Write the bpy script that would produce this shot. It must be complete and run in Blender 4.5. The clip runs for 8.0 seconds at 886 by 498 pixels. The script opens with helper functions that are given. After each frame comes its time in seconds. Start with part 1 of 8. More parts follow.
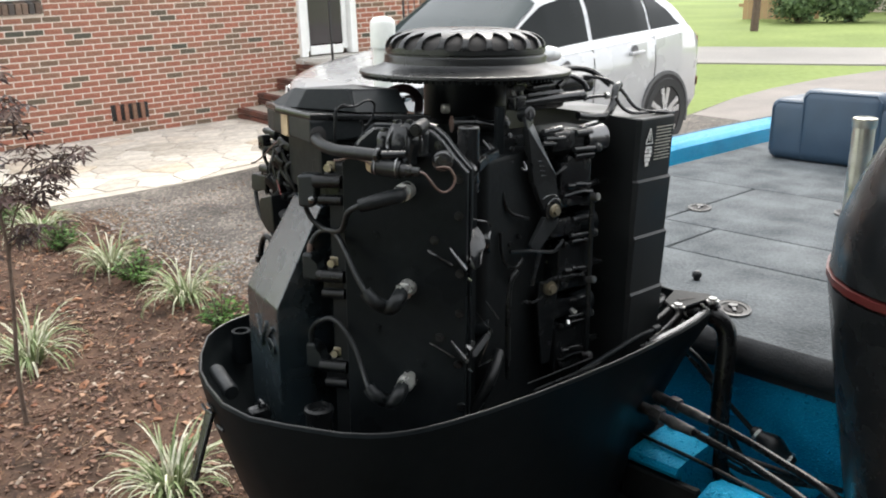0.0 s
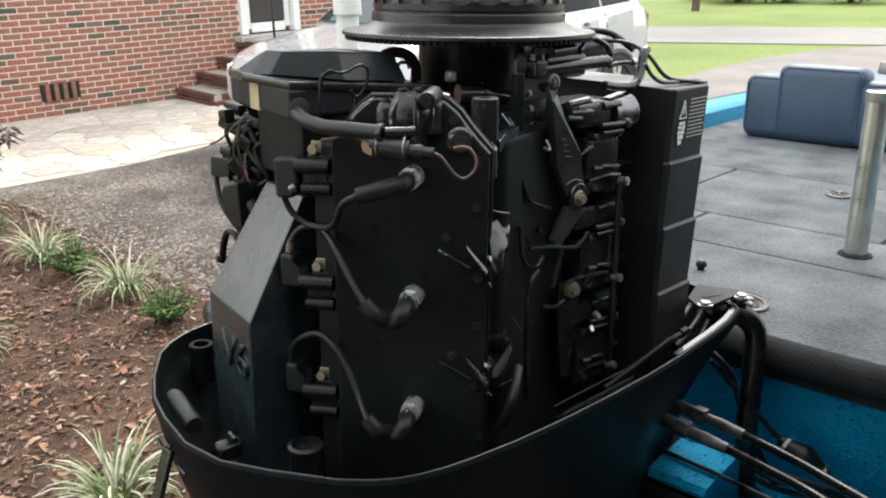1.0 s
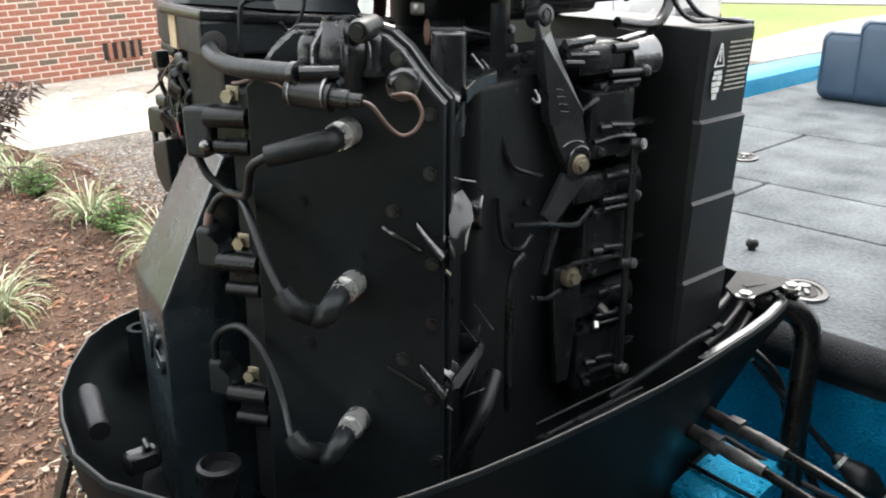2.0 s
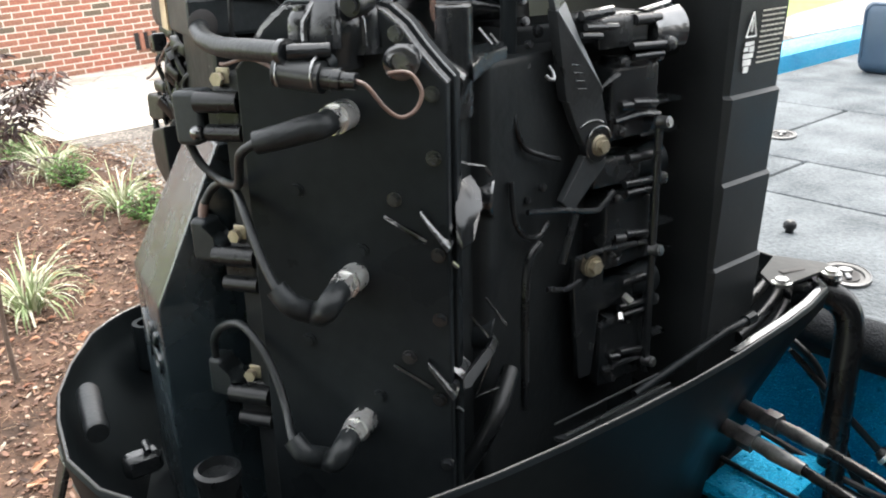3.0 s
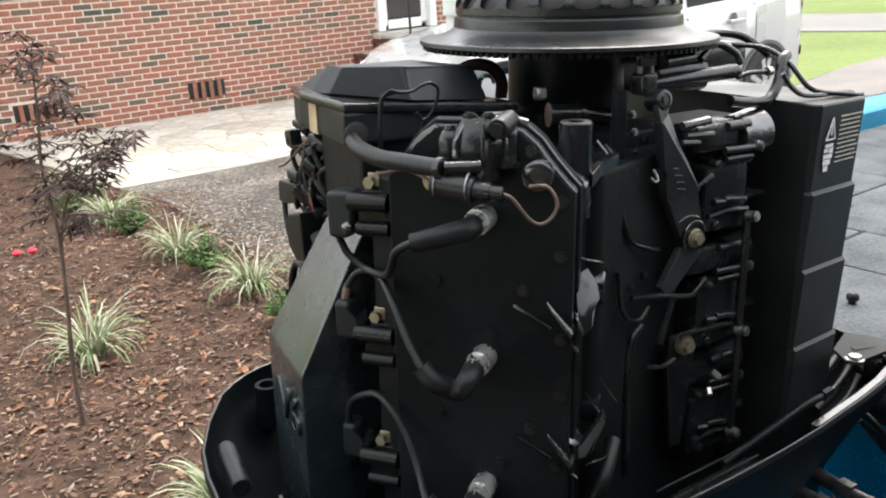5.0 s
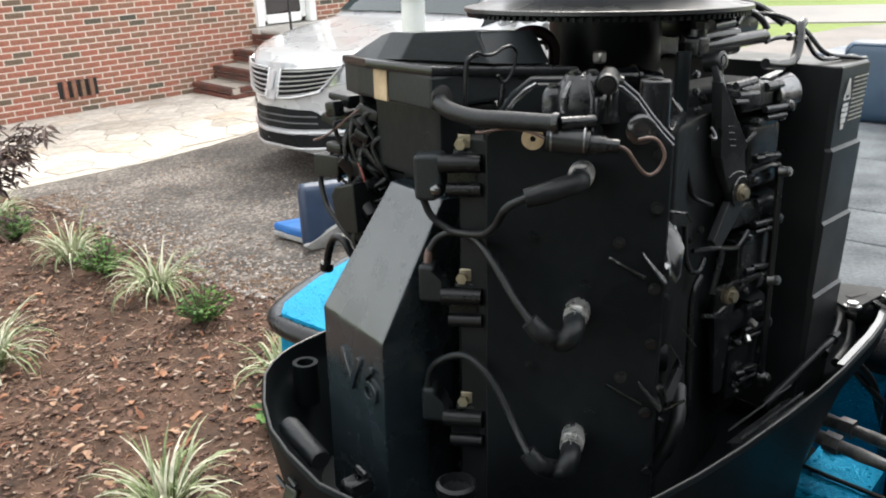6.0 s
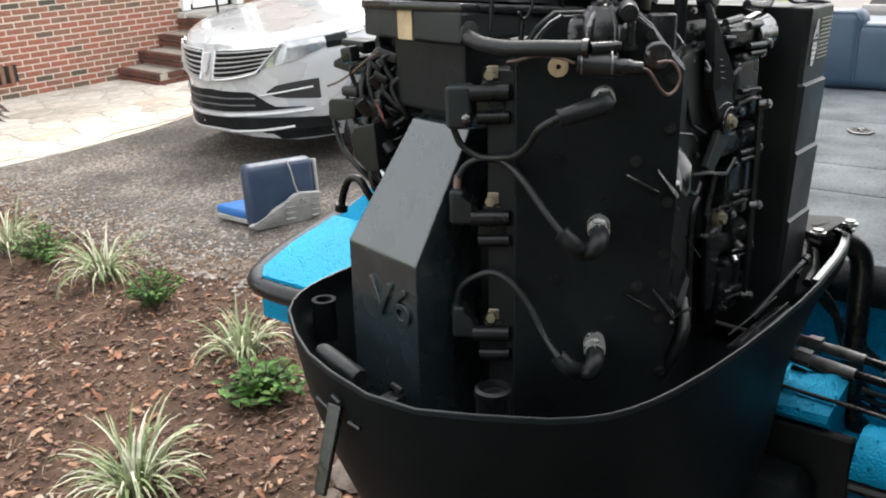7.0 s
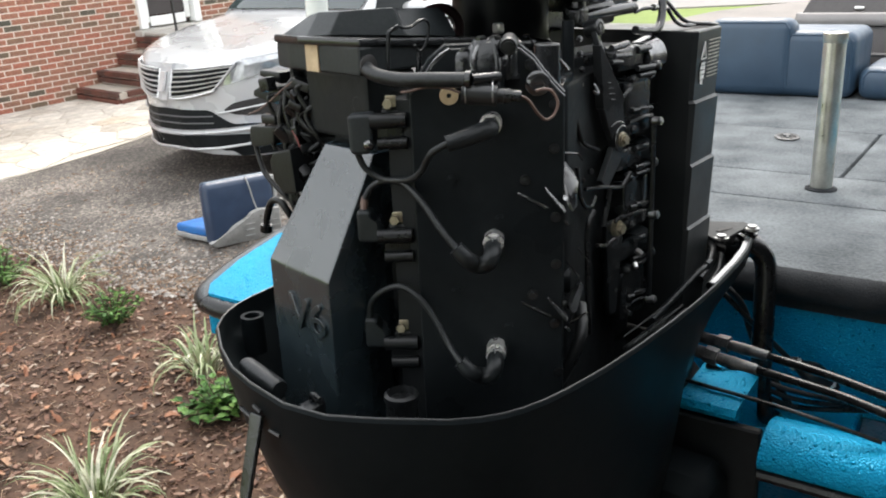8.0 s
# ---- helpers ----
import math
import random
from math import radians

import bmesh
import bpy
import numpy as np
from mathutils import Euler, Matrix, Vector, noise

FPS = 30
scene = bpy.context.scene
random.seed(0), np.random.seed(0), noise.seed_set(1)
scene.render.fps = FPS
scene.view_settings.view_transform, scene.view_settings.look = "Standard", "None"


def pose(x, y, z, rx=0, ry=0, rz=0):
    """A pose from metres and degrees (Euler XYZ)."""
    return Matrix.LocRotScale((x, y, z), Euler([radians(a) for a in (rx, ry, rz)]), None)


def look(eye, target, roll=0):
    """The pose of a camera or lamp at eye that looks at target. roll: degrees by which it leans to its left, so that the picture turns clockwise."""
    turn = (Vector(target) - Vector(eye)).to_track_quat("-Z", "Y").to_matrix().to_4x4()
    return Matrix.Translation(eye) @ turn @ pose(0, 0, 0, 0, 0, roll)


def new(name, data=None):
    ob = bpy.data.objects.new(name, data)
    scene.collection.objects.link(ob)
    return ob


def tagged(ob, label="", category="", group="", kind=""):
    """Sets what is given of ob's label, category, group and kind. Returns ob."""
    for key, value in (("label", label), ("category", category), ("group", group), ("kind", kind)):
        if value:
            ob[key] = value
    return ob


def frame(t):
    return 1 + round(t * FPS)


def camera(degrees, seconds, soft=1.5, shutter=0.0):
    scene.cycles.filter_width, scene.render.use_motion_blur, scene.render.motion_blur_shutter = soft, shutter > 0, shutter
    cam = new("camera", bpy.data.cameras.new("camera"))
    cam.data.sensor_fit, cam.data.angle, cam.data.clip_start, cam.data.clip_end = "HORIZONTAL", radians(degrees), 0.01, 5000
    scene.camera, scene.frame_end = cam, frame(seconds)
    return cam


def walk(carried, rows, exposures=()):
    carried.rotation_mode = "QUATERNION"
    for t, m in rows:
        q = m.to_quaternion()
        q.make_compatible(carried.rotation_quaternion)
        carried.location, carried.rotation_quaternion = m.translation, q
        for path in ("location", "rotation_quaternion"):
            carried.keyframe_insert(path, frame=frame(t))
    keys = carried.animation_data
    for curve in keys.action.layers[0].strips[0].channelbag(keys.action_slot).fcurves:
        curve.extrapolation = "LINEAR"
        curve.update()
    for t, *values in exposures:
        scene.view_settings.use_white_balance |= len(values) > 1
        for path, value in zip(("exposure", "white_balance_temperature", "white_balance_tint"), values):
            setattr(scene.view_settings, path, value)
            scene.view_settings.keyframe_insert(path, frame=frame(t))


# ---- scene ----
cam = camera(54.1, 8.0, soft=2.0)
METRES, EYE, TILT, LEAN, TURN = 1.15, 1.83, -18.2, 1.9, 0.0
EXPOSURES = [(0, 1.40), (1, 1.45), (1.5, 1.72), (3, 2.35), (3.5, 2.4), (4, 2.05), (4.5, 1.68), (5, 1.62), (6.5, 1.55), (8, 1.58)]
ROWS = [
    (0.0, 0.0, 0.0, 0.0, -0.0, 0.0, -0.0),
    (0.5, -0.0683, 0.0919, 0.0104, -1.9, -0.44, 0.72),
    (1.0, -0.064, 0.1801, 0.0164, -3.78, -1.27, 0.7),
    (1.5, -0.0054, 0.2782, 0.0198, -1.57, -2.48, -0.33),
    (3.0, 0.0505, 0.3911, 0.0231, 2.89, -4.66, 0.52),
    (3.5, 0.0541, 0.3729, 0.0499, 3.42, -3.43, 0.27),
    (4.0, 0.0532, 0.3465, 0.0657, 4.61, -1.74, -0.11),
    (4.5, 0.0437, 0.3151, 0.07, 5.54, -0.94, -0.38),
    (5.0, -0.011, 0.3076, 0.059, 5.22, -1.67, -0.27),
    (6.5, -0.2469, 0.2721, 0.0111, -6.89, -2.37, 3.19),
    (7.0, -0.2742, 0.2406, -0.0133, -7.78, -3.18, 3.67),
    (7.5, -0.2735, 0.2015, -0.0225, -8.44, -3.57, 4.31),
    (8.0, -0.2231, 0.1726, -0.0095, -9.79, -2.68, 5.27),
]
walk(cam, [(t, pose(0, 0, EYE, TILT, LEAN, TURN) @ pose(METRES * x, METRES * y, METRES * z, 90 + pitch, roll, yaw)) for t, x, y, z, yaw, pitch, roll in ROWS],
     EXPOSURES)

# ---- light ----
world = bpy.data.worlds.new("sky")
scene.world = world
world.use_nodes = True
wn, wl = world.node_tree.nodes, world.node_tree.links
sky = wn.new("ShaderNodeTexSky")
sky.sky_type, sky.sun_disc, sky.sun_elevation, sky.sun_rotation = "NISHITA", False, radians(48), radians(20)
sky.air_density, sky.dust_density, sky.ozone_density = 1.0, 4.0, 1.0
cloud = wn.new("ShaderNodeMix")
cloud.data_type = "RGBA"
cloud.inputs["Factor"].default_value = 0.75
cloud.inputs[7].default_value = (8.2, 8.3, 8.3, 1)
wl.new(sky.outputs[0], cloud.inputs[6])
wl.new(cloud.outputs[2], wn["Background"].inputs[0])
wn["Background"].inputs[1].default_value = 0.13

sun_data = bpy.data.lights.new("sun", "SUN")
sun_data.energy, sun_data.angle, sun_data.color = 1.1, radians(30), (1.0, 0.96, 0.9)
sun = new("sun", sun_data)
sun.matrix_world = look((4, 11, 13), (0, 0, 0))

# ---- materials ----


def surf(name, a, b, scale=20.0, rough=0.6, metal=0.0, bump=0.0, fine=120.0, spec=0.5, rvar=0.1, coat=0.0, vary=0.0, island=False):
    """A node material: two colours mixed by noise at two sizes, rough and bumped by the finer one; vary mixes in a random value per object."""
    m = bpy.data.materials.new(name)
    m.use_nodes = True
    n, l = m.node_tree.nodes, m.node_tree.links
    p = n["Principled BSDF"]
    tc = n.new("ShaderNodeTexCoord")
    big, small = n.new("ShaderNodeTexNoise"), n.new("ShaderNodeTexNoise")
    big.inputs["Scale"].default_value, big.inputs["Detail"].default_value = scale, 5
    small.inputs["Scale"].default_value, small.inputs["Detail"].default_value = fine, 3
    for t in (big, small):
        l.new(tc.outputs["Object"], t.inputs["Vector"])
    add = n.new("ShaderNodeMath")
    add.operation = "MULTIPLY_ADD"
    l.new(small.outputs[0], add.inputs[0])
    add.inputs[1].default_value = 0.5
    l.new(big.outputs[0], add.inputs[2])
    ramp = n.new("ShaderNodeValToRGB")
    ramp.color_ramp.elements[0].position, ramp.color_ramp.elements[1].position = 0.5, 1.0
    ramp.color_ramp.elements[0].color, ramp.color_ramp.elements[1].color = (*a, 1), (*b, 1)
    l.new(add.outputs[0], ramp.inputs[0])
    out = ramp.outputs[0]
    if vary or island:
        src = n.new("ShaderNodeNewGeometry").outputs["Random Per Island"] if island else n.new("ShaderNodeObjectInfo").outputs["Random"]
        hsv = n.new("ShaderNodeHueSaturation")
        mr = n.new("ShaderNodeMapRange")
        mr.inputs[3].default_value, mr.inputs[4].default_value = 1 - vary, 1 + vary
        l.new(src, mr.inputs[0])
        l.new(mr.outputs[0], hsv.inputs["Value"])
        l.new(out, hsv.inputs["Color"])
        out = hsv.outputs[0]
    l.new(out, p.inputs["Base Color"])
    rr = n.new("ShaderNodeMapRange")
    rr.inputs[1].default_value, rr.inputs[2].default_value = 0.3, 0.7
    rr.inputs[3].default_value, rr.inputs[4].default_value = max(0.02, rough - rvar), min(1, rough + rvar)
    l.new(big.outputs[0], rr.inputs[0])
    l.new(rr.outputs[0], p.inputs["Roughness"])
    p.inputs["Metallic"].default_value = metal
    p.inputs["Specular IOR Level"].default_value = spec
    p.inputs["Coat Weight"].default_value = coat
    p.inputs["Coat Roughness"].default_value = 0.06
    if bump:
        bp = n.new("ShaderNodeBump")
        bp.inputs["Strength"].default_value, bp.inputs["Distance"].default_value = min(1, bump), 0.01
        l.new(add.outputs[0], bp.inputs["Height"])
        l.new(bp.outputs[0], p.inputs["Normal"])
    return m


def ramped(name, stops, rough=0.8, bump=0.3, scale=60.0, island=False, spec=0.3):
    """A material whose colour is picked from stops by a random value per object (or island), mottled by noise."""
    m = surf(name, (0.5, 0.5, 0.5), (1, 1, 1), scale, rough, bump=bump, fine=scale * 4, spec=spec)
    n, l = m.node_tree.nodes, m.node_tree.links
    p = n["Principled BSDF"]
    src = n.new("ShaderNodeNewGeometry").outputs["Random Per Island"] if island else n.new("ShaderNodeObjectInfo").outputs["Random"]
    r = n.new("ShaderNodeValToRGB")
    r.color_ramp.interpolation = "LINEAR"
    while len(r.color_ramp.elements) < len(stops):
        r.color_ramp.elements.new(0.5)
    for e, (pos, col) in zip(r.color_ramp.elements, stops):
        e.position, e.color = pos, (*col, 1)
    l.new(src, r.inputs[0])
    mix = n.new("ShaderNodeMix")
    mix.data_type, mix.blend_type = "RGBA", "MULTIPLY"
    mix.inputs["Factor"].default_value = 0.8
    l.new(r.outputs[0], mix.inputs[6])
    l.new(p.inputs["Base Color"].links[0].from_socket, mix.inputs[7])
    l.new(mix.outputs[2], p.inputs["Base Color"])
    return m


def glass(name, col=(0.02, 0.025, 0.03), rough=0.02):
    m = surf(name, col, tuple(c * 1.3 for c in col), 2, rough, spec=0.4, rvar=0.01)
    return m


def flake(name, col, dark):
    """Metal-flake gelcoat: fine bright specks under a clear coat."""
    m = surf(name, dark, col, 6, 0.36, metal=0.2, fine=500, coat=0.0, rvar=0.08, spec=0.1)
    n, l = m.node_tree.nodes, m.node_tree.links
    p = n["Principled BSDF"]
    tc = n.new("ShaderNodeTexCoord")
    v = n.new("ShaderNodeTexVoronoi")
    v.inputs["Scale"].default_value = 260
    l.new(tc.outputs["Object"], v.inputs["Vector"])
    r = n.new("ShaderNodeValToRGB")
    r.color_ramp.elements[0].position, r.color_ramp.elements[1].position = 0.10, 0.22
    r.color_ramp.elements[0].color, r.color_ramp.elements[1].color = (1, 1, 1, 1), (0, 0, 0, 1)
    l.new(v.outputs["Distance"], r.inputs[0])
    mix = n.new("ShaderNodeMix")
    mix.data_type = "RGBA"
    l.new(r.outputs[0], mix.inputs["Factor"])
    l.new(p.inputs["Base Color"].links[0].from_socket, mix.inputs[6])
    mix.inputs[7].default_value = (min(1, col[0] * 2 + 0.015), min(1, col[1] * 1.5 + 0.10), min(1, col[2] * 1.4 + 0.13), 1)
    l.new(mix.outputs[2], p.inputs["Base Color"])
    b = n.new("ShaderNodeBump")
    b.inputs["Strength"].default_value, b.inputs["Distance"].default_value = 0.55, 0.003
    l.new(v.outputs["Distance"], b.inputs["Height"])
    # beads of water
    d = n.new("ShaderNodeTexVoronoi")
    d.inputs["Scale"].default_value = 75
    l.new(tc.outputs["Object"], d.inputs["Vector"])
    dr = n.new("ShaderNodeMapRange")
    dr.inputs[1].default_value, dr.inputs[2].default_value, dr.inputs[3].default_value, dr.inputs[4].default_value = 0.10, 0.24, 1, 0
    l.new(d.outputs["Distance"], dr.inputs[0])
    db = n.new("ShaderNodeBump")
    db.inputs["Strength"].default_value, db.inputs["Distance"].default_value = 0.8, 0.004
    l.new(dr.outputs[0], db.inputs["Height"])
    l.new(b.outputs[0], db.inputs["Normal"])
    l.new(db.outputs[0], p.inputs["Normal"])
    ro = n.new("ShaderNodeMapRange")
    ro.inputs[3].default_value, ro.inputs[4].default_value = 0.34, 0.08
    l.new(dr.outputs[0], ro.inputs[0])
    l.new(ro.outputs[0], p.inputs["Roughness"])
    return m


M_PAINT = surf("black_paint", (0.0060, 0.0076, 0.0086), (0.0120, 0.0145, 0.016), 8, 0.36, fine=90, bump=0.04, rvar=0.12, spec=0.10)
M_CAST = surf("black_cast", (0.0060, 0.0070, 0.0078), (0.0135, 0.0150, 0.0162), 40, 0.21, fine=420, bump=0.10, rvar=0.12, spec=0.5)
M_SATIN = surf("satin_black", (0.007, 0.0080, 0.0090), (0.014, 0.0155, 0.0168), 20, 0.28, fine=200, bump=0.06, spec=0.45)
M_GLOSS = surf("gloss_black", (0.0075, 0.0085, 0.0095), (0.015, 0.0165, 0.0175), 55, 0.16, fine=130, bump=0.24, rvar=0.1, spec=1.0, coat=1.0)
M_PLASTIC = surf("black_plastic", (0.0075, 0.0085, 0.0093), (0.015, 0.0165, 0.0175), 10, 0.25, fine=400, bump=0.06, spec=0.45)
M_COVER = surf("cover_plastic", (0.009, 0.0098, 0.0105), (0.017, 0.0180, 0.0188), 12, 0.27, fine=500, bump=0.05, spec=0.42)
M_SILENCER = surf("silencer_plastic", (0.0085, 0.0098, 0.0106), (0.0155, 0.0175, 0.0186), 12, 0.38, fine=500, bump=0.05, spec=0.24)
M_LIP = surf("smooth_black_casting", (0.007, 0.008, 0.009), (0.014, 0.0155, 0.0165), 60, 0.18, fine=220, bump=0.10, rvar=0.1, spec=0.8, coat=0.7)
M_DEEP = surf("dull_black", (0.0058, 0.0069, 0.0076), (0.0112, 0.0130, 0.0140), 12, 0.5, fine=80, bump=0.10, spec=0.14)
M_LABELTEXT = surf("label_print", (0.40, 0.39, 0.33), (0.55, 0.54, 0.46), 60, 0.6)
M_FLANGE = surf("grimy_steel", (0.07, 0.072, 0.075), (0.17, 0.17, 0.17), 60, 0.45, metal=0.8, fine=300, bump=0.06)
M_GREYPLASTIC = surf("dusty_plastic", (0.0085, 0.0110, 0.0122), (0.020, 0.0240, 0.0262), 18, 0.45, fine=260, bump=0.05, spec=0.26)
M_RUBBER = surf("rubber", (0.005, 0.0057, 0.0063), (0.0105, 0.0116, 0.0124), 25, 0.32, fine=200, bump=0.06, spec=0.26)
M_DUSTY = surf("dusty_rubber", (0.0065, 0.0079, 0.0087), (0.0155, 0.0180, 0.0195), 30, 0.42, fine=240, bump=0.10, spec=0.26)
M_AFT = surf("aft_cover_plastic", (0.0115, 0.0185, 0.0225), (0.0175, 0.0265, 0.0315), 26, 0.26, fine=420, bump=0.07, rvar=0.06, spec=0.9)
M_ARMBODY = surf("arm_casting", (0.017, 0.0192, 0.0205), (0.030, 0.0330, 0.0350), 40, 0.36, fine=300, bump=0.08, spec=0.4)
# throttle arm's facet: the sky light on it is painted in as lighter grey
M_ARM = surf("lit_arm_facet", (0.085, 0.093, 0.098), (0.125, 0.134, 0.140), 40, 0.5, fine=300, bump=0.06)
M_TRIM = surf("rim_trim", (0.012, 0.013, 0.014), (0.024, 0.025, 0.026), 20, 0.34, fine=200, bump=0.06, spec=0.45)
M_FITTING = surf("dull_steel", (0.16, 0.165, 0.17), (0.34, 0.34, 0.34), 60, 0.36, metal=1.0, fine=300, bump=0.06)
M_HOSE = surf("smooth_hose", (0.0045, 0.005, 0.0055), (0.009, 0.0095, 0.010), 30, 0.26, fine=200, bump=0.04, spec=0.24)
M_COWL = surf("cowl_paint", (0.0045, 0.0062, 0.0072), (0.0085, 0.0108, 0.0120), 5, 0.42, fine=60, rvar=0.1, spec=0.04, bump=0.01)
M_STEEL = surf("steel", (0.30, 0.30, 0.30), (0.52, 0.52, 0.50), 40, 0.32, metal=1.0, fine=300, bump=0.05)
M_BRASS = surf("zinc_yellow", (0.20, 0.175, 0.125), (0.36, 0.32, 0.235), 60, 0.45, metal=0.7, fine=300)
M_CERAMIC = surf("plug_shell", (0.5, 0.5, 0.48), (0.8, 0.8, 0.78), 80, 0.3, metal=0.8, fine=400)
M_BROWNWIRE = surf("brown_wire", (0.075, 0.045, 0.036), (0.13, 0.08, 0.063), 60, 0.55)
M_REDWIRE = surf("red_wire", (0.12, 0.02, 0.018), (0.2, 0.035, 0.03), 60, 0.5)
M_REDHOSE = surf("red_hose", (0.030, 0.012, 0.014), (0.055, 0.022, 0.025), 40, 0.35, fine=200)
M_CONSOLE = surf("grey_brown_gelcoat", (0.075, 0.068, 0.066), (0.11, 0.10, 0.097), 5, 0.4, fine=200, bump=0.03)
M_CONSOLETOP = surf("pale_moulding", (0.19, 0.178, 0.172), (0.25, 0.235, 0.225), 6, 0.45, fine=160, bump=0.03)
M_SMOKE = surf("smoked_plastic", (0.060, 0.055, 0.054), (0.078, 0.072, 0.070), 3, 0.12, fine=60, spec=0.3)
M_TAPE = surf("tan_tape", (0.36, 0.27, 0.16), (0.52, 0.40, 0.25), 60, 0.7, fine=300)
M_LABEL = surf("label_ink", (0.62, 0.63, 0.62), (0.78, 0.78, 0.76), 60, 0.6)
M_PETAL = surf("red_petal", (0.55, 0.02, 0.04), (0.75, 0.05, 0.08), 40, 0.6, fine=200)
M_STRIPE = surf("red_stripe", (0.07, 0.012, 0.011), (0.10, 0.018, 0.016), 30, 0.45)
M_TEAL = flake("teal_flake", (0.002, 0.25, 0.44), (0.001, 0.165, 0.31))
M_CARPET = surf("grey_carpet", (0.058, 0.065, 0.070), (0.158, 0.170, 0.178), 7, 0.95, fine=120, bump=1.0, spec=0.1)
# deck carpet's colours cut to about a third, for rolled edge and core
M_CARPETEDGE = surf("carpet_darkened", (0.018, 0.019, 0.021), (0.042, 0.045, 0.048), 14, 0.95, fine=420, bump=0.9, spec=0.1)
M_VINYL = surf("blue_vinyl", (0.020, 0.042, 0.072), (0.034, 0.064, 0.102), 10, 0.42, fine=500, bump=0.06)
M_NAVY = surf("navy_vinyl", (0.010, 0.022, 0.05), (0.018, 0.036, 0.075), 10, 0.42, fine=500, bump=0.06)
M_VINYLBRIGHT = surf("bright_blue_vinyl", (0.012, 0.10, 0.32), (0.02, 0.15, 0.42), 10, 0.42, fine=500, bump=0.06)
M_VINYLGREY = surf("seat_shell", (0.17, 0.17, 0.165), (0.32, 0.315, 0.30), 14, 0.55, fine=120, bump=0.1)
M_ALU = surf("aluminium", (0.42, 0.41, 0.36), (0.62, 0.61, 0.56), 22, 0.36, metal=1.0, fine=200, bump=0.03)
M_PVC = surf("pvc", (0.62, 0.64, 0.60), (0.74, 0.75, 0.71), 8, 0.4, fine=80)
M_CONCRETE = surf("concrete", (0.34, 0.32, 0.29), (0.5, 0.48, 0.44), 5, 0.9, fine=120, bump=0.3)
M_ASPHALT = surf("asphalt", (0.066, 0.061, 0.056), (0.140, 0.128, 0.118), 1.6, 0.85, fine=110, bump=0.30, spec=0.3)
M_APRON = surf("pale_asphalt", (0.165, 0.15, 0.14), (0.27, 0.245, 0.225), 1.2, 0.9, fine=40, bump=0.4, spec=0.3)
M_ROAD = surf("road", (0.20, 0.19, 0.18), (0.30, 0.28, 0.26), 0.7, 0.9, fine=30, bump=0.3)
M_GRASS = surf("lawn", (0.12, 0.165, 0.045), (0.23, 0.285, 0.10), 0.35, 0.9, fine=9, bump=0.6, spec=0.15)
M_SOIL = surf("mulch_soil", (0.030, 0.020, 0.0147), (0.120, 0.073, 0.051), 7, 0.95, fine=60, bump=1.0, spec=0.15)
M_CHIP = ramped("bark_chip", [(0, (0.046, 0.029, 0.023)), (0.35, (0.121, 0.068, 0.049)), (0.7, (0.213, 0.119, 0.082)), (0.9, (0.314, 0.212, 0.157)), (1, (0.466, 0.391, 0.313))], 0.85, 0.3, 40, island=True)
M_LEAFDRY = ramped("dry_leaf", [(0, (0.22, 0.09, 0.05)), (0.5, (0.36, 0.18, 0.1)), (1, (0.46, 0.30, 0.2))], 0.7, 0.2, 40, island=True)
M_NEEDLE = ramped("straw", [(0, (0.10, 0.055, 0.035)), (0.5, (0.24, 0.14, 0.085)), (0.85, (0.42, 0.29, 0.19)), (1, (0.60, 0.48, 0.36))], 0.85, 0.2, 40, island=True)
M_SATINCHROME = surf("satin_chrome", (0.6, 0.6, 0.6), (0.74, 0.74, 0.74), 5, 0.3, metal=0.7, rvar=0.05)
M_STONE = ramped("flagstone", [(0, (0.50, 0.445, 0.375)), (0.4, (0.64, 0.585, 0.51)), (0.8, (0.72, 0.66, 0.58)), (1, (0.60, 0.50, 0.385))], 0.85, 0.5, 7)
M_MORTARFLOOR = surf("flag_joint", (0.38, 0.34, 0.29), (0.50, 0.455, 0.39), 9, 0.95, fine=100, bump=0.4)
BRICK_STOPS = [(0, (0.416, 0.160, 0.108)), (0.35, (0.374, 0.160, 0.108)), (0.65, (0.338, 0.165, 0.112)), (0.86, (0.260, 0.154, 0.104)), (0.95, (0.172, 0.131, 0.092)), (1, (0.094, 0.093, 0.073))]
M_BRICK = ramped("brick", BRICK_STOPS, 0.85, 0.3, 30)
M_BRICKS = ramped("brick_rest", BRICK_STOPS, 0.85, 0.3, 30, island=True)
M_BRICKDARK = ramped("step_brick", [(0, (0.11, 0.05, 0.038)), (0.5, (0.18, 0.07, 0.05)), (1, (0.09, 0.05, 0.04))], 0.85, 0.3, 30)
M_SILLBRICK = ramped("sill_brick", [(0, (0.14, 0.10, 0.08)), (0.5, (0.24, 0.17, 0.13)), (1, (0.10, 0.09, 0.085))], 0.85, 0.3, 30)
M_MORTAR = surf("mortar", (0.58, 0.49, 0.415), (0.70, 0.605, 0.52), 12, 0.95, fine=160, bump=0.3)
M_WHITE = surf("white_paint", (0.74, 0.74, 0.72), (0.82, 0.82, 0.80), 6, 0.45, fine=80)
# cool grey of the unseen shade panels, tuned for the light they bounce
M_SHADEPANEL = surf("shade_panel_grey", (0.30, 0.32, 0.33), (0.42, 0.44, 0.45), 3, 0.85, fine=40, bump=0.2)
M_IRON = surf("iron", (0.012, 0.012, 0.012), (0.03, 0.03, 0.03), 20, 0.5)
M_VENT = surf("vent_dark", (0.016, 0.0145, 0.0145), (0.026, 0.024, 0.023), 20, 0.8)
M_CURTAIN = surf("dim_interior", (0.045, 0.02, 0.018), (0.085, 0.045, 0.04), 3, 0.8)
M_PANE = glass("pane_glass", (0.05, 0.045, 0.045), 0.04)
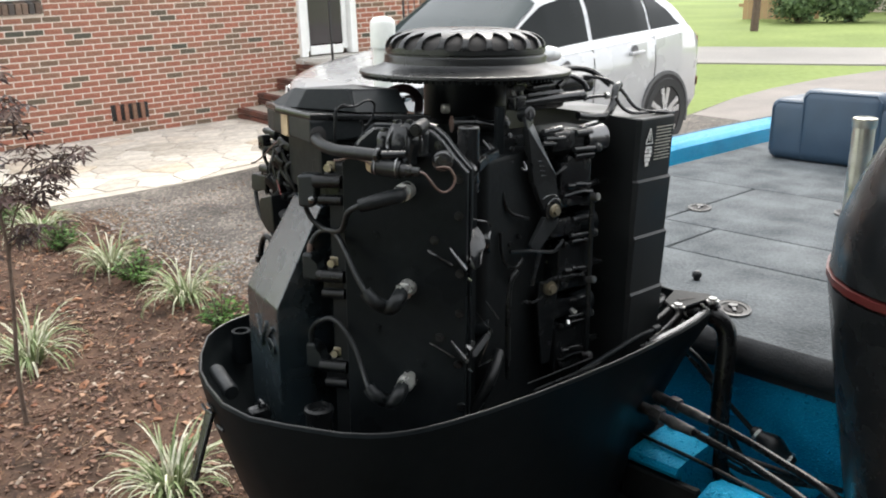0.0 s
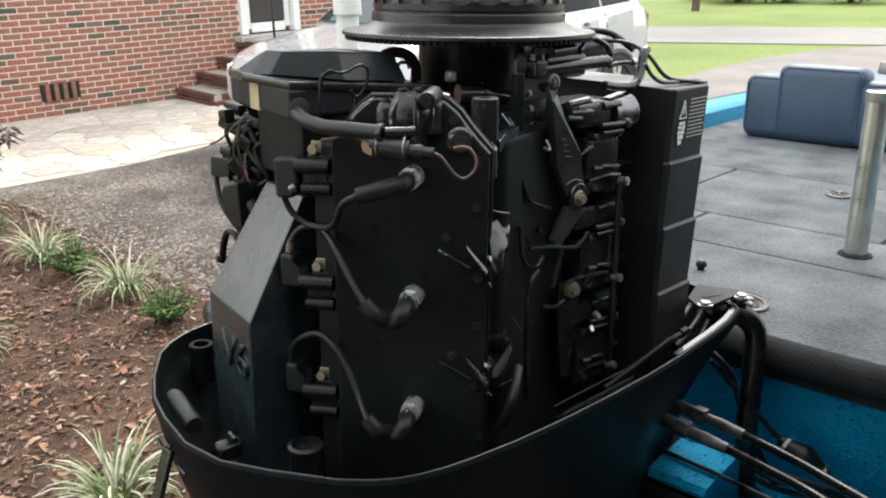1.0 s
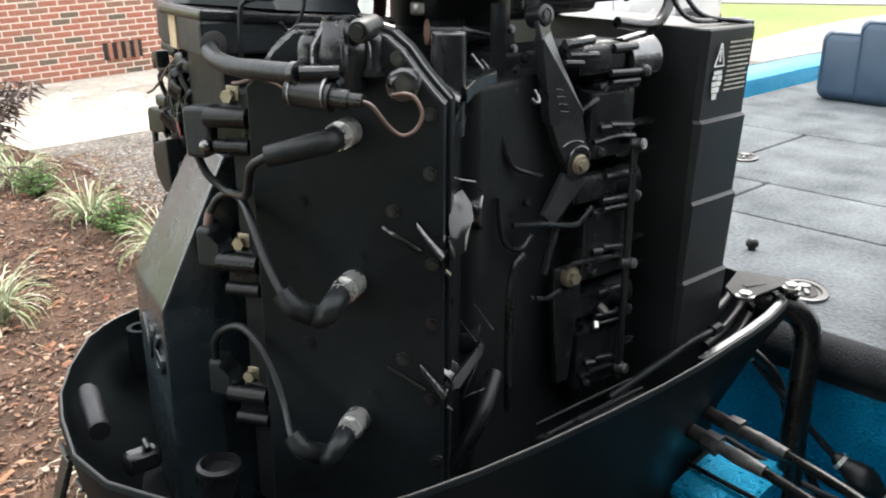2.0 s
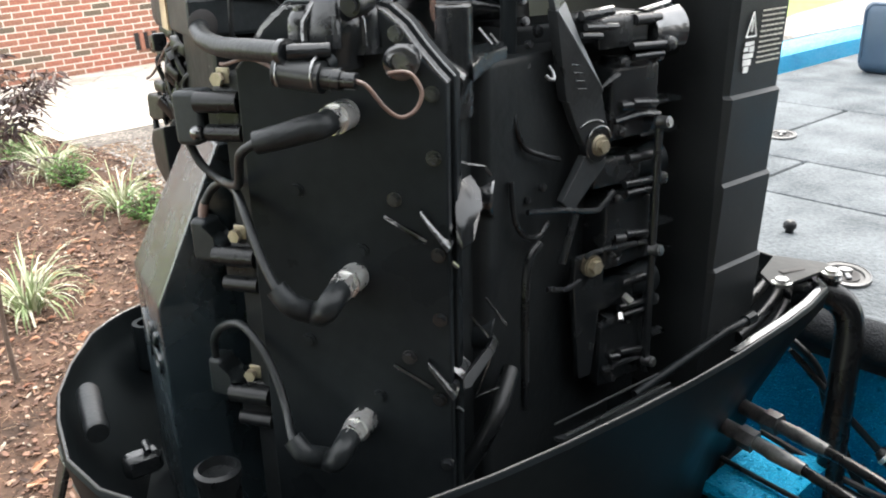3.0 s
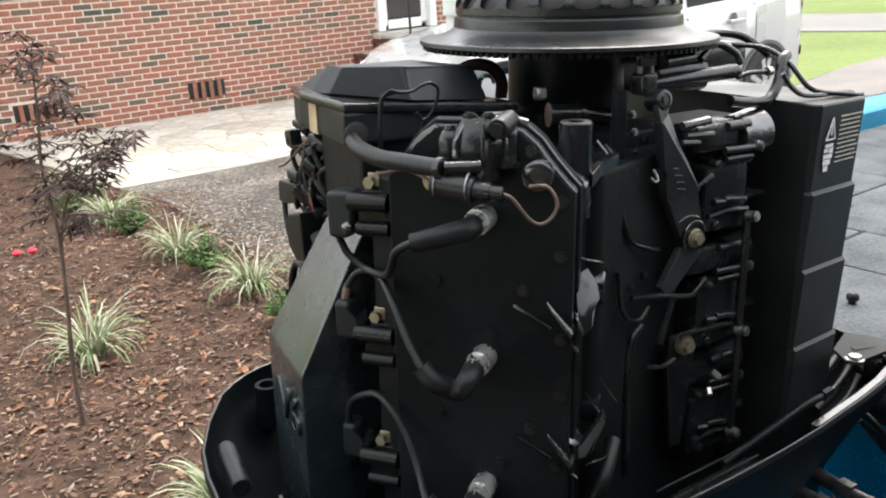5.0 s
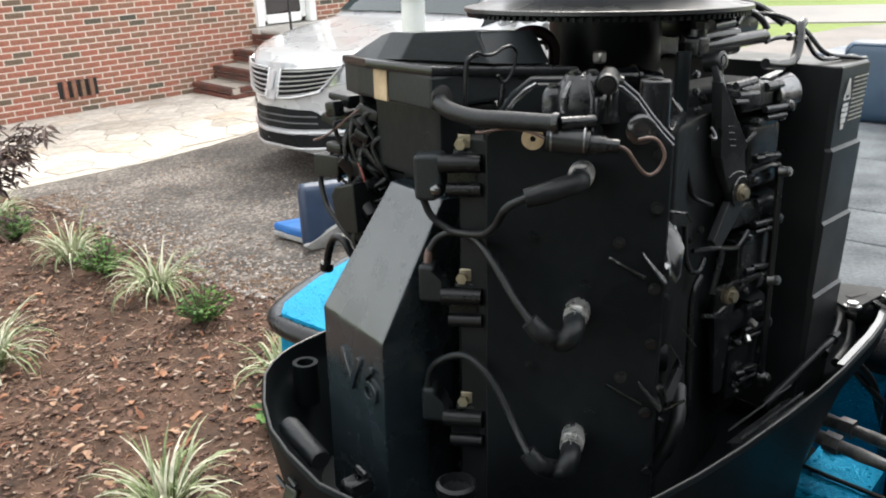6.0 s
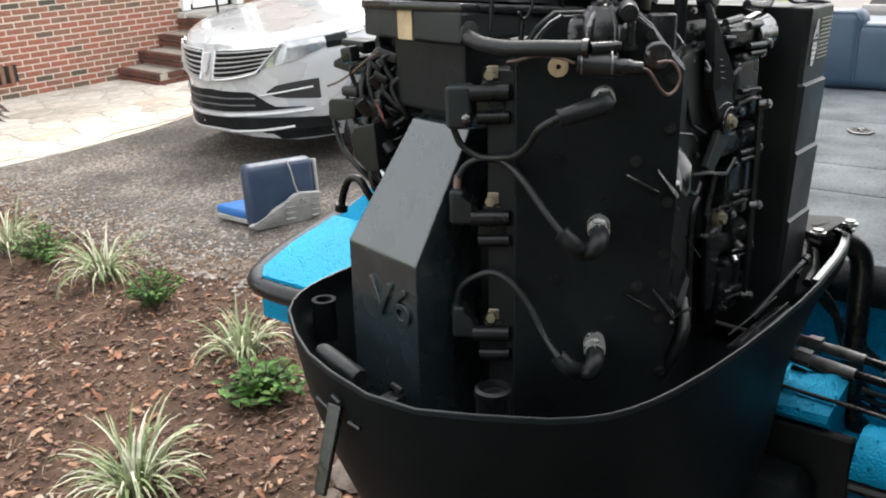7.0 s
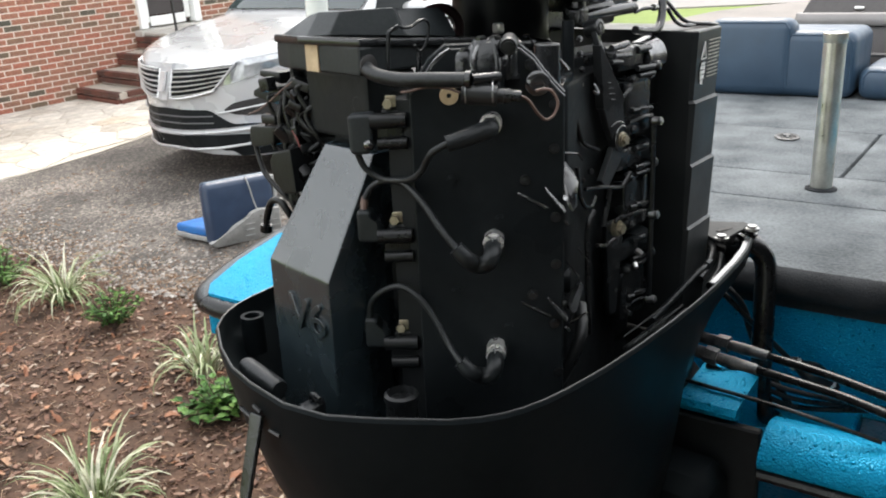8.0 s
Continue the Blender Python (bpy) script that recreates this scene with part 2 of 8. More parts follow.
M_CARPAINT = surf("white_pearl", (0.43, 0.433, 0.438), (0.485, 0.488, 0.495), 3, 0.28, fine=200, coat=1.0, metal=0.15, rvar=0.05)
M_CARGLASS = surf("tinted_glass", (0.006, 0.008, 0.008), (0.009, 0.011, 0.011), 2, 0.03, spec=0.15, rvar=0.01)
M_SCREEN = glass("windscreen_glass", (0.022, 0.032, 0.033), 0.03)
M_CARTRIM = surf("car_trim", (0.07, 0.07, 0.072), (0.11, 0.11, 0.112), 10, 0.6, fine=100)
M_CHROME = surf("chrome", (0.75, 0.75, 0.75), (0.85, 0.85, 0.85), 5, 0.12, metal=1.0, rvar=0.03)
M_LAMP = surf("lamp_lens", (0.16, 0.17, 0.18), (0.62, 0.63, 0.64), 7, 0.08, fine=24, coat=1.0, metal=0.55)
M_REDLENS = surf("red_lens", (0.45, 0.02, 0.015), (0.6, 0.04, 0.03), 9, 0.15, coat=1.0)
M_TYRE = surf("tyre", (0.022, 0.022, 0.022), (0.04, 0.04, 0.04), 20, 0.8)
M_RIM = surf("alloy", (0.52, 0.53, 0.54), (0.66, 0.66, 0.67), 10, 0.3, metal=0.8)
M_BLADE = ramped("variegated_blade", [(0, (0.15, 0.21, 0.08)), (0.35, (0.30, 0.36, 0.18)), (0.65, (0.52, 0.53, 0.36)), (1, (0.70, 0.68, 0.54))], 0.6, 0.1, 20, island=True)
M_SHRUB = ramped("shrub_leaf", [(0, (0.04, 0.10, 0.02)), (0.5, (0.08, 0.19, 0.035)), (1, (0.17, 0.30, 0.07))], 0.5, 0.1, 20, island=True)
M_MAPLE = ramped("maple_leaf", [(0, (0.035, 0.022, 0.02)), (0.6, (0.075, 0.04, 0.034)), (1, (0.12, 0.075, 0.055))], 0.5, 0.1, 20, island=True)
M_BARK = surf("bark", (0.06, 0.04, 0.03), (0.14, 0.10, 0.075), 20, 0.9, fine=140, bump=0.4)
M_TREELEAF = ramped("tree_leaf", [(0, (0.06, 0.10, 0.045)), (0.5, (0.11, 0.17, 0.075)), (1, (0.19, 0.26, 0.12))], 0.7, 0.1, 5, island=True)
M_FENCE = surf("fence_wood", (0.34, 0.22, 0.12), (0.46, 0.31, 0.18), 3, 0.85, fine=30, vary=0.15)
M_SIDING = surf("siding", (0.36, 0.30, 0.25), (0.46, 0.39, 0.33), 2, 0.8)
M_ROOF = surf("shingle", (0.07, 0.065, 0.06), (0.13, 0.12, 0.11), 3, 0.9, fine=30)

_r0 = [q for q in M_ASPHALT.node_tree.nodes if q.bl_idname == "ShaderNodeValToRGB"][0]
_r0.color_ramp.elements[0].position, _r0.color_ramp.elements[1].position = 0.62, 0.92
# stones of mixed greys showing in the worn asphalt
_n, _l = M_ASPHALT.node_tree.nodes, M_ASPHALT.node_tree.links
_p = _n["Principled BSDF"]
_v, _tc = _n.new("ShaderNodeTexVoronoi"), _n.new("ShaderNodeTexCoord")
_v.inputs["Scale"].default_value = 62
_l.new(_tc.outputs["Object"], _v.inputs["Vector"])
_r = _n.new("ShaderNodeValToRGB")
_r.color_ramp.elements[0].position, _r.color_ramp.elements[1].position = 0.45, 1.0
_r.color_ramp.elements[0].color, _r.color_ramp.elements[1].color = (0.75, 0.75, 0.75, 1), (2.6, 2.5, 2.4, 1)
_l.new(_v.outputs["Color"], _r.inputs[0])
_m = _n.new("ShaderNodeMix")
_m.data_type, _m.blend_type = "RGBA", "MULTIPLY"
_m.inputs["Factor"].default_value = 1.0
_l.new(_p.inputs["Base Color"].links[0].from_socket, _m.inputs[6])
_l.new(_r.outputs[0], _m.inputs[7])
_l.new(_m.outputs[2], _p.inputs["Base Color"])

_big = _n.new("ShaderNodeTexNoise")
_big.inputs["Scale"].default_value, _big.inputs["Detail"].default_value = 0.9, 6
_l.new(_tc.outputs["Object"], _big.inputs["Vector"])
_rb = _n.new("ShaderNodeValToRGB")
_rb.color_ramp.elements[0].position, _rb.color_ramp.elements[1].position = 0.38, 0.66
_rb.color_ramp.elements[0].color, _rb.color_ramp.elements[1].color = (0.58, 0.57, 0.56, 1), (1.35, 1.32, 1.28, 1)
_l.new(_big.outputs[0], _rb.inputs[0])
_mb = _n.new("ShaderNodeMix")
_mb.data_type, _mb.blend_type = "RGBA", "MULTIPLY"
_mb.inputs["Factor"].default_value = 1.0
_l.new(_m.outputs[2], _mb.inputs[6])
_l.new(_rb.outputs[0], _mb.inputs[7])
_l.new(_mb.outputs[2], _p.inputs["Base Color"])

# ---- mesh helpers ----
K = 1.15


def part(name, bm, material, parent=None, label="", smooth=None, scale=1.0, m=None):
    """Links bm as one mesh object under parent."""
    if scale != 1.0:
        bmesh.ops.scale(bm, vec=(scale,) * 3, verts=bm.verts)
    me = bpy.data.meshes.new(name)
    bmesh.ops.recalc_face_normals(bm, faces=bm.faces)
    if smooth is not None:
        cs = math.cos(radians(smooth))
        for fc in bm.faces:
            fc.smooth = True
        for e in bm.edges:
            if len(e.link_faces) != 2 or e.link_faces[0].normal.dot(e.link_faces[1].normal) < cs:
                e.smooth = False
    bm.to_mesh(me)
    bm.free()
    me.materials.append(material)
    ob = new(name, me)
    if parent is not None:
        ob.parent = parent
    if m is not None:
        ob.matrix_basis = m
    if label:
        ob["label"] = label
    return ob


def empty(name, m, label, category, group="", kind=""):
    ob = new(name)
    ob.empty_display_size = 0.05
    ob.matrix_basis = m
    return tagged(ob, label, category, group, kind)


def box(bm, c, s, bev=0.0, m=None, seg=1):
    """A box at centre c of size s, its edges bevelled, turned by m."""
    r = bmesh.ops.create_cube(bm, size=1.0)
    vs = r["verts"]
    bmesh.ops.scale(bm, vec=s, verts=vs)
    if bev:
        es = list({e for v in vs for e in v.link_edges})
        r2 = bmesh.ops.bevel(bm, geom=es, offset=bev, segments=seg, affect="EDGES", profile=0.5)
        vs = list({v for fc in r2["faces"] for v in fc.verts} | {v for v in vs if v.is_valid})
    if m is not None:
        bmesh.ops.transform(bm, matrix=m, verts=vs)
    bmesh.ops.translate(bm, vec=c, verts=vs)
    return vs


def ring_basis(d):
    d = Vector(d).normalized()
    a = d.cross(Vector((0, 0, 1)))
    if a.length < 1e-3:
        a = Vector((1, 0, 0))
    a.normalize()
    return a, d.cross(a).normalized()


def sweep(bm, pts, rad, seg=10, cap=True):
    """A round tube along pts; rad is one radius or one per point."""
    pts = [Vector(p) for p in pts]
    rads = rad if hasattr(rad, "__len__") else [rad] * len(pts)
    rings, a = [], None
    for i, p in enumerate(pts):
        d = pts[min(i + 1, len(pts) - 1)] - pts[max(i - 1, 0)]
        if d.length < 1e-9:
            d = Vector((0, 0, 1))
        d.normalize()
        if a is None:
            a, b = ring_basis(d)
        else:
            a = (a - d * a.dot(d))
            a = a.normalized() if a.length > 1e-6 else ring_basis(d)[0]
            b = d.cross(a)
        rings.append([bm.verts.new(p + (a * math.cos(2 * math.pi * k / seg) + b * math.sin(2 * math.pi * k / seg)) * rads[i]) for k in range(seg)])
    for r0, r1 in zip(rings, rings[1:]):
        for k in range(seg):
            bm.faces.new((r0[k], r0[(k + 1) % seg], r1[(k + 1) % seg], r1[k]))
    if cap:
        bm.faces.new(rings[0][::-1])
        bm.faces.new(rings[-1])


def cyl(bm, p0, p1, r0, r1=None, seg=16):
    sweep(bm, [p0, p1], [r0, r0 if r1 is None else r1], seg)


def curve(pts, n=8):
    """Catmull-Rom points through pts."""
    P = [Vector(p) for p in pts]
    P = [P[0] * 2 - P[1]] + P + [P[-1] * 2 - P[-2]]
    out = []
    for i in range(1, len(P) - 2):
        for k in range(n):
            t = k / n
            out.append(0.5 * (2 * P[i] + (P[i + 1] - P[i - 1]) * t + (2 * P[i - 1] - 5 * P[i] + 4 * P[i + 1] - P[i + 2]) * t * t + (3 * P[i] - P[i - 1] - 3 * P[i + 1] + P[i + 2]) * t ** 3))
    return out + [P[-2]]


def lathe(bm, prof, c=(0, 0, 0), seg=48, m=None):
    """Turns (radius, z) pairs about the z axis."""
    c = Vector(c)
    vs, rings = [], []
    for r, z in prof:
        if r < 1e-6:
            rings.append([bm.verts.new((0, 0, z))])
        else:
            rings.append([bm.verts.new((r * math.cos(2 * math.pi * k / seg), r * math.sin(2 * math.pi * k / seg), z)) for k in range(seg)])
        vs += rings[-1]
    for a, b in zip(rings, rings[1:]):
        for k in range(seg):
            k2 = (k + 1) % seg
            if len(a) == 1 and len(b) > 1:
                bm.faces.new((a[0], b[k], b[k2]))
            elif len(b) == 1 and len(a) > 1:
                bm.faces.new((a[k], a[k2], b[0]))
            elif len(a) > 1:
                bm.faces.new((a[k], a[k2], b[k2], b[k]))
    if m is not None:
        bmesh.ops.transform(bm, matrix=m, verts=vs)
    bmesh.ops.translate(bm, vec=c, verts=vs)
    return vs


def loft(bm, rings, cap0=True, cap1=True, closed=True):
    R = [[bm.verts.new(p) for p in r] for r in rings]
    n = len(R[0])
    for a, b in zip(R, R[1:]):
        for k in range(n if closed else n - 1):
            bm.faces.new((a[k], a[(k + 1) % n], b[(k + 1) % n], b[k]))
    if cap0 and closed:
        bm.faces.new(R[0][::-1])
    if cap1 and closed:
        bm.faces.new(R[-1])
    return R


def prism(bm, poly, z0, z1, bev=0.0):
    """Extrudes a plan polygon from z0 to z1, its edges bevelled."""
    R = loft(bm, [[(x, y, z0) for x, y in poly], [(x, y, z1) for x, y in poly]])
    vs = [v for r in R for v in r]
    if bev:
        es = list({e for v in vs for e in v.link_edges})
        r2 = bmesh.ops.bevel(bm, geom=es, offset=bev, segments=2, affect="EDGES", profile=0.5)
        vs = list({v for fc in r2["faces"] for v in fc.verts} | {v for v in vs if v.is_valid})
    return vs


def plate(bm, poly, m, thick, bev=0.0):
    """A flat plate: polygon in its own plane, set by m."""
    vs = prism(bm, poly, 0, thick, bev)
    bmesh.ops.transform(bm, matrix=m, verts=vs)
    return vs


def hexbolt(bm, p, d, r=0.007, h=0.006):
    p, d = Vector(p), Vector(d).normalized()
    sweep(bm, [p, p + d * h], r, 6)
    cyl(bm, p - d * 0.002, p + d * 0.0015, r * 1.45, seg=12)


def axes(o, xdir, zdir):
    """A frame at o whose x runs along xdir and whose z is nearest zdir."""
    x = Vector(xdir).normalized()
    z = Vector(zdir)
    z = (z - x * z.dot(x)).normalized()
    y = z.cross(x)
    return Matrix(((x.x, y.x, z.x, o[0]), (x.y, y.y, z.y, o[1]), (x.z, y.z, z.z, o[2]), (0, 0, 0, 1)))


# the boat on its trailer stands a little bow-up and leaning
RIG = Matrix.Translation((0, 0, EYE)) @ pose(0, 0, 0, TILT, LEAN, 0) @ pose(0, 0, 0, -16, 0, 0).inverted() @ Matrix.Translation((0, 0, -1.65 * K))
BOAT = RIG @ pose(0.005 * K, 1.131 * K, 0, 0, 0, 45)
ENGINE = RIG @ pose(0.005 * K, 1.131 * K, 0, 0, 0, 38)

# ---- ground ----


def sheet(name, poly, z, thick, material, label, category="ground"):
    bm = bmesh.new()
    prism(bm, poly, z - thick, z)
    return tagged(part(name, bm, material), label, category, kind="structure")


bm = bmesh.new()
bmesh.ops.create_grid(bm, x_segments=60, y_segments=60, size=600)
tagged(part("ground", bm, M_GRASS, m=pose(0, 0, -0.03)), "wide lawn of short green grass", "ground", kind="structure")

DRIVE = [(-2.95, 7.4), (-3.45, 7.0), (-3.05, 6.75), (-2.6, 6.4), (-1.98, 5.65), (-1.58, 5.16), (-1.2, 4.75), (-0.85, 4.5), (-0.45, 4.0), (-0.2, 3.3), (0.1, 2.5), (0.4, 1.6), (0.45, -6), (16, -6), (16, 9),
         (9.5, 14.3), (6.93, 13.95), (5.6, 13.2), (4.6, 12.4), (3.81, 11.62), (2.9, 10.45), (2.2, 10.9), (1.2, 11.2), (0.5, 14.5), (-3, 14.5)]
sheet("road", DRIVE, 0.0, 0.08, M_ASPHALT, "worn grey asphalt driveway with coarse gravel showing", "driveway")
# far driveway, its brightening at a grazing angle painted as paler asphalt
sheet("pavement_apron", [(2.95, 10.45), (3.81, 11.60), (4.6, 12.38), (5.6, 13.18), (6.93, 13.93), (9.5, 14.28), (15.9, 8.95), (15.9, 5.5), (4.2, 8.9)], 0.004, 0.05, M_APRON, "far driveway painted paler for its grazing-angle sheen", "driveway")
sheet("road_far", [(-30, 30.5), (40, 0.8), (41, 3.2), (-29, 33.6)], -0.005, 0.05, M_ROAD, "pale grey street beyond the front lawn", "road")

# mulched bed: a gently uneven sheet
BED = [(-9, 7.95), (-6.9, 7.97), (-5.6, 8.72), (-4.4, 7.80), (-3.38, 6.98), (-3.05, 6.75), (-2.62, 6.38), (-2.0, 5.63), (-1.6, 5.14), (-1.22, 4.73), (-0.87, 4.48), (-0.47, 3.98), (-0.22, 3.28), (0.08, 2.5), (0.38, 1.6), (0.43, -5), (-9, -5)]


def inside(p, poly):
    c = False
    for (x0, y0), (x1, y1) in zip(poly, poly[1:] + poly[:1]):
        if (y0 > p[1]) != (y1 > p[1]) and p[0] < (x1 - x0) * (p[1] - y0) / (y1 - y0) + x0:
            c = not c
    return c


def edge_dist(p, poly):
    best = 9.0
    for (x0, y0), (x1, y1) in zip(poly, poly[1:] + poly[:1]):
        dx, dy = x1 - x0, y1 - y0
        t = max(0, min(1, ((p[0] - x0) * dx + (p[1] - y0) * dy) / (dx * dx + dy * dy)))
        best = min(best, math.hypot(p[0] - x0 - t * dx, p[1] - y0 - t * dy))
    return best


def bed_z(x, y):
    q = Vector((x * 1.3, y * 1.3, 0))
    return 0.012 + 0.03 * min(1, edge_dist((x, y), BED) / 0.3) + 0.03 * noise.noise(q) + 0.012 * noise.noise(q * 4.3)


bm = bmesh.new()
STEP = 0.09
cells = {}
for i in range(int(9.6 / STEP)):
    for j in range(int(14.4 / STEP)):
        x, y = -9.05 + i * STEP, -5.0 + j * STEP
        if inside((x, y), BED):
            cells[i, j] = bm.verts.new((x, y, bed_z(x, y)))
for (i, j), v in list(cells.items()):
    q = [cells.get(k) for k in ((i, j), (i + 1, j), (i + 1, j + 1), (i, j + 1))]
    if all(q):
        bm.faces.new(q)
mulch_bed = tagged(part("ground_bed", bm, M_SOIL, smooth=180), "dark soil of the mulched planting bed beside the driveway", "planting bed", kind="structure")
sheet("ground_bed_base", BED, 0.004, 0.05, M_SOIL, "bare dark soil under the mulch", "soil")

# ---- unseen roof, back and side walls, added to shade the stern ----
bm = bmesh.new()
box(bm, (1.35, -2.85, 2.62), (8.7, 5.3, 0.16))
tagged(part("ceiling", bm, M_SHADEPANEL), "unseen plain roof added to shade the boat's stern", "ceiling", kind="structure")
bm = bmesh.new()
box(bm, (1.2, -5.4, 1.27), (9.0, 0.2, 2.54))
tagged(part("wall_shade_back", bm, M_SHADEPANEL), "unseen plain back wall added to block light", "wall", kind="structure")
bm = bmesh.new()
box(bm, (5.6, -2.0, 1.27), (0.2, 6.6, 2.54))
tagged(part("wall_shade_side", bm, M_SHADEPANEL), "unseen plain side wall added to block light", "wall", kind="structure")

# ---- house ----
WALL = pose(-4.98, 9.48, 0, 0, 0, 38.07)
COURSE, BLEN = 0.0677, 0.2032
DOOR_L, DOOR_R, DOOR_B, DOOR_T = 3.85, 4.74, 0.70, 2.75
WIN_L, WIN_R, WIN_B, WIN_T = -0.55, 0.70, 1.60, 2.85
S0, S1, TOP = -4.0, 8.5, 3.0

house_wall = tagged(new("wall_north"), "red and brown brick house wall with pale mortar joints", "wall", kind="structure")
house_wall.matrix_basis = WALL
bm = bmesh.new()
for x0, x1, z0, z1 in ((S0, WIN_L, 0, TOP), (WIN_L, WIN_R, 0, WIN_B - 0.14), (WIN_L, WIN_R, WIN_T, TOP), (WIN_R, DOOR_L, 0, TOP), (DOOR_L, DOOR_R, 0, DOOR_B - 0.08), (DOOR_L, DOOR_R, DOOR_T, TOP), (DOOR_R, S1, 0, TOP)):
    box(bm, ((x0 + x1) / 2, 0.1245, (z0 + z1) / 2), (x1 - x0, 0.25, z1 - z0))
part("mortar_bed", bm, M_MORTAR, house_wall, "pale pinkish mortar")
bm = bmesh.new()
prism(bm, [(S0 - 0.4, -0.5), (S1 + 0.4, -0.5), (S1 + 0.4, 6), (S0 - 0.4, 6)], TOP, TOP + 0.22)
prism(bm, [(S0 - 0.2, 0.5), (S1 + 0.2, 0.5), (S1 - 1, 5), (S0 + 1, 5)], TOP + 0.22, TOP + 1.3)
tagged(part("roof", bm, M_ROOF, m=WALL), "dark shingled house roof with a deep eave", "roof", kind="structure")
bm = bmesh.new()
for x0, y0, x1, y1 in ((S0, 0.3, S0 + 0.2, 5.8), (S1 - 0.2, 0.3, S1, 5.8), (S0, 5.6, S1, 5.8)):
    box(bm, ((x0 + x1) / 2, (y0 + y1) / 2, TOP / 2), (x1 - x0, y1 - y0, TOP))
tagged(part("wall_house_back", bm, M_MORTAR, m=WALL), "plain side and back walls of the brick house", "wall", kind="structure")

# door with a white frame and a full glass storm door
door = tagged(new("door_1"), "white framed storm door with dark full-length glass", "door", kind="structure")
door.matrix_basis = WALL
bm = bmesh.new()
for x in (DOOR_L + 0.05, DOOR_R - 0.05):
    box(bm, (x, 0.02, (DOOR_B + DOOR_T) / 2), (0.10, 0.16, DOOR_T - DOOR_B), 0.008)
box(bm, ((DOOR_L + DOOR_R) / 2, 0.02, DOOR_T - 0.05), (DOOR_R - DOOR_L - 0.2, 0.158, 0.1), 0.008)
part("door_frame", bm, M_WHITE, door)
bm = bmesh.new()
dl, dr = DOOR_L + 0.105, DOOR_R - 0.105
for x in (dl + 0.04, dr - 0.04):
    box(bm, (x, 0.05, (DOOR_B + DOOR_T) / 2), (0.075, 0.04, DOOR_T - DOOR_B - 0.12), 0.006)
box(bm, ((dl + dr) / 2, 0.05, DOOR_B + 0.07), (dr - dl - 0.16, 0.038, 0.12), 0.006)
box(bm, ((dl + dr) / 2, 0.05, DOOR_T - 0.18), (dr - dl - 0.16, 0.038, 0.12), 0.006)
part("door_leaf", bm, M_WHITE, door)
bm = bmesh.new()
box(bm, ((dl + dr) / 2, 0.055, (DOOR_B + DOOR_T) / 2), (dr - dl - 0.15, 0.008, DOOR_T - DOOR_B - 0.3))
part("pane", bm, M_PANE, door, "dark reflecting glass")
bm = bmesh.new()
for k in range(9):
    x = dl + 0.08 + k * (dr - dl - 0.16) / 8
    cyl(bm, (x, 0.13, DOOR_B + 0.1), (x, 0.13, DOOR_T - 0.15), 0.04, seg=8)
part("curtain", bm, M_CURTAIN, door, "dim reddish curtain behind the glass")
bm = bmesh.new()
box(bm, ((DOOR_L + DOOR_R) / 2, -0.02, DOOR_B - 0.045), (DOOR_R - DOOR_L + 0.16, 0.3, 0.075), 0.01)
part("door_sill", bm, M_CONCRETE, door)

# window over the rowlock sill
window = tagged(new("window_1"), "white framed house window over a brick sill", "window", kind="structure")
window.matrix_basis = WALL
bm = bmesh.new()
for x in (WIN_L + 0.04, WIN_R - 0.04):
    box(bm, (x, 0.08, (WIN_B + WIN_T) / 2), (0.08, 0.08, WIN_T - WIN_B), 0.006)
for z in (WIN_B + 0.03, (WIN_B + WIN_T) / 2, WIN_T - 0.03):
    box(bm, ((WIN_L + WIN_R) / 2, 0.08, z), (WIN_R - WIN_L - 0.164, 0.078, 0.06), 0.006)
part("window_frame", bm, M_WHITE, window)
for z in (WIN_B + 0.33, WIN_B + 0.93):
    bm = bmesh.new()
    box(bm, ((WIN_L + WIN_R) / 2, 0.09, z), (WIN_R - WIN_L - 0.15, 0.008, 0.57))
    part("pane", bm, M_PANE, window, "dark window glass")

# brick steps that climb along the wall to the porch
steps = tagged(new("porch_steps"), "brick steps climbing along the wall to the porch", "steps", kind="structure")
steps.matrix_basis = WALL
RISE, TREAD, DEPTH = 0.16, 0.30, 0.95
STEP_S = [2.88 + k * TREAD for k in range(4)]
bm = bmesh.new()
for k in range(4):
    s_end = STEP_S[k + 1] if k < 3 else 5.6
    box(bm, ((STEP_S[k] + s_end) / 2 + 0.02, -DEPTH / 2, RISE * (k + 1) / 2 - 0.01), (s_end - STEP_S[k] - 0.012, DEPTH - 0.02, RISE * (k + 1) - 0.02))
part("step_core", bm, M_MORTARFLOOR, steps)
bm = bmesh.new()
box(bm, (4.75, -DEPTH / 2 - 0.02, RISE * 4 + 0.012), (1.9, DEPTH + 0.04, 0.05), 0.012)
part("porch_slab", bm, M_CONCRETE, steps, "grey concrete landing")
rail = tagged(new("porch_rail"), "thin black iron porch railing posts", "railing")
rail.matrix_basis = WALL
for s_, y_ in ((4.02, -0.55), (4.95, -0.88), (5.55, -0.88)):
    bm = bmesh.new()
    box(bm, (s_, y_, RISE * 4 + 0.037 + 0.5), (0.025, 0.025, 1.0), 0.003)
    part("post", bm, M_IRON, rail)
bm = bmesh.new()
sweep(bm, [(4.95, -0.88, 1.6), (5.55, -0.88, 1.6)], 0.014, 8)
part("handrail", bm, M_IRON, rail)
for k in range(5):
    bm = bmesh.new()
    s_ = 5.03 + k * 0.1
    sweep(bm, [(s_, -0.88, 0.75), (s_, -0.88, 1.62)], 0.007, 6)
    part("baluster", bm, M_IRON, rail)

# ---- far side of the street ----


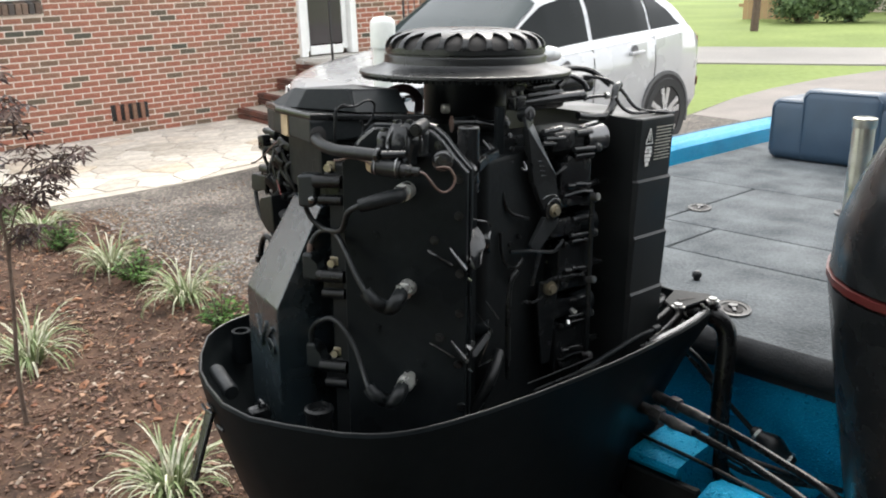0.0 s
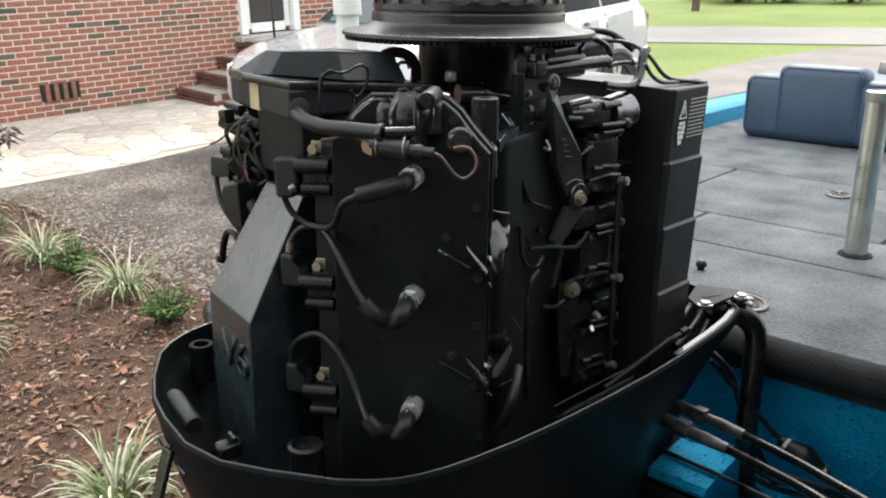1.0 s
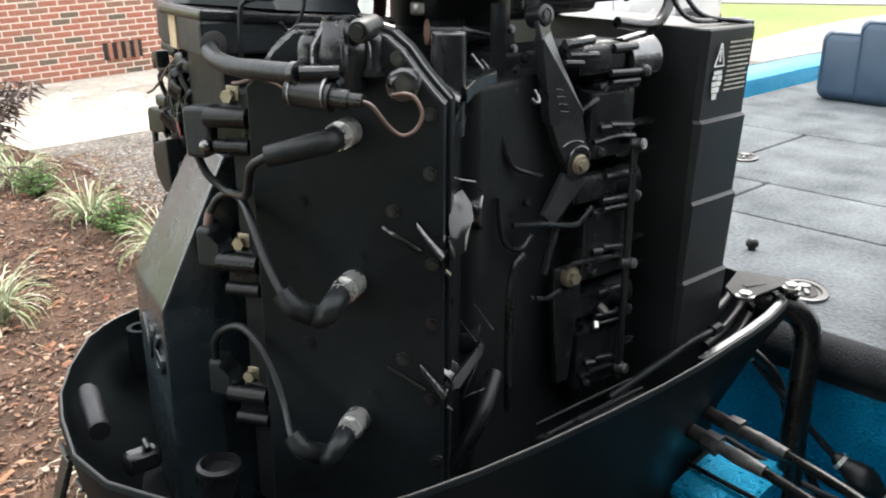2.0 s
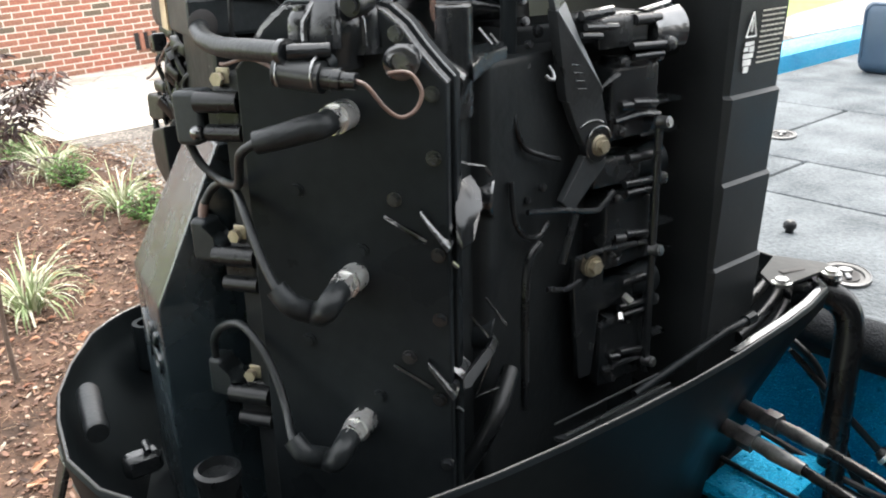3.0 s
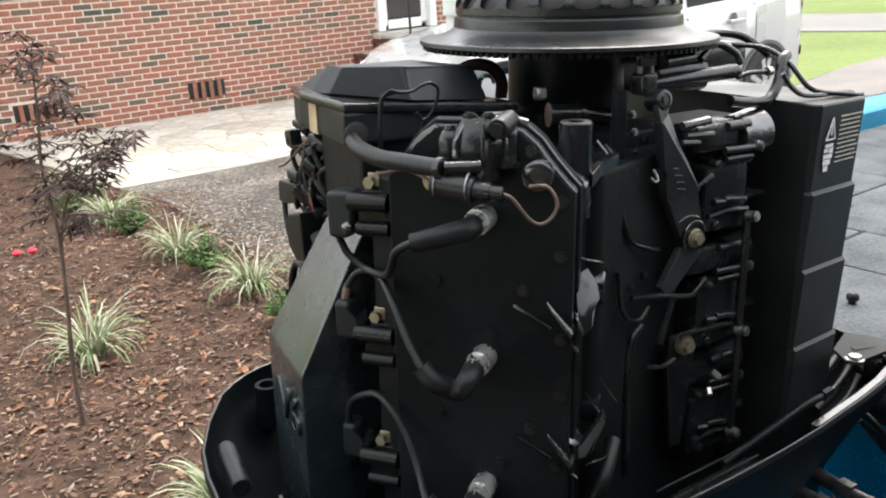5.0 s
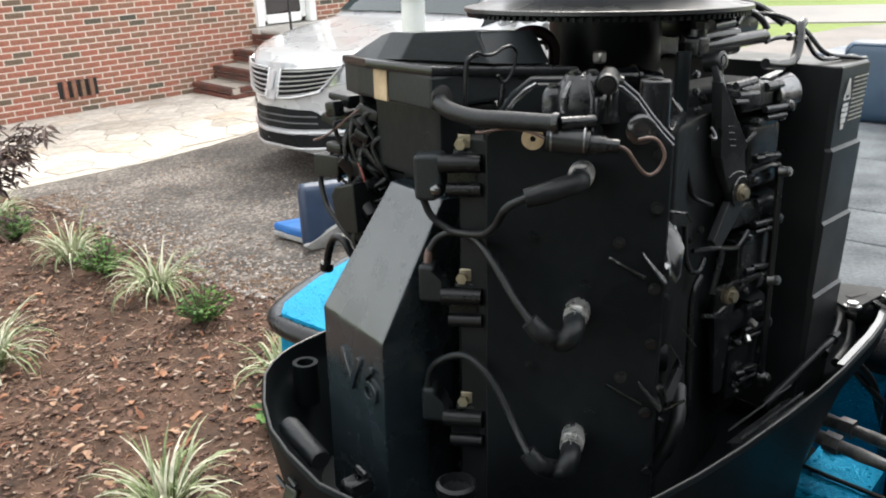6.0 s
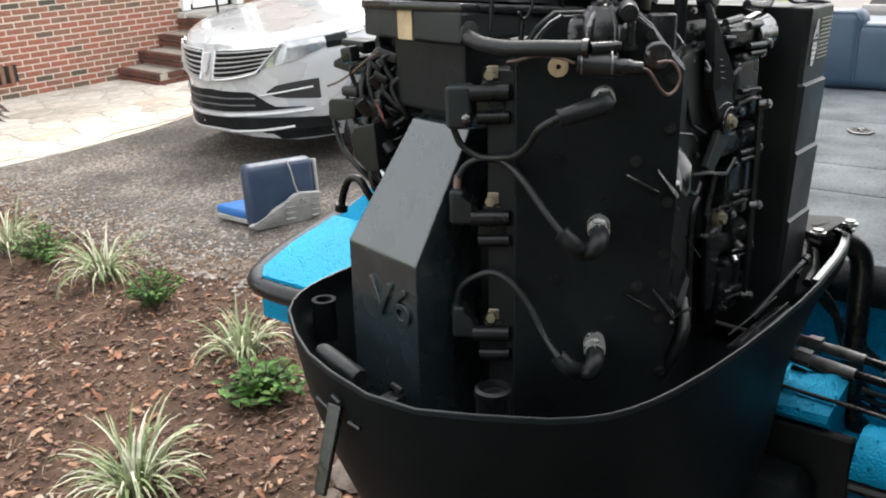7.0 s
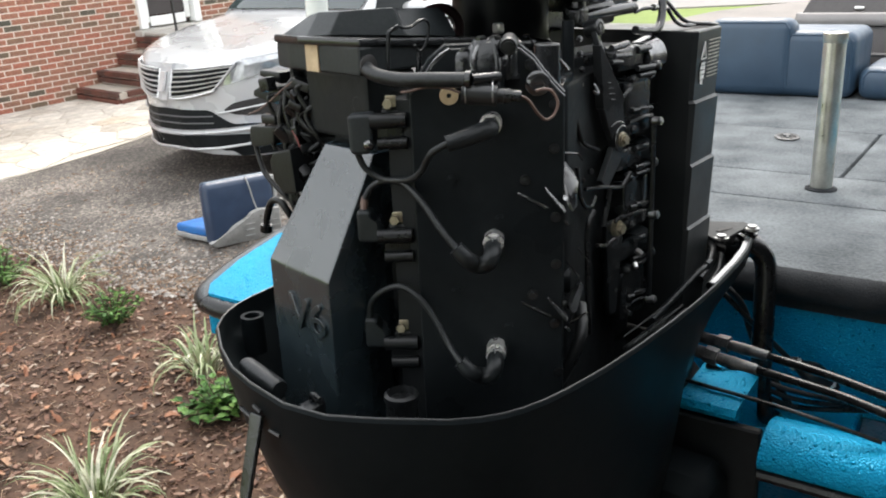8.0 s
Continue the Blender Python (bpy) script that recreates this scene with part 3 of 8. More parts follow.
def leaf_cloud(bm, c, r, n, size, rng):
    """Many small leaf cards through an uneven ball."""
    for _ in range(n):
        d = Vector((rng.gauss(0, 1), rng.gauss(0, 1), rng.gauss(0, 1))).normalized()
        lump = 0.75 + 0.35 * noise.noise(d * 2.2 + Vector(c))
        p = Vector(c) + Vector((d.x * r[0], d.y * r[1], d.z * r[2])) * lump * rng.uniform(0.55, 1.0)
        if p.z < 0.02:
            continue
        a = Vector((rng.gauss(0, 1), rng.gauss(0, 1), rng.gauss(0, 1))).normalized()
        b = a.cross(d)
        if b.length < 0.1:
            continue
        b.normalize()
        q = size * rng.uniform(0.6, 1.3)
        bm.faces.new([bm.verts.new(p + v) for v in (a * q, b * q * 0.5, -a * q, -b * q * 0.5)])


def tree(name, x, y, h, r, label, seed, bare=0.45, n=2600):
    rng = random.Random(seed)
    t = empty(name, pose(x, y, -0.03), label, "tree")
    bm = bmesh.new()
    sweep(bm, curve([(0, 0, 0), (0.05, 0.02, h * 0.25), (-0.03, 0.05, h * 0.5), (0.02, 0, h * 0.75)], 4), [0.105 - 0.06 * k / 12 for k in range(13)], 10)
    for k in range(6):
        a = k * 1.05 + rng.random()
        z = h * (bare + 0.06 * k * (1 - bare))
        sweep(bm, curve([(0, 0, z), (math.cos(a) * r * 0.4, math.sin(a) * r * 0.4, z + h * 0.09), (math.cos(a) * r * 0.8, math.sin(a) * r * 0.8, z + h * 0.13)], 4), [0.045 - 0.004 * j for j in range(9)], 6)
    part("trunk", bm, M_BARK, t)
    bm = bmesh.new()
    for k in range(9):
        a = rng.uniform(0, 6.28)
        q = rng.uniform(0.1, 0.65) * r
        leaf_cloud(bm, (math.cos(a) * q, math.sin(a) * q, h * rng.uniform(bare + 0.15, 0.95)), (r * 0.5, r * 0.5, h * 0.14), n // 9, 0.16, rng)
    part("crown", bm, M_TREELEAF, t)
    return t


tree("street_tree", 7.75, 22.4, 7.5, 3.0, "lawn tree with a slim brown trunk", 3, 0.5)


def hedge(x, y, r, label, seed, n=1500):
    rng = random.Random(seed)
    b = empty("shrub", pose(x, y, -0.03), label, "shrub", "shrubs before the far house")
    bm = bmesh.new()
    for k in range(5):
        a = rng.uniform(0, 6.28)
        sweep(bm, [(0, 0, 0), (math.cos(a) * r[0] * 0.4, math.sin(a) * r[1] * 0.4, r[2])], [0.05, 0.02], 6)
    part("stem", bm, M_BARK, b)
    bm = bmesh.new()
    leaf_cloud(bm, (0, 0, r[2] * 0.9), (r[0], r[1], r[2] * 1.1), int(n * 1.8), 0.07, rng)
    part("foliage", bm, M_TREELEAF, b)
    return b


for k, (x, y, r) in enumerate([(9.7, 24.6, (1.0, 0.9, 0.62)), (10.9, 24.2, (1.0, 0.8, 0.55)), (12.3, 23.4, (1.1, 0.9, 0.65)), (13.8, 22.6, (1.2, 0.9, 0.6)), (15.6, 21.9, (1.2, 0.9, 0.7)), (5.4, 25.6, (0.8, 0.8, 0.6)), (6.6, 30.2, (0.9, 0.8, 0.5))]):
    hedge(x, y, r, "rounded dark green shrub on the far lawn", 40 + k)

fence = empty("wooden_fence", pose(8.9, 26.6, -0.03, 0, 0, -27), "tan board privacy fence behind the far lawn", "fence")
bm = bmesh.new()
for z in (0.4, 1.4):
    box(bm, (0.9, 0.05, z), (2.2, 0.05, 0.09))
part("fence_rail", bm, M_FENCE, fence)
bm = bmesh.new()
box(bm, (0, 0, 0.9), (0.13, 0.022, 1.8), 0.004)
board = part("board", bm, M_FENCE, fence)
for k in range(1, 15):
    o = board.copy()
    scene.collection.objects.link(o)
    o.matrix_basis = pose(0.14 * k, 0, 0.004 * (k % 3))

far_house = empty("house", pose(15.5, 26.6, -0.03, 0, 0, -27), "low tan house with white trimmed windows across the street", "house")
bm = bmesh.new()
box(bm, (0, 2.5, 1.35), (9.5, 5, 2.7))
part("wall", bm, M_SIDING, far_house)
bm = bmesh.new()
loft(bm, [[(x, -0.6, 2.7), (x, 5.6, 2.7), (x, 2.5, 4.4)] for x in (-5.2, 5.2)])
part("roof", bm, M_ROOF, far_house)
for x in (-3.6, -1.2, 1.4, 3.6):
    bm = bmesh.new()
    for sx in (-0.5, 0.5):
        box(bm, (x + sx, -0.02, 1.4), (0.1, 0.1, 1.5), 0.008)
    for z in (0.7, 2.1):
        box(bm, (x, -0.02, z), (0.9, 0.098, 0.1), 0.008)
    w = part("window", bm, M_WHITE, far_house, "white window frame")
    bm = bmesh.new()
    box(bm, (x, -0.005, 1.4), (0.9, 0.03, 1.32))
    part("pane", bm, M_CARGLASS, w)

# ---- parked car ----
CAR = pose(-1.121, 6.849, 0.0, 0, 0, 42.65)
HALF = [(0.0, 0.14), (0.03, 0.24), (0.06, 0.31), (0.1, 0.395), (0.15, 0.475), (0.2, 0.54), (0.3, 0.645), (0.4, 0.735), (0.55, 0.835), (0.75, 0.895), (1.0, 0.925), (2.2, 0.93), (3.2, 0.93), (3.9, 0.905), (4.287, 0.84), (4.416, 0.76), (4.459, 0.66)]
TOPZ = [(0.0, 0.74), (0.08, 0.90), (0.25, 0.965), (0.6, 1.01), (1.0, 1.06), (1.3, 1.10), (1.65, 1.36), (1.95, 1.56), (2.3, 1.635), (2.8, 1.65), (3.3, 1.61), (3.8, 1.50), (4.029, 1.36), (4.201, 1.18), (4.33, 1.05), (4.416, 0.96), (4.459, 0.72)]
BELT = [(0.0, 0.70), (0.08, 0.84), (0.25, 0.90), (0.6, 0.94), (1.0, 0.985), (1.3, 1.01), (2.3, 1.04), (3.4, 1.09), (3.943, 1.13), (4.158, 1.11), (4.33, 1.03), (4.416, 0.93), (4.459, 0.68)]
LOW = [(0.0, 0.34), (0.08, 0.24), (0.3, 0.20), (1.0, 0.22), (3.5, 0.24), (4.244, 0.28), (4.416, 0.36), (4.459, 0.45)]


def along(table, x):
    xs, ys = zip(*table)
    return float(np.interp(x, xs, ys))


def car_ring(x):
    """Half of the body's outline at station x, from the sill up to the roof's middle line."""
    w, zt, zb, zl = (along(tb, x) for tb in (HALF, TOPZ, BELT, LOW))
    green = max(0.0, min(1.0, (zt - zb - 0.1) / 0.4))
    hood = 1 - green
    inset = (0.78 - 0.10 * max(0, x - 3.2)) * green + 0.86 * hood
    waist = 0.018 * green
    pts = [(w * 0.90, zl), (w * (0.985 + 0.4 * waist), zl + 0.16 * (zb - zl)), (w * (0.995 - waist), zl + 0.45 * (zb - zl)), (w * (1.0 + 0.3 * waist), zl + 0.72 * (zb - zl)), (w * 0.985, zb - 0.015), (w * 0.955, zb + 0.015),
           (w * (0.955 + inset) / 2, zb + 0.55 * (zt - zb)), (w * inset, zb + (0.86 if green > 0.3 else 0.9) * (zt - zb)), (w * inset * 0.86, zb + 0.965 * (zt - zb)), (w * 0.42, zt - 0.004), (0.0, zt)]
    return pts


def car_grid(x0, x1, v0, v1, nx, nv, side, off):
    """A patch of the body's skin between stations and outline indices, pushed outwards."""
    rows = []
    for i in range(nx + 1):
        x = x0 + (x1 - x0) * i / nx
        pts = car_ring(x)
        row = []
        for j in range(nv + 1):
            v = v0 + (v1 - v0) * j / nv
            k = min(int(v), len(pts) - 2)
            f_ = v - k
            y = pts[k][0] * (1 - f_) + pts[k + 1][0] * f_
            z = pts[k][1] * (1 - f_) + pts[k + 1][1] * f_
            dy, dz = pts[k + 1][0] - pts[k][0], pts[k + 1][1] - pts[k][1]
            ln = math.hypot(dy, dz) or 1
            row.append(Vector((x, side * (y + off * dz / ln), z - off * dy / ln)))
        rows.append(row)
    return rows


def patch(bm, rows):
    V = [[bm.verts.new(p) for p in r] for r in rows]
    for a, b in zip(V, V[1:]):
        for k in range(len(a) - 1):
            bm.faces.new((a[k], a[k + 1], b[k + 1], b[k]))


car = empty("suv_car", CAR, "pearl white compact sport utility car parked by the porch", "car")
bm = bmesh.new()
xs = sorted({round(1.02 + 0.035 * k, 3) for k in range(84)} | {0, 0.015, 0.03, 0.06, 0.08, 0.10, 0.15, 0.2, 0.25, 0.3, 0.4, 0.47, 0.55, 0.65, 0.75, 0.88, 1.0, 1.3, 1.42, 1.55, 1.65, 1.8, 1.95, 2.1, 2.3, 2.6, 2.9, 3.2, 3.5, 3.95, 4.08, 4.158, 4.2, 4.244, 4.33, 4.373, 4.416, 4.44, 4.459})
rings = []
for x in xs:
    h_ = car_ring(x)
    rings.append([(x, -y, z) for y, z in h_] + [(x, y, z) for y, z in h_[-2::-1]])
loft(bm, rings)
part("body", bm, M_CARPAINT, car, smooth=38)
for side in (-1, 1):
    for x0, x1, nm in ((1.34, 2.44, "front_window"), (2.50, 3.36, "rear_window"), (3.40, 3.90, "quarter_window")):
        bm = bmesh.new()
        rows = []
        for k in range(25):
            x = x0 + (x1 - x0) * k / 24
            top = 6.86
            if nm == "front_window":
                top = min(top, 5.30 + 1.65 * (x - x0) / 0.26)
            if nm == "quarter_window":
                top = min(top, 5.30 + 1.7 * (x1 - x) / 0.36)
            rows.append(car_grid(x, x + 0.01, 5.25, top, 1, 5, side, 0.006)[0])
        patch(bm, rows)
        part(nm, bm, M_CARGLASS, car, "dark tinted glass", smooth=60)
    bm = bmesh.new()
    patch(bm, car_grid(1.55, 3.95, 5.0, 5.22, 16, 1, side, 0.008))
    part("belt_trim", bm, M_CHROME, car, smooth=60)
    bm = bmesh.new()
    patch(bm, car_grid(0.9, 3.75, 0.0, 0.95, 16, 2, side, 0.008))
    part("sill_cladding", bm, M_CARTRIM, car, "grey lower cladding", smooth=60)
    for x in (2.46, 3.40):
        bm = bmesh.new()
        patch(bm, car_grid(x, x + 0.012, 1.0, 4.9, 1, 6, side, 0.003))
        part("door_gap", bm, M_VENT, car)
    for x, z in ((2.1, 0.935), (3.08, 0.985)):
        bm = bmesh.new()
        w = along(HALF, x)
        box(bm, (x, side * (w + 0.028), z), (0.21, 0.022, 0.035), 0.01, seg=2)
        for dx in (-0.09, 0.09):
            box(bm, (x + dx, side * (w + 0.008), z), (0.03, 0.04, 0.03), 0.005)
        part("door_handle", bm, M_CARPAINT, car)
        bm = bmesh.new()
        lathe(bm, [(0.0, 0.001), (0.035, 0.001), (0.05, 0.004), (0.0, 0.006)], (x - 0.02, side * (w - 0.003), z + 0.02), 16, Matrix.Rotation(radians(-90 * side), 4, "X"))
        part("handle_recess", bm, M_CARTRIM, car)
    # mirror
    bm = bmesh.new()
    lathe(bm, [(0, -0.11), (0.06, -0.09), (0.085, 0), (0.06, 0.09), (0, 0.11)], (1.72, side * 1.03, 1.10), 16, Matrix.Rotation(radians(90), 4, "X") @ Matrix.Diagonal((1, 0.8, 1, 1)))
    box(bm, (1.74, side * 0.94, 1.06), (0.06, 0.14, 0.03), 0.008)
    part("wing_mirror", bm, M_CARPAINT, car, smooth=60)
    # headlamp and tail lamp
    bm = bmesh.new()
    patch(bm, [car_grid(x, x + 0.001, 3.35 + 1.15 * ((x - 0.25) / 0.75) ** 0.8, 4.72, 1, 4, side, 0.014)[0] for x in np.linspace(0.25, 1.0, 13)])
    lamp = part("headlight", bm, M_LAMP, car, "clear headlight lens", smooth=60)
    bm = bmesh.new()
    patch(bm, car_grid(0.46, 0.60, 3.7, 4.55, 4, 3, side, 0.019))
    part("projector", bm, M_CARGLASS, lamp, smooth=60)
    bm = bmesh.new()
    patch(bm, car_grid(0.63, 0.74, 4.0, 4.55, 3, 2, side, 0.019))
    part("side_lamp", bm, M_CHROME, lamp, smooth=60)
    bm = bmesh.new()
    patch(bm, car_grid(0.25, 1.0, 4.72, 4.80, 10, 1, side, 0.016))
    part("lamp_gap", bm, M_VENT, lamp)
    bm = bmesh.new()
    patch(bm, car_grid(4.22, 4.41, 4.2, 4.9, 6, 3, side, 0.012))
    part("tail_light", bm, M_REDLENS, car, "red tail light lens", smooth=60)
    bm = bmesh.new()
    patch(bm, car_grid(4.30, 4.43, 1.5, 2.0, 4, 1, side, 0.012))
    part("reflector", bm, M_REDLENS, car, "red bumper reflector")
    # wheels in dark arches
    for x in (0.92, 3.60):
        arch = bmesh.new()
        R = [(math.cos(a) * 0.405, math.sin(a) * 0.405) for a in np.linspace(-0.35, math.pi + 0.35, 25)]
        r_ = [(math.cos(a) * 0.372, math.sin(a) * 0.372) for a in np.linspace(-0.35, math.pi + 0.35, 25)]
        w = along(HALF, x)
        loft(arch, [[(x + p[0], side * (w + 0.012), 0.36 + p[1]), (x + q[0], side * (w + 0.012), 0.36 + q[1]), (x + q[0], side * (w - 0.05), 0.36 + q[1]), (x + p[0], side * (w - 0.05), 0.36 + p[1])] for p, q in zip(R, r_)])
        part("arch_trim", arch, M_CARTRIM, car, "grey wheel arch cladding")
        well = bmesh.new()
        cyl(well, (x, side * (w + 0.004), 0.36), (x, side * (w - 0.2), 0.36), 0.376, seg=40)
        part("wheel_well", well, M_VENT, car)
        wheel = bmesh.new()
        turn = pose(x, side * (w - 0.085), 0.35, 90 * side, 0, 0)
        lathe(wheel, [(0.265, -0.10), (0.335, -0.11), (0.35, -0.08), (0.35, 0.08), (0.335, 0.11), (0.265, 0.10), (0.26, 0.0), (0.265, -0.10)], (0, 0, 0), 40)
        tyre = part("wheel", wheel, M_TYRE, car, "black tyre", smooth=40, m=turn)
        rim = bmesh.new()
        lathe(rim, [(0.265, -0.1), (0.272, -0.1), (0.272, -0.07), (0.245, -0.06), (0.245, 0.05), (0.265, 0.08)], (0, 0, 0), 40)
        lathe(rim, [(0, -0.105), (0.05, -0.10), (0.06, -0.06), (0, -0.05)], (0, 0, 0), 20)
        for k in range(10):
            a = 2 * math.pi * k / 10 + (0.12 if k % 2 else -0.12)
            plate(rim, [(0.04, -0.02), (0.25, -0.028), (0.25, 0.028), (0.04, 0.02)], Matrix.Rotation(a, 4, "Z") @ Matrix.Translation((0, 0, -0.095)), 0.03)
        part("rim", rim, M_RIM, tyre, "silver alloy rim", smooth=40)

NOSE_X = [k * 0.004 for k in range(250)]
NOSE_R = {x: ([p[0] for p in car_ring(x)], [p[1] for p in car_ring(x)]) for x in NOSE_X}

# face of the car: split grille, lower intake, fog recesses, chrome strip


def nose(y, z, off=0.012):
    """Where the nose's skin stands at y and z, off in front of it."""
    for x in NOSE_X:
        ys_, zs_ = NOSE_R[x]
        if zs_[0] <= z <= zs_[-1] and np.interp(z, zs_, ys_) >= abs(y):
            return x - off
    return 1.0


def nose_panel(bm, poly, off, depth=0.03):
    """A slab on the nose, from (y, z) corners going round."""
    n = len(poly)
    f_ = [bm.verts.new((nose(y, z, off), y, z)) for y, z in poly]
    b_ = [bm.verts.new((nose(y, z, off) + depth, y, z)) for y, z in poly]
    bm.faces.new(f_)
    bm.faces.new(b_[::-1])
    for k in range(n):
        bm.faces.new((f_[k], f_[(k + 1) % n], b_[(k + 1) % n], b_[k]))


for side in (-1, 1):
    bm = bmesh.new()
    N = 10
    lo = [(0.07 + 0.35 * k / N, 0.66 + 0.05 * (k / N) ** 2) for k in range(N + 1)]
    hi = [(0.07 + 0.49 * k / N, 0.86 + 0.03 * (k / N)) for k in range(N + 1)]
    at = lambda k, t: (side * (lo[k][0] * (1 - t) + hi[k][0] * t), lo[k][1] * (1 - t) + hi[k][1] * t)
    for k in range(N):
        for t0 in (0.0, 0.25, 0.5, 0.75):
            nose_panel(bm, [at(k, t0), at(k + 1, t0), at(k + 1, t0 + 0.25), at(k, t0 + 0.25)], 0.016)
    bmesh.ops.remove_doubles(bm, verts=bm.verts, dist=0.0005)
    grille = part("grille", bm, M_DEEP, car, "dark split-wing grille")
    for r in range(6):
        t = (r + 0.30) / 6
        bm = bmesh.new()
        pts = [(lo[k][0] * (1 - t) + hi[k][0] * t, lo[k][1] * (1 - t) + hi[k][1] * t) for k in range(N + 1)]
        loft(bm, [[(nose(y, z, 0.020), side * y, z), (nose(y, z, 0.036), side * y, z + 0.002), (nose(y, z, 0.036), side * y, z + 0.007), (nose(y, z, 0.020), side * y, z + 0.010)] for y, z in pts])
        part("grille_bar", bm, M_SATINCHROME, grille)
    bm = bmesh.new()
    edge = lo + hi[::-1] + [lo[0]]
    sweep(bm, [(nose(y, z, 0.032), side * y, z) for y, z in edge], 0.008, 6)
    part("grille_frame", bm, M_SATINCHROME, grille)
    bm = bmesh.new()
    for k in range(5):
        a, b = 0.46 + 0.055 * k, 0.46 + 0.055 * (k + 1)
        za, zb_ = 0.055 * (k / 5) ** 0.4, 0.055 * ((k + 1) / 5) ** 0.4
        nose_panel(bm, [(side * a, 0.560 - za), (side * b, 0.560 - zb_), (side * b, 0.572 + zb_ * 1.4), (side * a, 0.572 + za * 1.4)], 0.010)
    bmesh.ops.remove_doubles(bm, verts=bm.verts, dist=0.0005)
    part("fog_recess", bm, M_VENT, car)
    bm = bmesh.new()
    sweep(bm, [(nose(y, 0.545 + 0.16 * (y - 0.42), 0.016), side * y, 0.545 + 0.16 * (y - 0.42)) for y in np.linspace(0.42, 0.71, 12)], 0.008, 6)
    part("fog_strip", bm, M_CARPAINT, car)
    bm = bmesh.new()
    for k in range(5):
        a, b = 0.43 + 0.046 * k, 0.43 + 0.046 * (k + 1)
        za, zb_ = 0.74 + 0.07 * (k / 5) ** 2, 0.74 + 0.07 * ((k + 1) / 5) ** 2
        ta, tb_ = [min(0.895, 0.745 + 0.15 * (q_ / 2.2)) for q_ in (k, k + 1)]
        nose_panel(bm, [(side * a, za), (side * b, zb_), (side * b, tb_ + 0.008), (side * a, ta + 0.004)], 0.014)
    bmesh.ops.remove_doubles(bm, verts=bm.verts, dist=0.0005)
    part("inner_lens", bm, M_LAMP, car, "clear inner end of the headlight")
bm = bmesh.new()
nose_panel(bm, [(-0.05, 0.65), (0.05, 0.65), (0.065, 0.90), (-0.065, 0.90)], 0.045, 0.05)
part("nose_bar", bm, M_CARPAINT, car)
bm = bmesh.new()
nose_panel(bm, [(-0.028, 0.715), (0.028, 0.715), (0.028, 0.845), (-0.028, 0.845)], 0.057, 0.02)
part("emblem", bm, M_SATINCHROME, car, "plain chrome emblem")
bm = bmesh.new()
ys = np.linspace(-0.66, 0.66, 34)
for a, b in zip(ys, ys[1:]):
    sh = lambda y: 0.02 * (abs(y) / 0.6) ** 2
    ta, tb_ = (float(np.interp(abs(q_), [0, 0.36, 0.49, 0.66], [0.582, 0.570, 0.462, 0.452])) for q_ in (a, b))
    nose_panel(bm, [(a, 0.425 + sh(a)), (b, 0.425 + sh(b)), (b, tb_), (a, ta)], 0.010)
part("lower_grille", bm, M_DEEP, car)
for z in (0.475, 0.525):
    bm = bmesh.new()
    sweep(bm, [(nose(y, z, 0.014), y, z) for y in np.linspace(-0.38, 0.38, 15)], 0.006, 6)
    part("intake_bar", bm, M_CARTRIM, car)
bm = bmesh.new()
sweep(bm, [(nose(y, 0.40, 0.020), y, 0.400 + 0.02 * (abs(y) / 0.6) ** 2) for y in np.linspace(-0.7, 0.7, 21)], 0.014, 8)
part("lip_strip", bm, M_CARPAINT, car)
bm = bmesh.new()
yd = np.linspace(-0.84, 0.84, 27)
for a, b in zip(yd, yd[1:]):
    top = lambda y: 0.385 - 0.02 * max(0.0, abs(y) - 0.5) / 0.3
    nose_panel(bm, [(a, 0.290), (b, 0.290), (b, top(b)), (a, top(a))], 0.022, 0.06)
    nose_panel(bm, [(a, 0.215), (b, 0.215), (b, 0.290), (a, 0.290)], 0.022, 0.06)
bmesh.ops.remove_doubles(bm, verts=bm.verts, dist=0.002)
part("air_dam", bm, M_DEEP, car)
bm = bmesh.new()
sweep(bm, [(nose(y, 0.30, 0.030), y, 0.283 + 0.03 * (abs(y) / 0.6) ** 3) for y in np.linspace(-0.60, 0.60, 21)], 0.010, 8)
part("skid_strip", bm, M_CARPAINT, car)
bm = bmesh.new()
rows = []
for i in range(17):
    x = 1.34 + 0.58 * i / 16
    pts = car_ring(x)
    yy = pts[7][0] * 0.985
    rows.append([Vector((x - 0.012, yy * j / 9, float(np.interp(abs(yy * j / 9), [q[0] for q in pts[:6:-1]], [q[1] for q in pts[:6:-1]])) + 0.014)) for j in range(-9, 10)])
patch(bm, rows)
part("windscreen", bm, M_SCREEN, car, "windscreen glass reflecting the sky", smooth=60)
bm = bmesh.new()
rows = []
for i in range(6):
    x = 3.86 + 0.36 * i / 5
    yy = car_ring(x)[8][0] * 0.95
    rows.append([Vector((x + 0.012, yy * j / 5, along(TOPZ, x) - 0.012 * (abs(j) / 5) ** 2 * 3 + 0.010)) for j in range(-5, 6)])
patch(bm, rows)
part("rear_screen", bm, M_CARGLASS, car, smooth=60)
for side in (-1, 1):
    bm = bmesh.new()
    sweep(bm, curve([(2.0, side * 0.62, 1.60), (2.4, side * 0.64, 1.66), (3.2, side * 0.64, 1.665), (3.8, side * 0.62, 1.60)], 6), 0.015, 8)
    part("roof_rail", bm, M_CHROME, car)

# ---- boat ----
boat = empty("bass_boat", BOAT, "teal metal-flake bass boat with grey carpeted rear deck on a trailer", "boat")


def bp(name, bm, material, parent=None, label="", smooth=None):
    return part(name, bm, material, boat if parent is None else parent, label, smooth, K)


DECK_Z = 1.13
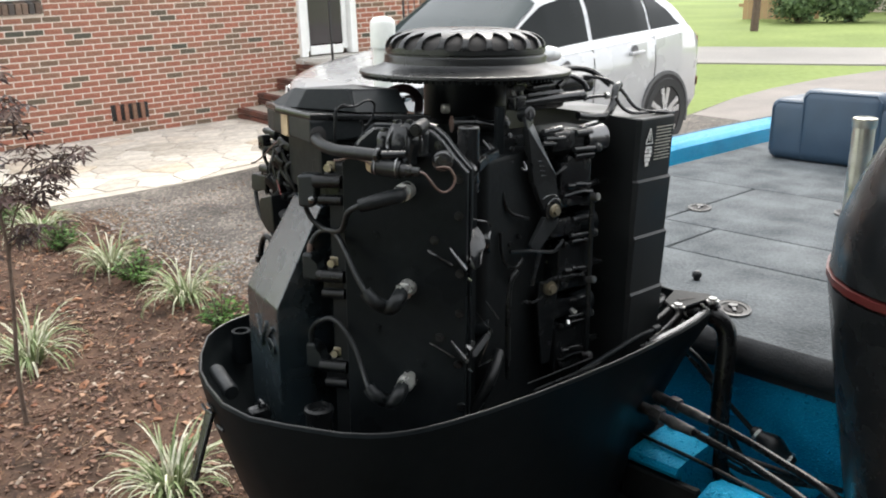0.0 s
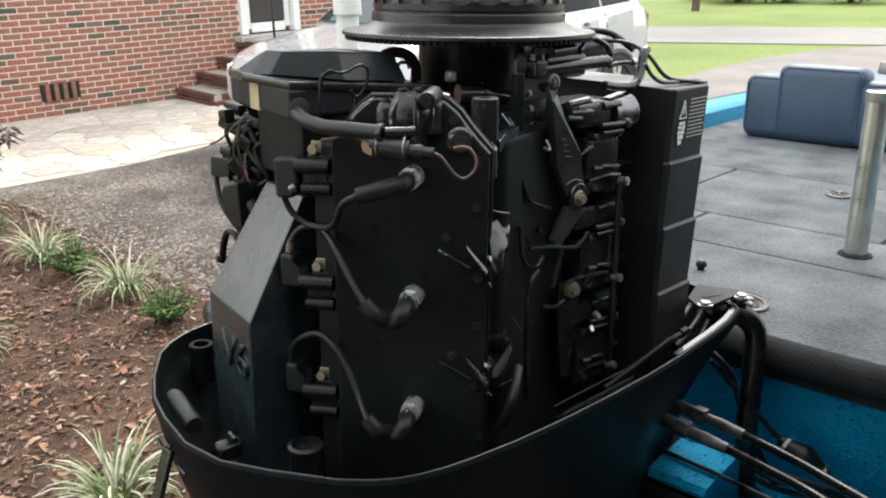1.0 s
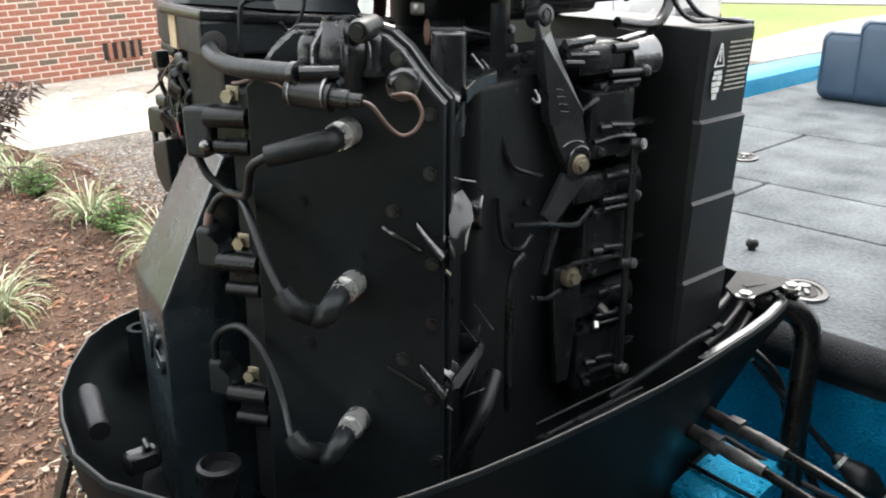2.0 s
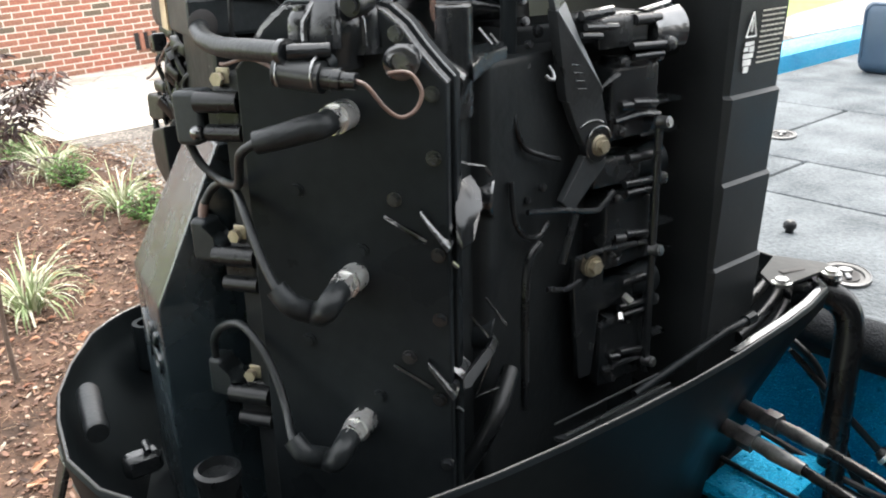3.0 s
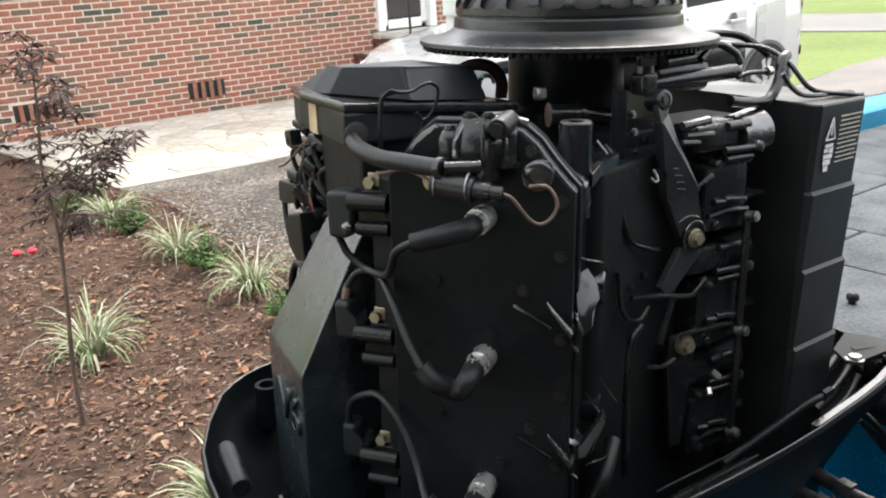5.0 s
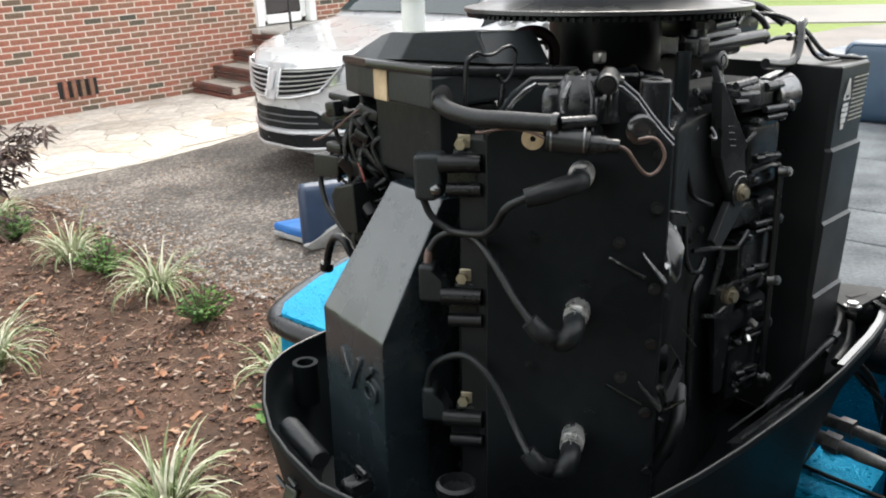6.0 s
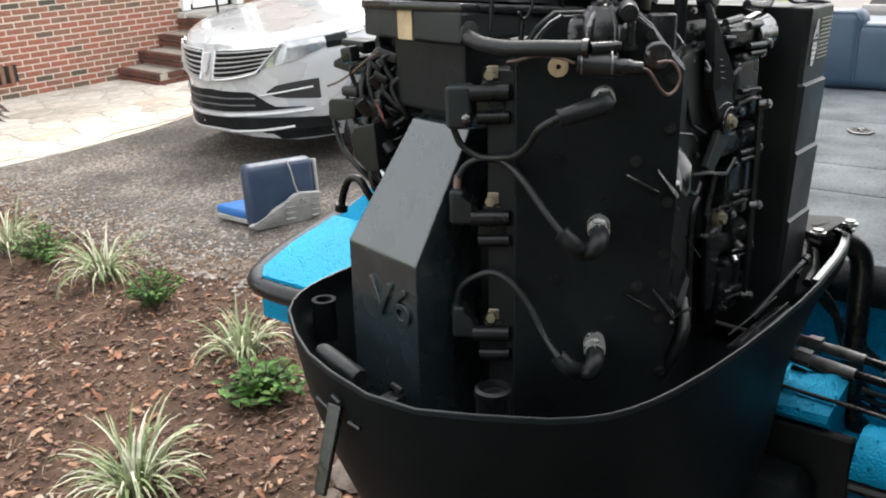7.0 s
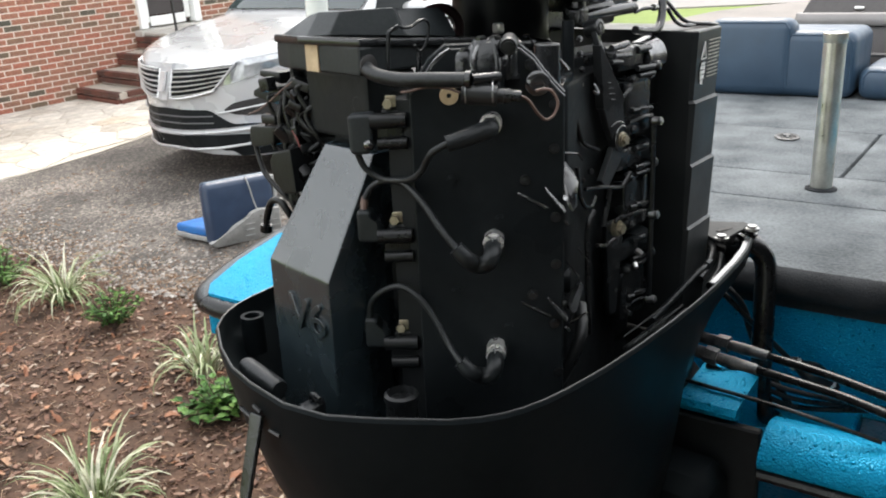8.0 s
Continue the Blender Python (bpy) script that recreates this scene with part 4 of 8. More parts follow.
# hull sides: half outline as (fore-aft, half beam, top height), swept down to the chine
SIDE = [(0.18, 0.755, 0.998), (0.21, 0.79, 1.003), (0.32, 0.82, 1.018), (0.55, 0.85, 1.042), (0.9, 0.88, 1.085), (1.4, 0.905, 1.125), (2.0, 0.92, 1.15), (2.8, 0.92, 1.155), (3.6, 0.85, 1.16), (4.3, 0.64, 1.18), (4.8, 0.30, 1.20), (4.95, 0.02, 1.20)]


def hull_half(sign):
    bm = bmesh.new()
    pts = curve([(a, b, c) for a, b, c in SIDE], 4)
    rows = []
    for p in pts:
        x, w, z = p
        iw = max(0.0, w - 0.255)
        zi = max(z, DECK_Z + 0.05) if 0.47 < x < 4 else z
        rows.append([(x, sign * iw, DECK_Z - 0.10), (x, sign * (iw + 0.03), zi - 0.012), (x, sign * (iw + 0.05), zi), (x, sign * (w - 0.02), z), (x, sign * w, z - 0.012), (x, sign * w, z - 0.05),
                     (x, sign * (w - 0.012), z - 0.06), (max(x, 0.42), sign * (w - 0.05 - 0.14 * max(0, 0.5 - x)), z - (0.25 if x > 0.5 else 0.09)), (max(x, 0.5), sign * w * 0.74, z - 0.45), (max(x, 0.5), sign * w * 0.4, z - 0.52), (max(x, 0.5), 0, z - 0.56)])
    loft(bm, rows, closed=False)
    return bm


for sign, nm in ((1, "port_hull"), (-1, "starboard_hull")):
    bp(nm, hull_half(sign), M_TEAL, label="teal metal-flake hull side", smooth=40)
    bm = bmesh.new()
    pts = curve([(a, sign * (b + 0.006), c - 0.020) for a, b, c in SIDE], 4)
    pts = [Vector((0.172, sign * 0.46, 0.978)), Vector((0.169, sign * 0.60, 0.979)), Vector((0.169, sign * 0.71, 0.979))] + pts
    sweep(bm, pts, 0.019, 10)
    bp("rub_rail", bm, M_RUBBER, label="black rubber rub rail", smooth=60)
    bm = bmesh.new()
    pts = [Vector((p.x, p.y - sign * 0.012, p.z + 0.022)) for p in curve([(a, sign * (b + 0.006), c - 0.035) for a, b, c in SIDE], 4)]
    sweep(bm, pts[:34], 0.015, 8)
    bp("rail_insert", bm, M_CARPET, label="worn grey rail insert", smooth=60)

# stern quarter caps and transom
for sign in (1, -1):
    bm = bmesh.new()
    top = [(0.178, 0.755), (0.178, 0.46), (0.46, 0.46), (0.46, 0.83), (0.32, 0.815), (0.21, 0.785)]
    loft(bm, [[(x, sign * y, 0.90 + 0.1 * x) for x, y in top], [(x, sign * y, 0.972 + 0.12 * x) for x, y in top], [(x * 0.985 + 0.004, sign * (y * 0.985 + 0.006), 0.980 + 0.12 * x) for x, y in top]])
    bp("quarter_cap", bm, M_TEAL, label="teal stern corner", smooth=30)
bm = bmesh.new()
prof = [(0.218, 0.928), (0.207, 0.932), (0.204, 0.942), (0.210, 0.957), (0.227, 0.971), (0.26, 0.978), (0.295, 0.968), (0.31, 0.94), (0.31, 0.928)]
loft(bm, [[(x, y, z) for x, z in prof] for y in (-0.455, -0.282)])
bp("transom_cap", bm, M_TEAL, label="rounded teal transom top", smooth=40)
bm = bmesh.new()
sweep(bm, [(0.217, -0.282, 0.919), (0.217, -0.455, 0.919)], 0.010, 10)
bp("transom_strip", bm, M_RUBBER, label="black rubber transom strip")
# black plate added over the teal, for the deep shade below the cap
bm = bmesh.new()
box(bm, (0.231, 0.0, 0.731), (0.016, 0.56, 0.49), 0.003)
bp("transom_plate", bm, M_DEEP, label="black plate standing in for deep shade on the transom")
bm = bmesh.new()
prof = [(0.224, 0.984), (0.222, 0.990), (0.227, 0.9985), (0.250, 1.001), (0.345, 1.004), (0.360, 0.99), (0.360, 0.60), (0.240, 0.60), (0.240, 0.984)]
loft(bm, [[(x, y, z) for x, z in prof] for y in (-0.246, -0.165)])
bp("transom", bm, M_TEAL, label="teal transom inside the well", smooth=40)
bm = bmesh.new()
box(bm, (0.28, 0.06, 0.80), (0.16, 0.44, 0.42), 0.02)
bp("transom_bracket", bm, M_DEEP, label="black transom bracket")
bm = bmesh.new()
sweep(bm, curve([(0.268, -0.150, 1.006), (0.262, -0.200, 1.006), (0.256, -0.262, 1.006), (0.25, -0.34, 1.002), (0.26, -0.42, 0.985)], 5), 0.0030, 8)
bp("ledge_cable", bm, M_RUBBER)
bm = bmesh.new()
box(bm, (0.40, 0, 0.90), (0.15, 0.74, 0.04), 0.004)
bp("well_floor", bm, M_TEAL)
bm = bmesh.new()
box(bm, (0.475, 0, 1.0), (0.02, 0.95, 0.19), 0.004)
bp("well_wall", bm, M_TEAL, label="teal flake bulkhead under the deck edge")

# carpeted deck panels with open seams
INNER = lambda x: np.interp(x, [0.45, 0.9, 1.4, 2.0, 2.8], [0.56, 0.62, 0.655, 0.675, 0.675])


def panel(x0, x1, y0, y1, mat=M_CARPET):
    """A carpet-wrapped lid; y None means out to the gunwale."""
    g_ = 0.0026
    poly = [(x0 + g_, -INNER(x0) if y0 is None else y0 + g_), (x1 - g_, -INNER(x1) if y0 is None else y0 + g_), (x1 - g_, INNER(x1) if y1 is None else y1 - g_), (x0 + g_, INNER(x0) if y1 is None else y1 - g_)]
    bm = bmesh.new()
    prism(bm, poly, DECK_Z - 0.045, DECK_Z, 0.007)
    return bp("deck_panel", bm, mat, label="grey carpeted deck lid", smooth=40)


for a in ((0.455, 0.845, None, None), (0.845, 1.065, None, -0.60), (0.845, 1.065, -0.60, 0.155), (0.845, 1.065, 0.155, None), (1.065, 1.56, None, -0.205), (1.065, 1.56, -0.205, 0.30), (1.065, 1.56, 0.30, None), (1.56, 2.9, None, None)):
    panel(*a)
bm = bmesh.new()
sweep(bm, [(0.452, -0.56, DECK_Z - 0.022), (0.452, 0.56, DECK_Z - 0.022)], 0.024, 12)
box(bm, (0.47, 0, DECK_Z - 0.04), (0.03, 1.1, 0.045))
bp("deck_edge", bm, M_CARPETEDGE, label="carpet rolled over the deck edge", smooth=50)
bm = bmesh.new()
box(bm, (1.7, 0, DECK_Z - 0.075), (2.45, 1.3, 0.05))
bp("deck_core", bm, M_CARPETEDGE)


def flush_latch(x, y, ang, r=0.033):
    t = empty("deck_latch", BOAT @ pose(x * K, y * K, DECK_Z * K, 0, 0, ang), "oval stainless flush deck latch set in the carpet", "latch", "deck latches")
    bm = bmesh.new()
    vs = lathe(bm, [(0.0, 0.0005), (r, 0.0005), (r, 0.004), (r * 0.86, 0.005), (r * 0.74, 0.004), (r * 0.70, 0.0012), (0, 0.001)], (0, 0, 0), 32)
    bmesh.ops.scale(bm, vec=(1.25, 0.9, 1), verts=vs)
    part("flange", bm, M_IRON, t, smooth=40, scale=K)
    bm = bmesh.new()
    vs = lathe(bm, [(r * 0.95, 0.003), (r * 0.95, 0.0052), (r * 1.01, 0.0045), (r * 1.01, 0.001)], (0, 0, 0), 32)
    bmesh.ops.scale(bm, vec=(1.25, 0.9, 1), verts=vs)
    part("bezel", bm, M_FLANGE, t, "worn steel rim", smooth=40, scale=K)
    bm = bmesh.new()
    vs = lathe(bm, [(0, 0.0016), (r * 0.62, 0.0016), (r * 0.62, 0.003), (0, 0.0032)], (0, 0, 0), 24)
    bmesh.ops.scale(bm, vec=(1.2, 0.8, 1), verts=vs)
    part("cup", bm, M_VENT, t, scale=K)
    bm = bmesh.new()
    cyl(bm, (r * 0.2, 0, 0.002), (r * 0.2, 0, 0.008), r * 0.26, seg=12)
    box(bm, (-r * 0.25, 0, 0.005), (r * 0.7, r * 0.22, 0.003), 0.001)
    part("lift_ring", bm, M_FLANGE, t, smooth=40, scale=K)
    return t


flush_latch(1.22, 0.285, 20)
flush_latch(1.425, -0.01, 20)
flush_latch(0.565, -0.145, 35)
knob = empty("rubber_bumper", BOAT @ pose(0.672 * K, -0.014 * K, DECK_Z * K), "small black rubber bumper on the grey deck", "bumper")
bm = bmesh.new()
lathe(bm, [(0, 0), (0.006, 0), (0.006, 0.004), (0.0095, 0.008), (0.0095, 0.014), (0.006, 0.018), (0, 0.0185)], seg=16)
part("cap", bm, M_RUBBER, knob, smooth=60, scale=K)

post = empty("seat_post", BOAT @ pose(0.948 * K, -0.19 * K, DECK_Z * K, 0, 0, 0), "bare aluminium seat pedestal tube standing in the deck", "seat post")
bm = bmesh.new()
lathe(bm, [(0.0205, 0), (0.0205, 0.30), (0.012, 0.301), (0.012, 0.29), (0.0, 0.29)], seg=28)
part("tube", bm, M_ALU, post, smooth=40, scale=K)
bm = bmesh.new()
lathe(bm, [(0.0212, 0.285), (0.0225, 0.288), (0.0225, 0.303), (0.018, 0.305), (0.0165, 0.300), (0.0165, 0.28)], seg=28)
part("bushing", bm, M_ALU, post, "dull metal collar", smooth=40, scale=K)
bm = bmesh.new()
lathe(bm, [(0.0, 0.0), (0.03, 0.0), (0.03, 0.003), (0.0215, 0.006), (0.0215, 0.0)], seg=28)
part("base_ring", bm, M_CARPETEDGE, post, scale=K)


def cushion(bm, c, s, bev=0.02):
    box(bm, c, s, min(bev, 0.45 * min(s)), seg=4)


bench = empty("boat_bench", BOAT @ pose(2.07 * K, 0, DECK_Z * K), "dark blue vinyl boat seat back seen from behind", "boat seat")
for y0, y1, h, nm in ((-0.045, 0.515, 0.205, "seat_back"), (0.140, 0.410, 0.242, "backrest"), (-0.62, -0.055, 0.10, "seat_cushion")):
    bm = bmesh.new()
    d = 0.10 if nm == "backrest" else 0.30
    cushion(bm, (d / 2 - (0.006 if nm == "backrest" else 0), (y0 + y1) / 2, h / 2), (d, y1 - y0, h), 0.034)
    part(nm, bm, M_VINYL, bench, smooth=50, scale=K)
    bm = bmesh.new()
    yy = [y0 + 0.015, y0 + 0.03, y1 - 0.03, y1 - 0.015]
    x_ = -0.007 if nm == "backrest" else -0.001
    sweep(bm, [(x_ + 0.006, yy[0], 0.03), (x_ + 0.006, yy[0], h - 0.03), (x_ + 0.01, yy[1], h - 0.012), (x_ + 0.01, yy[2], h - 0.012), (x_ + 0.006, yy[3], h - 0.03), (x_ + 0.006, yy[3], 0.03)], 0.004, 6)
    part("piping", bm, M_VINYL, bench, scale=K)

# helm console ahead of the bench, with a smoked windscreen
console = empty("boat_console", BOAT @ pose(2.75 * K, 0, DECK_Z * K), "grey-brown moulded boat console with a low smoked windscreen", "boat console")
bm = bmesh.new()
loft(bm, [[(x, y, z) for x, z in ((0.02, -0.05), (0.0, 0.05), (0.01, 0.17), (0.05, 0.175), (0.34, 0.12), (0.36, -0.05))] for y in (0.285, 0.27, -0.50, -0.515)])
bmesh.ops.bevel(bm, geom=list(bm.edges), offset=0.012, segments=3, affect="EDGES", profile=0.5)
part("body", bm, M_CONSOLE, console, smooth=40, scale=K)
bm = bmesh.new()
loft(bm, [[(x, y, z) for x, z in ((-0.012, 0.168), (-0.014, 0.190), (0.0, 0.214), (0.12, 0.205), (0.12, 0.165))] for y in (0.295, 0.285, -0.51, -0.52)])
bmesh.ops.bevel(bm, geom=list(bm.edges), offset=0.006, segments=2, affect="EDGES", profile=0.5)
part("top_moulding", bm, M_CONSOLETOP, console, "paler moulded top edge", smooth=40, scale=K)
bm = bmesh.new()
loft(bm, [[(0.05, 0.285, 0.206), (0.05, -0.50, 0.206), (0.058, -0.50, 0.206), (0.058, 0.285, 0.206)], [(0.11, 0.245, 0.30), (0.11, -0.46, 0.30), (0.118, -0.46, 0.30), (0.118, 0.245, 0.30)]])
part("windscreen", bm, M_SMOKE, console, "smoked plastic windscreen", scale=K)
bm = bmesh.new()
box(bm, (-0.004, -0.115, 0.065), (0.01, 0.80, 0.010), 0.003)
part("rub_strip", bm, M_CONSOLETOP, console, scale=K)
# bright highlight at the screen's foot, modelled as a small white block
bm = bmesh.new()
box(bm, (0.055, 0.083, 0.228), (0.012, 0.034, 0.010), 0.003)
part("screen_glint", bm, M_WHITE, console, "small white block standing in for a glint", scale=K)

# trailer guide post
guide = empty("trailer_guide_post", RIG @ pose(-0.135 * K, 2.0 * K, 0), "white plastic trailer guide post with a rounded cap", "guide post")
bm = bmesh.new()
cyl(bm, (0, 0, 0.35), (0, 0, 1.60), 0.0225, seg=24)
part("tube", bm, M_PVC, guide, smooth=40, scale=K)
bm = bmesh.new()
lathe(bm, [(0.0225, 1.548), (0.0285, 1.548), (0.0285, 1.598), (0.027, 1.606), (0.02, 1.613), (0.0, 1.616)], seg=24)
part("cap", bm, M_PVC, guide, smooth=50, scale=K)

# second outboard cowl beside the transom
cowl2 = empty("outboard_cowl", BOAT @ pose(0.36 * K, -0.62 * K, 0.0, 0, 0, 8), "glossy black outboard engine cowl with a red stripe", "engine cowl")
oval = lambda a, b, z, n=32: [(a * math.copysign(abs(math.cos(2 * math.pi * k / n)) ** 0.75, math.cos(2 * math.pi * k / n)), b * math.copysign(abs(math.sin(2 * math.pi * k / n)) ** 0.75, math.sin(2 * math.pi * k / n)), z) for k in range(n)]
bm = bmesh.new()
loft(bm, [oval(0.15, 0.13, 0.70), oval(0.18, 0.15, 0.95), oval(0.22, 0.18, 1.08), oval(0.245, 0.205, 1.22), oval(0.255, 0.225, 1.335)])
part("lower_shell", bm, M_SATIN, cowl2, smooth=40, scale=K)
bm = bmesh.new()
loft(bm, [oval(0.257, 0.227, 1.339), oval(0.258, 0.228, 1.348)])
part("stripe", bm, M_STRIPE, cowl2, "red stripe", smooth=40, scale=K)
bm = bmesh.new()
loft(bm, [oval(0.255, 0.225, 1.351), oval(0.252, 0.222, 1.40), oval(0.24, 0.20, 1.46), oval(0.20, 0.165, 1.54), oval(0.13, 0.11, 1.60), oval(0.05, 0.04, 1.62)])
part("top_shell", bm, M_SATIN, cowl2, smooth=50, scale=K)

# loose seat lying on the driveway
loose = empty("loose_boat_seat", pose(-0.625, 5.31, 0.0, 0, 4, 30), "blue boat seat with a pale plastic shell lying on the driveway", "boat seat")
bm = bmesh.new()
box(bm, (0.015, 0.06, 0.195), (0.46, 0.10, 0.37), 0.04, Matrix.Rotation(radians(-8), 4, "X"), seg=4)
part("backrest", bm, M_NAVY, loose, smooth=50)
bm = bmesh.new()
box(bm, (0.015, 0.098, 0.357), (0.43, 0.075, 0.05), 0.022, Matrix.Rotation(radians(-8), 4, "X"), seg=3)
part("top_band", bm, M_VINYL, loose, "lighter blue top band", smooth=50)
bm = bmesh.new()
prism(bm, [(-0.255, 0.40), (-0.215, 0.27), (-0.165, 0.10), (0.16, 0.10), (0.16, 0.42)], 0.03, 0.085, 0.018)
part("cushion", bm, M_VINYLBRIGHT, loose, "bright blue vinyl cushion", smooth=50)
bm = bmesh.new()
plate(bm, [(-0.235, 0.035), (-0.190, 0.0), (0.24, 0.0), (0.238, 0.180), (0.10, 0.195), (0.045, 0.180), (0.02, 0.145), (-0.05, 0.125), (-0.12, 0.075), (-0.19, 0.045)], axes((0, 0.012, 0.004), (1, 0, 0), (0, -1, -0.14)), 0.03, 0.006)
part("back_shell", bm, M_VINYLGREY, loose, "pale grey plastic shell", smooth=50)
for k in range(4):
    bm = bmesh.new()
    box(bm, (0.03, -0.03, 0.04 + 0.036 * k), (0.06, 0.02, 0.007), 0.002)
    part("rib", bm, M_VINYLGREY, loose)
bm = bmesh.new()
sweep(bm, curve([(0.06, 0.04, 0.385), (0.065, 0.005, 0.33), (0.08, -0.01, 0.24), (0.10, -0.03, 0.16)], 5), 0.005, 8)
part("strap", bm, M_VINYLGREY, loose, "grey strap")
for k in range(4):
    bm = bmesh.new()
    box(bm, (0.205, -0.03, 0.035 + 0.036 * k), (0.05, 0.02, 0.007), 0.002)
    part("rib", bm, M_VINYLGREY, loose)
bm = bmesh.new()
box(bm, (0.252, 0.055, 0.19), (0.020, 0.085, 0.35), 0.008, Matrix.Rotation(radians(-8), 4, "X"), seg=2)
part("side_panel", bm, M_VINYLGREY, loose, "pale grey side panel", smooth=50)
bm = bmesh.new()
prism(bm, [(-0.262, 0.395), (-0.222, 0.262), (-0.170, 0.092), (0.10, 0.092), (0.10, 0.30)], 0.004, 0.032, 0.006)
part("cushion_base", bm, M_VINYLGREY, loose, "pale plastic cushion base", smooth=50)
bm = bmesh.new()
box(bm, (0.12, -0.03, 0.14), (0.05, 0.02, 0.035), 0.005)
part("hinge", bm, M_STEEL, loose)

# ---- outboard engine ----
engine = empty("outboard_engine", ENGINE, "black V6 outboard engine with its cowl off, clamped to the transom", "outboard engine")


def ep(name, bm, material=M_CAST, parent=None, label="", smooth=40):
    ob = part(name, bm, material, engine if parent is None else parent, label, smooth, K)
    if smooth is not None:
        wn = ob.modifiers.new("flat_faces", "WEIGHTED_NORMAL")
        wn.keep_sharp = True
    return ob


RIM_Z = 1.212
HALFPAN = [(0.386, -0.05), (0.383, -0.11), (0.372, -0.155), (0.350, -0.184), (0.300, -0.1985), (0.253, -0.2075), (0.16, -0.2205), (0.094, -0.2265), (0.028, -0.2300), (-0.05, -0.2315), (-0.116, -0.2298), (-0.165, -0.2255), (-0.195, -0.2210), (-0.220, -0.2145), (-0.240, -0.2060), (-0.258, -0.1940),
           (-0.279, -0.1740), (-0.315, -0.122), (-0.339, -0.080), (-0.348, -0.03)]
PORTPAN = [(-0.341, 0.030), (-0.331, 0.074), (-0.310, 0.122)] + [(x, -y) for x, y in HALFPAN[:-3][::-1]]
PAN = HALFPAN + PORTPAN


def pan_ring(z, s, dx=0.0, grow=0.0):
    out = []
    n = len(PAN)
    for i, (x, y) in enumerate(PAN):
        x0, y0 = PAN[i - 1]
        x1, y1 = PAN[(i + 1) % n]
        tx, ty = x1 - x0, y1 - y0
        ln = math.hypot(tx, ty)
        nx, ny = ty / ln, -tx / ln
        q = min(1.0, max(0.0, (x - 0.08) / 0.2)) * min(1.0, max(0.0, (1.19 - z) / 0.11)) * 0.30
        y = y * (1 - q)
        out.append((x * s + dx - nx * grow, y * s - ny * grow, z))
    return out


bm = bmesh.new()
loft(bm, [pan_ring(0.80, 0.55, 0.09), pan_ring(0.86, 0.70, 0.06), pan_ring(0.92, 0.80, 0.04), pan_ring(0.98, 0.87, 0.026), pan_ring(1.06, 0.93, 0.014), pan_ring(1.14, 0.972, 0.004), pan_ring(1.19, 0.99), pan_ring(RIM_Z - 0.004, 1.0), pan_ring(RIM_Z, 1.0, 0, -0.002),
          pan_ring(RIM_Z, 1.0, 0, -0.004), pan_ring(RIM_Z - 0.005, 1.0, 0, -0.0055), pan_ring(RIM_Z - 0.02, 1.0, 0, -0.006), pan_ring(RIM_Z - 0.03, 1.0, 0, -0.012), pan_ring(1.13, 0.93, 0, -0.02), pan_ring(1.09, 0.90, 0, -0.02)])
pan = ep("lower_cowl", bm, M_COWL, label="glossy black lower cowl pan", smooth=32)
bm = bmesh.new()
sweep(bm, [(p[0], p[1], RIM_Z - 0.0005) for p in pan_ring(RIM_Z, 1.0, 0, -0.0028)] + [pan_ring(RIM_Z - 0.0005, 1.0, 0, -0.0028)[0]], 0.0013, 8)
ep("rim_seal", bm, M_TRIM, pan, "black rubber rim seal")
bm = bmesh.new()
outer, inner_ = (pan_ring(RIM_Z + 0.0012, 1.0, 0, g)[1:7] for g in (-0.0040, -0.0105))
loft(bm, [[a, b, (b[0], b[1], b[2] - 0.004), (a[0], a[1], a[2] - 0.004)] for a, b in zip(outer, inner_)])
ep("rim_flange", bm, M_LIP, pan, "glossy rim flange", smooth=30)
bm = bmesh.new()
loft(bm, [pan_ring(0.30, 0.22, 0.02), pan_ring(0.60, 0.30, 0.04), pan_ring(0.87, 0.46, 0.03)])
ep("midsection", bm, M_COWL)
bm = bmesh.new()
box(bm, (0.20, 0, 0.78), (0.10, 0.44, 0.30), 0.02)
bracket = ep("clamp_bracket", bm, M_COWL)
bm = bmesh.new()
box(bm, (0.25, 0.01, 0.86), (0.12, 0.24, 0.28), 0.02)
ep("swivel_bracket", bm, M_COWL, bracket)
for y in (-0.14, 0.14):
    bm = bmesh.new()
    box(bm, (0.30, y, 0.83), (0.10, 0.035, 0.26), 0.01)
    ep("clamp_arm", bm, M_COWL, bracket)

# block, crankcase and the two cylinder banks
bm = bmesh.new()
prism(bm, [(0.13, -0.10), (0.13, 0.10), (-0.06, 0.15), (-0.17, 0.05), (-0.17, -0.05), (-0.06, -0.15)], 1.08, 1.475, 0.006)
ep("engine_block", bm, M_DEEP)
HA, HB = Vector((-0.205, -0.045, 0)), Vector((-0.105, -0.188, 0))
HD = (HB - HA).normalized()
HN = Vector((HD.y, -HD.x, 0))
if HN.x > 0:
    HN = -HN


def hp(w, z, o=0.0, sign=1):
    """A point of a cylinder head: w along its face, z up, o out of it."""
    p = HA + HD * w + HN * o
    return Vector((p.x, p.y * sign, z))


# the head covers' own plane, turned a little further out than the coils
QA, QD, QN = Vector((-0.2284, -0.0627, 0)), Vector((0.667, -0.745, 0)), Vector((-0.745, -0.667, 0))


def hq(w, z, o=0.0, sign=1):
    """A point of a head cover: w along its face, z up, o out of it."""
    p = QA + QD * w + QN * o
    return Vector((p.x, p.y * sign, z))


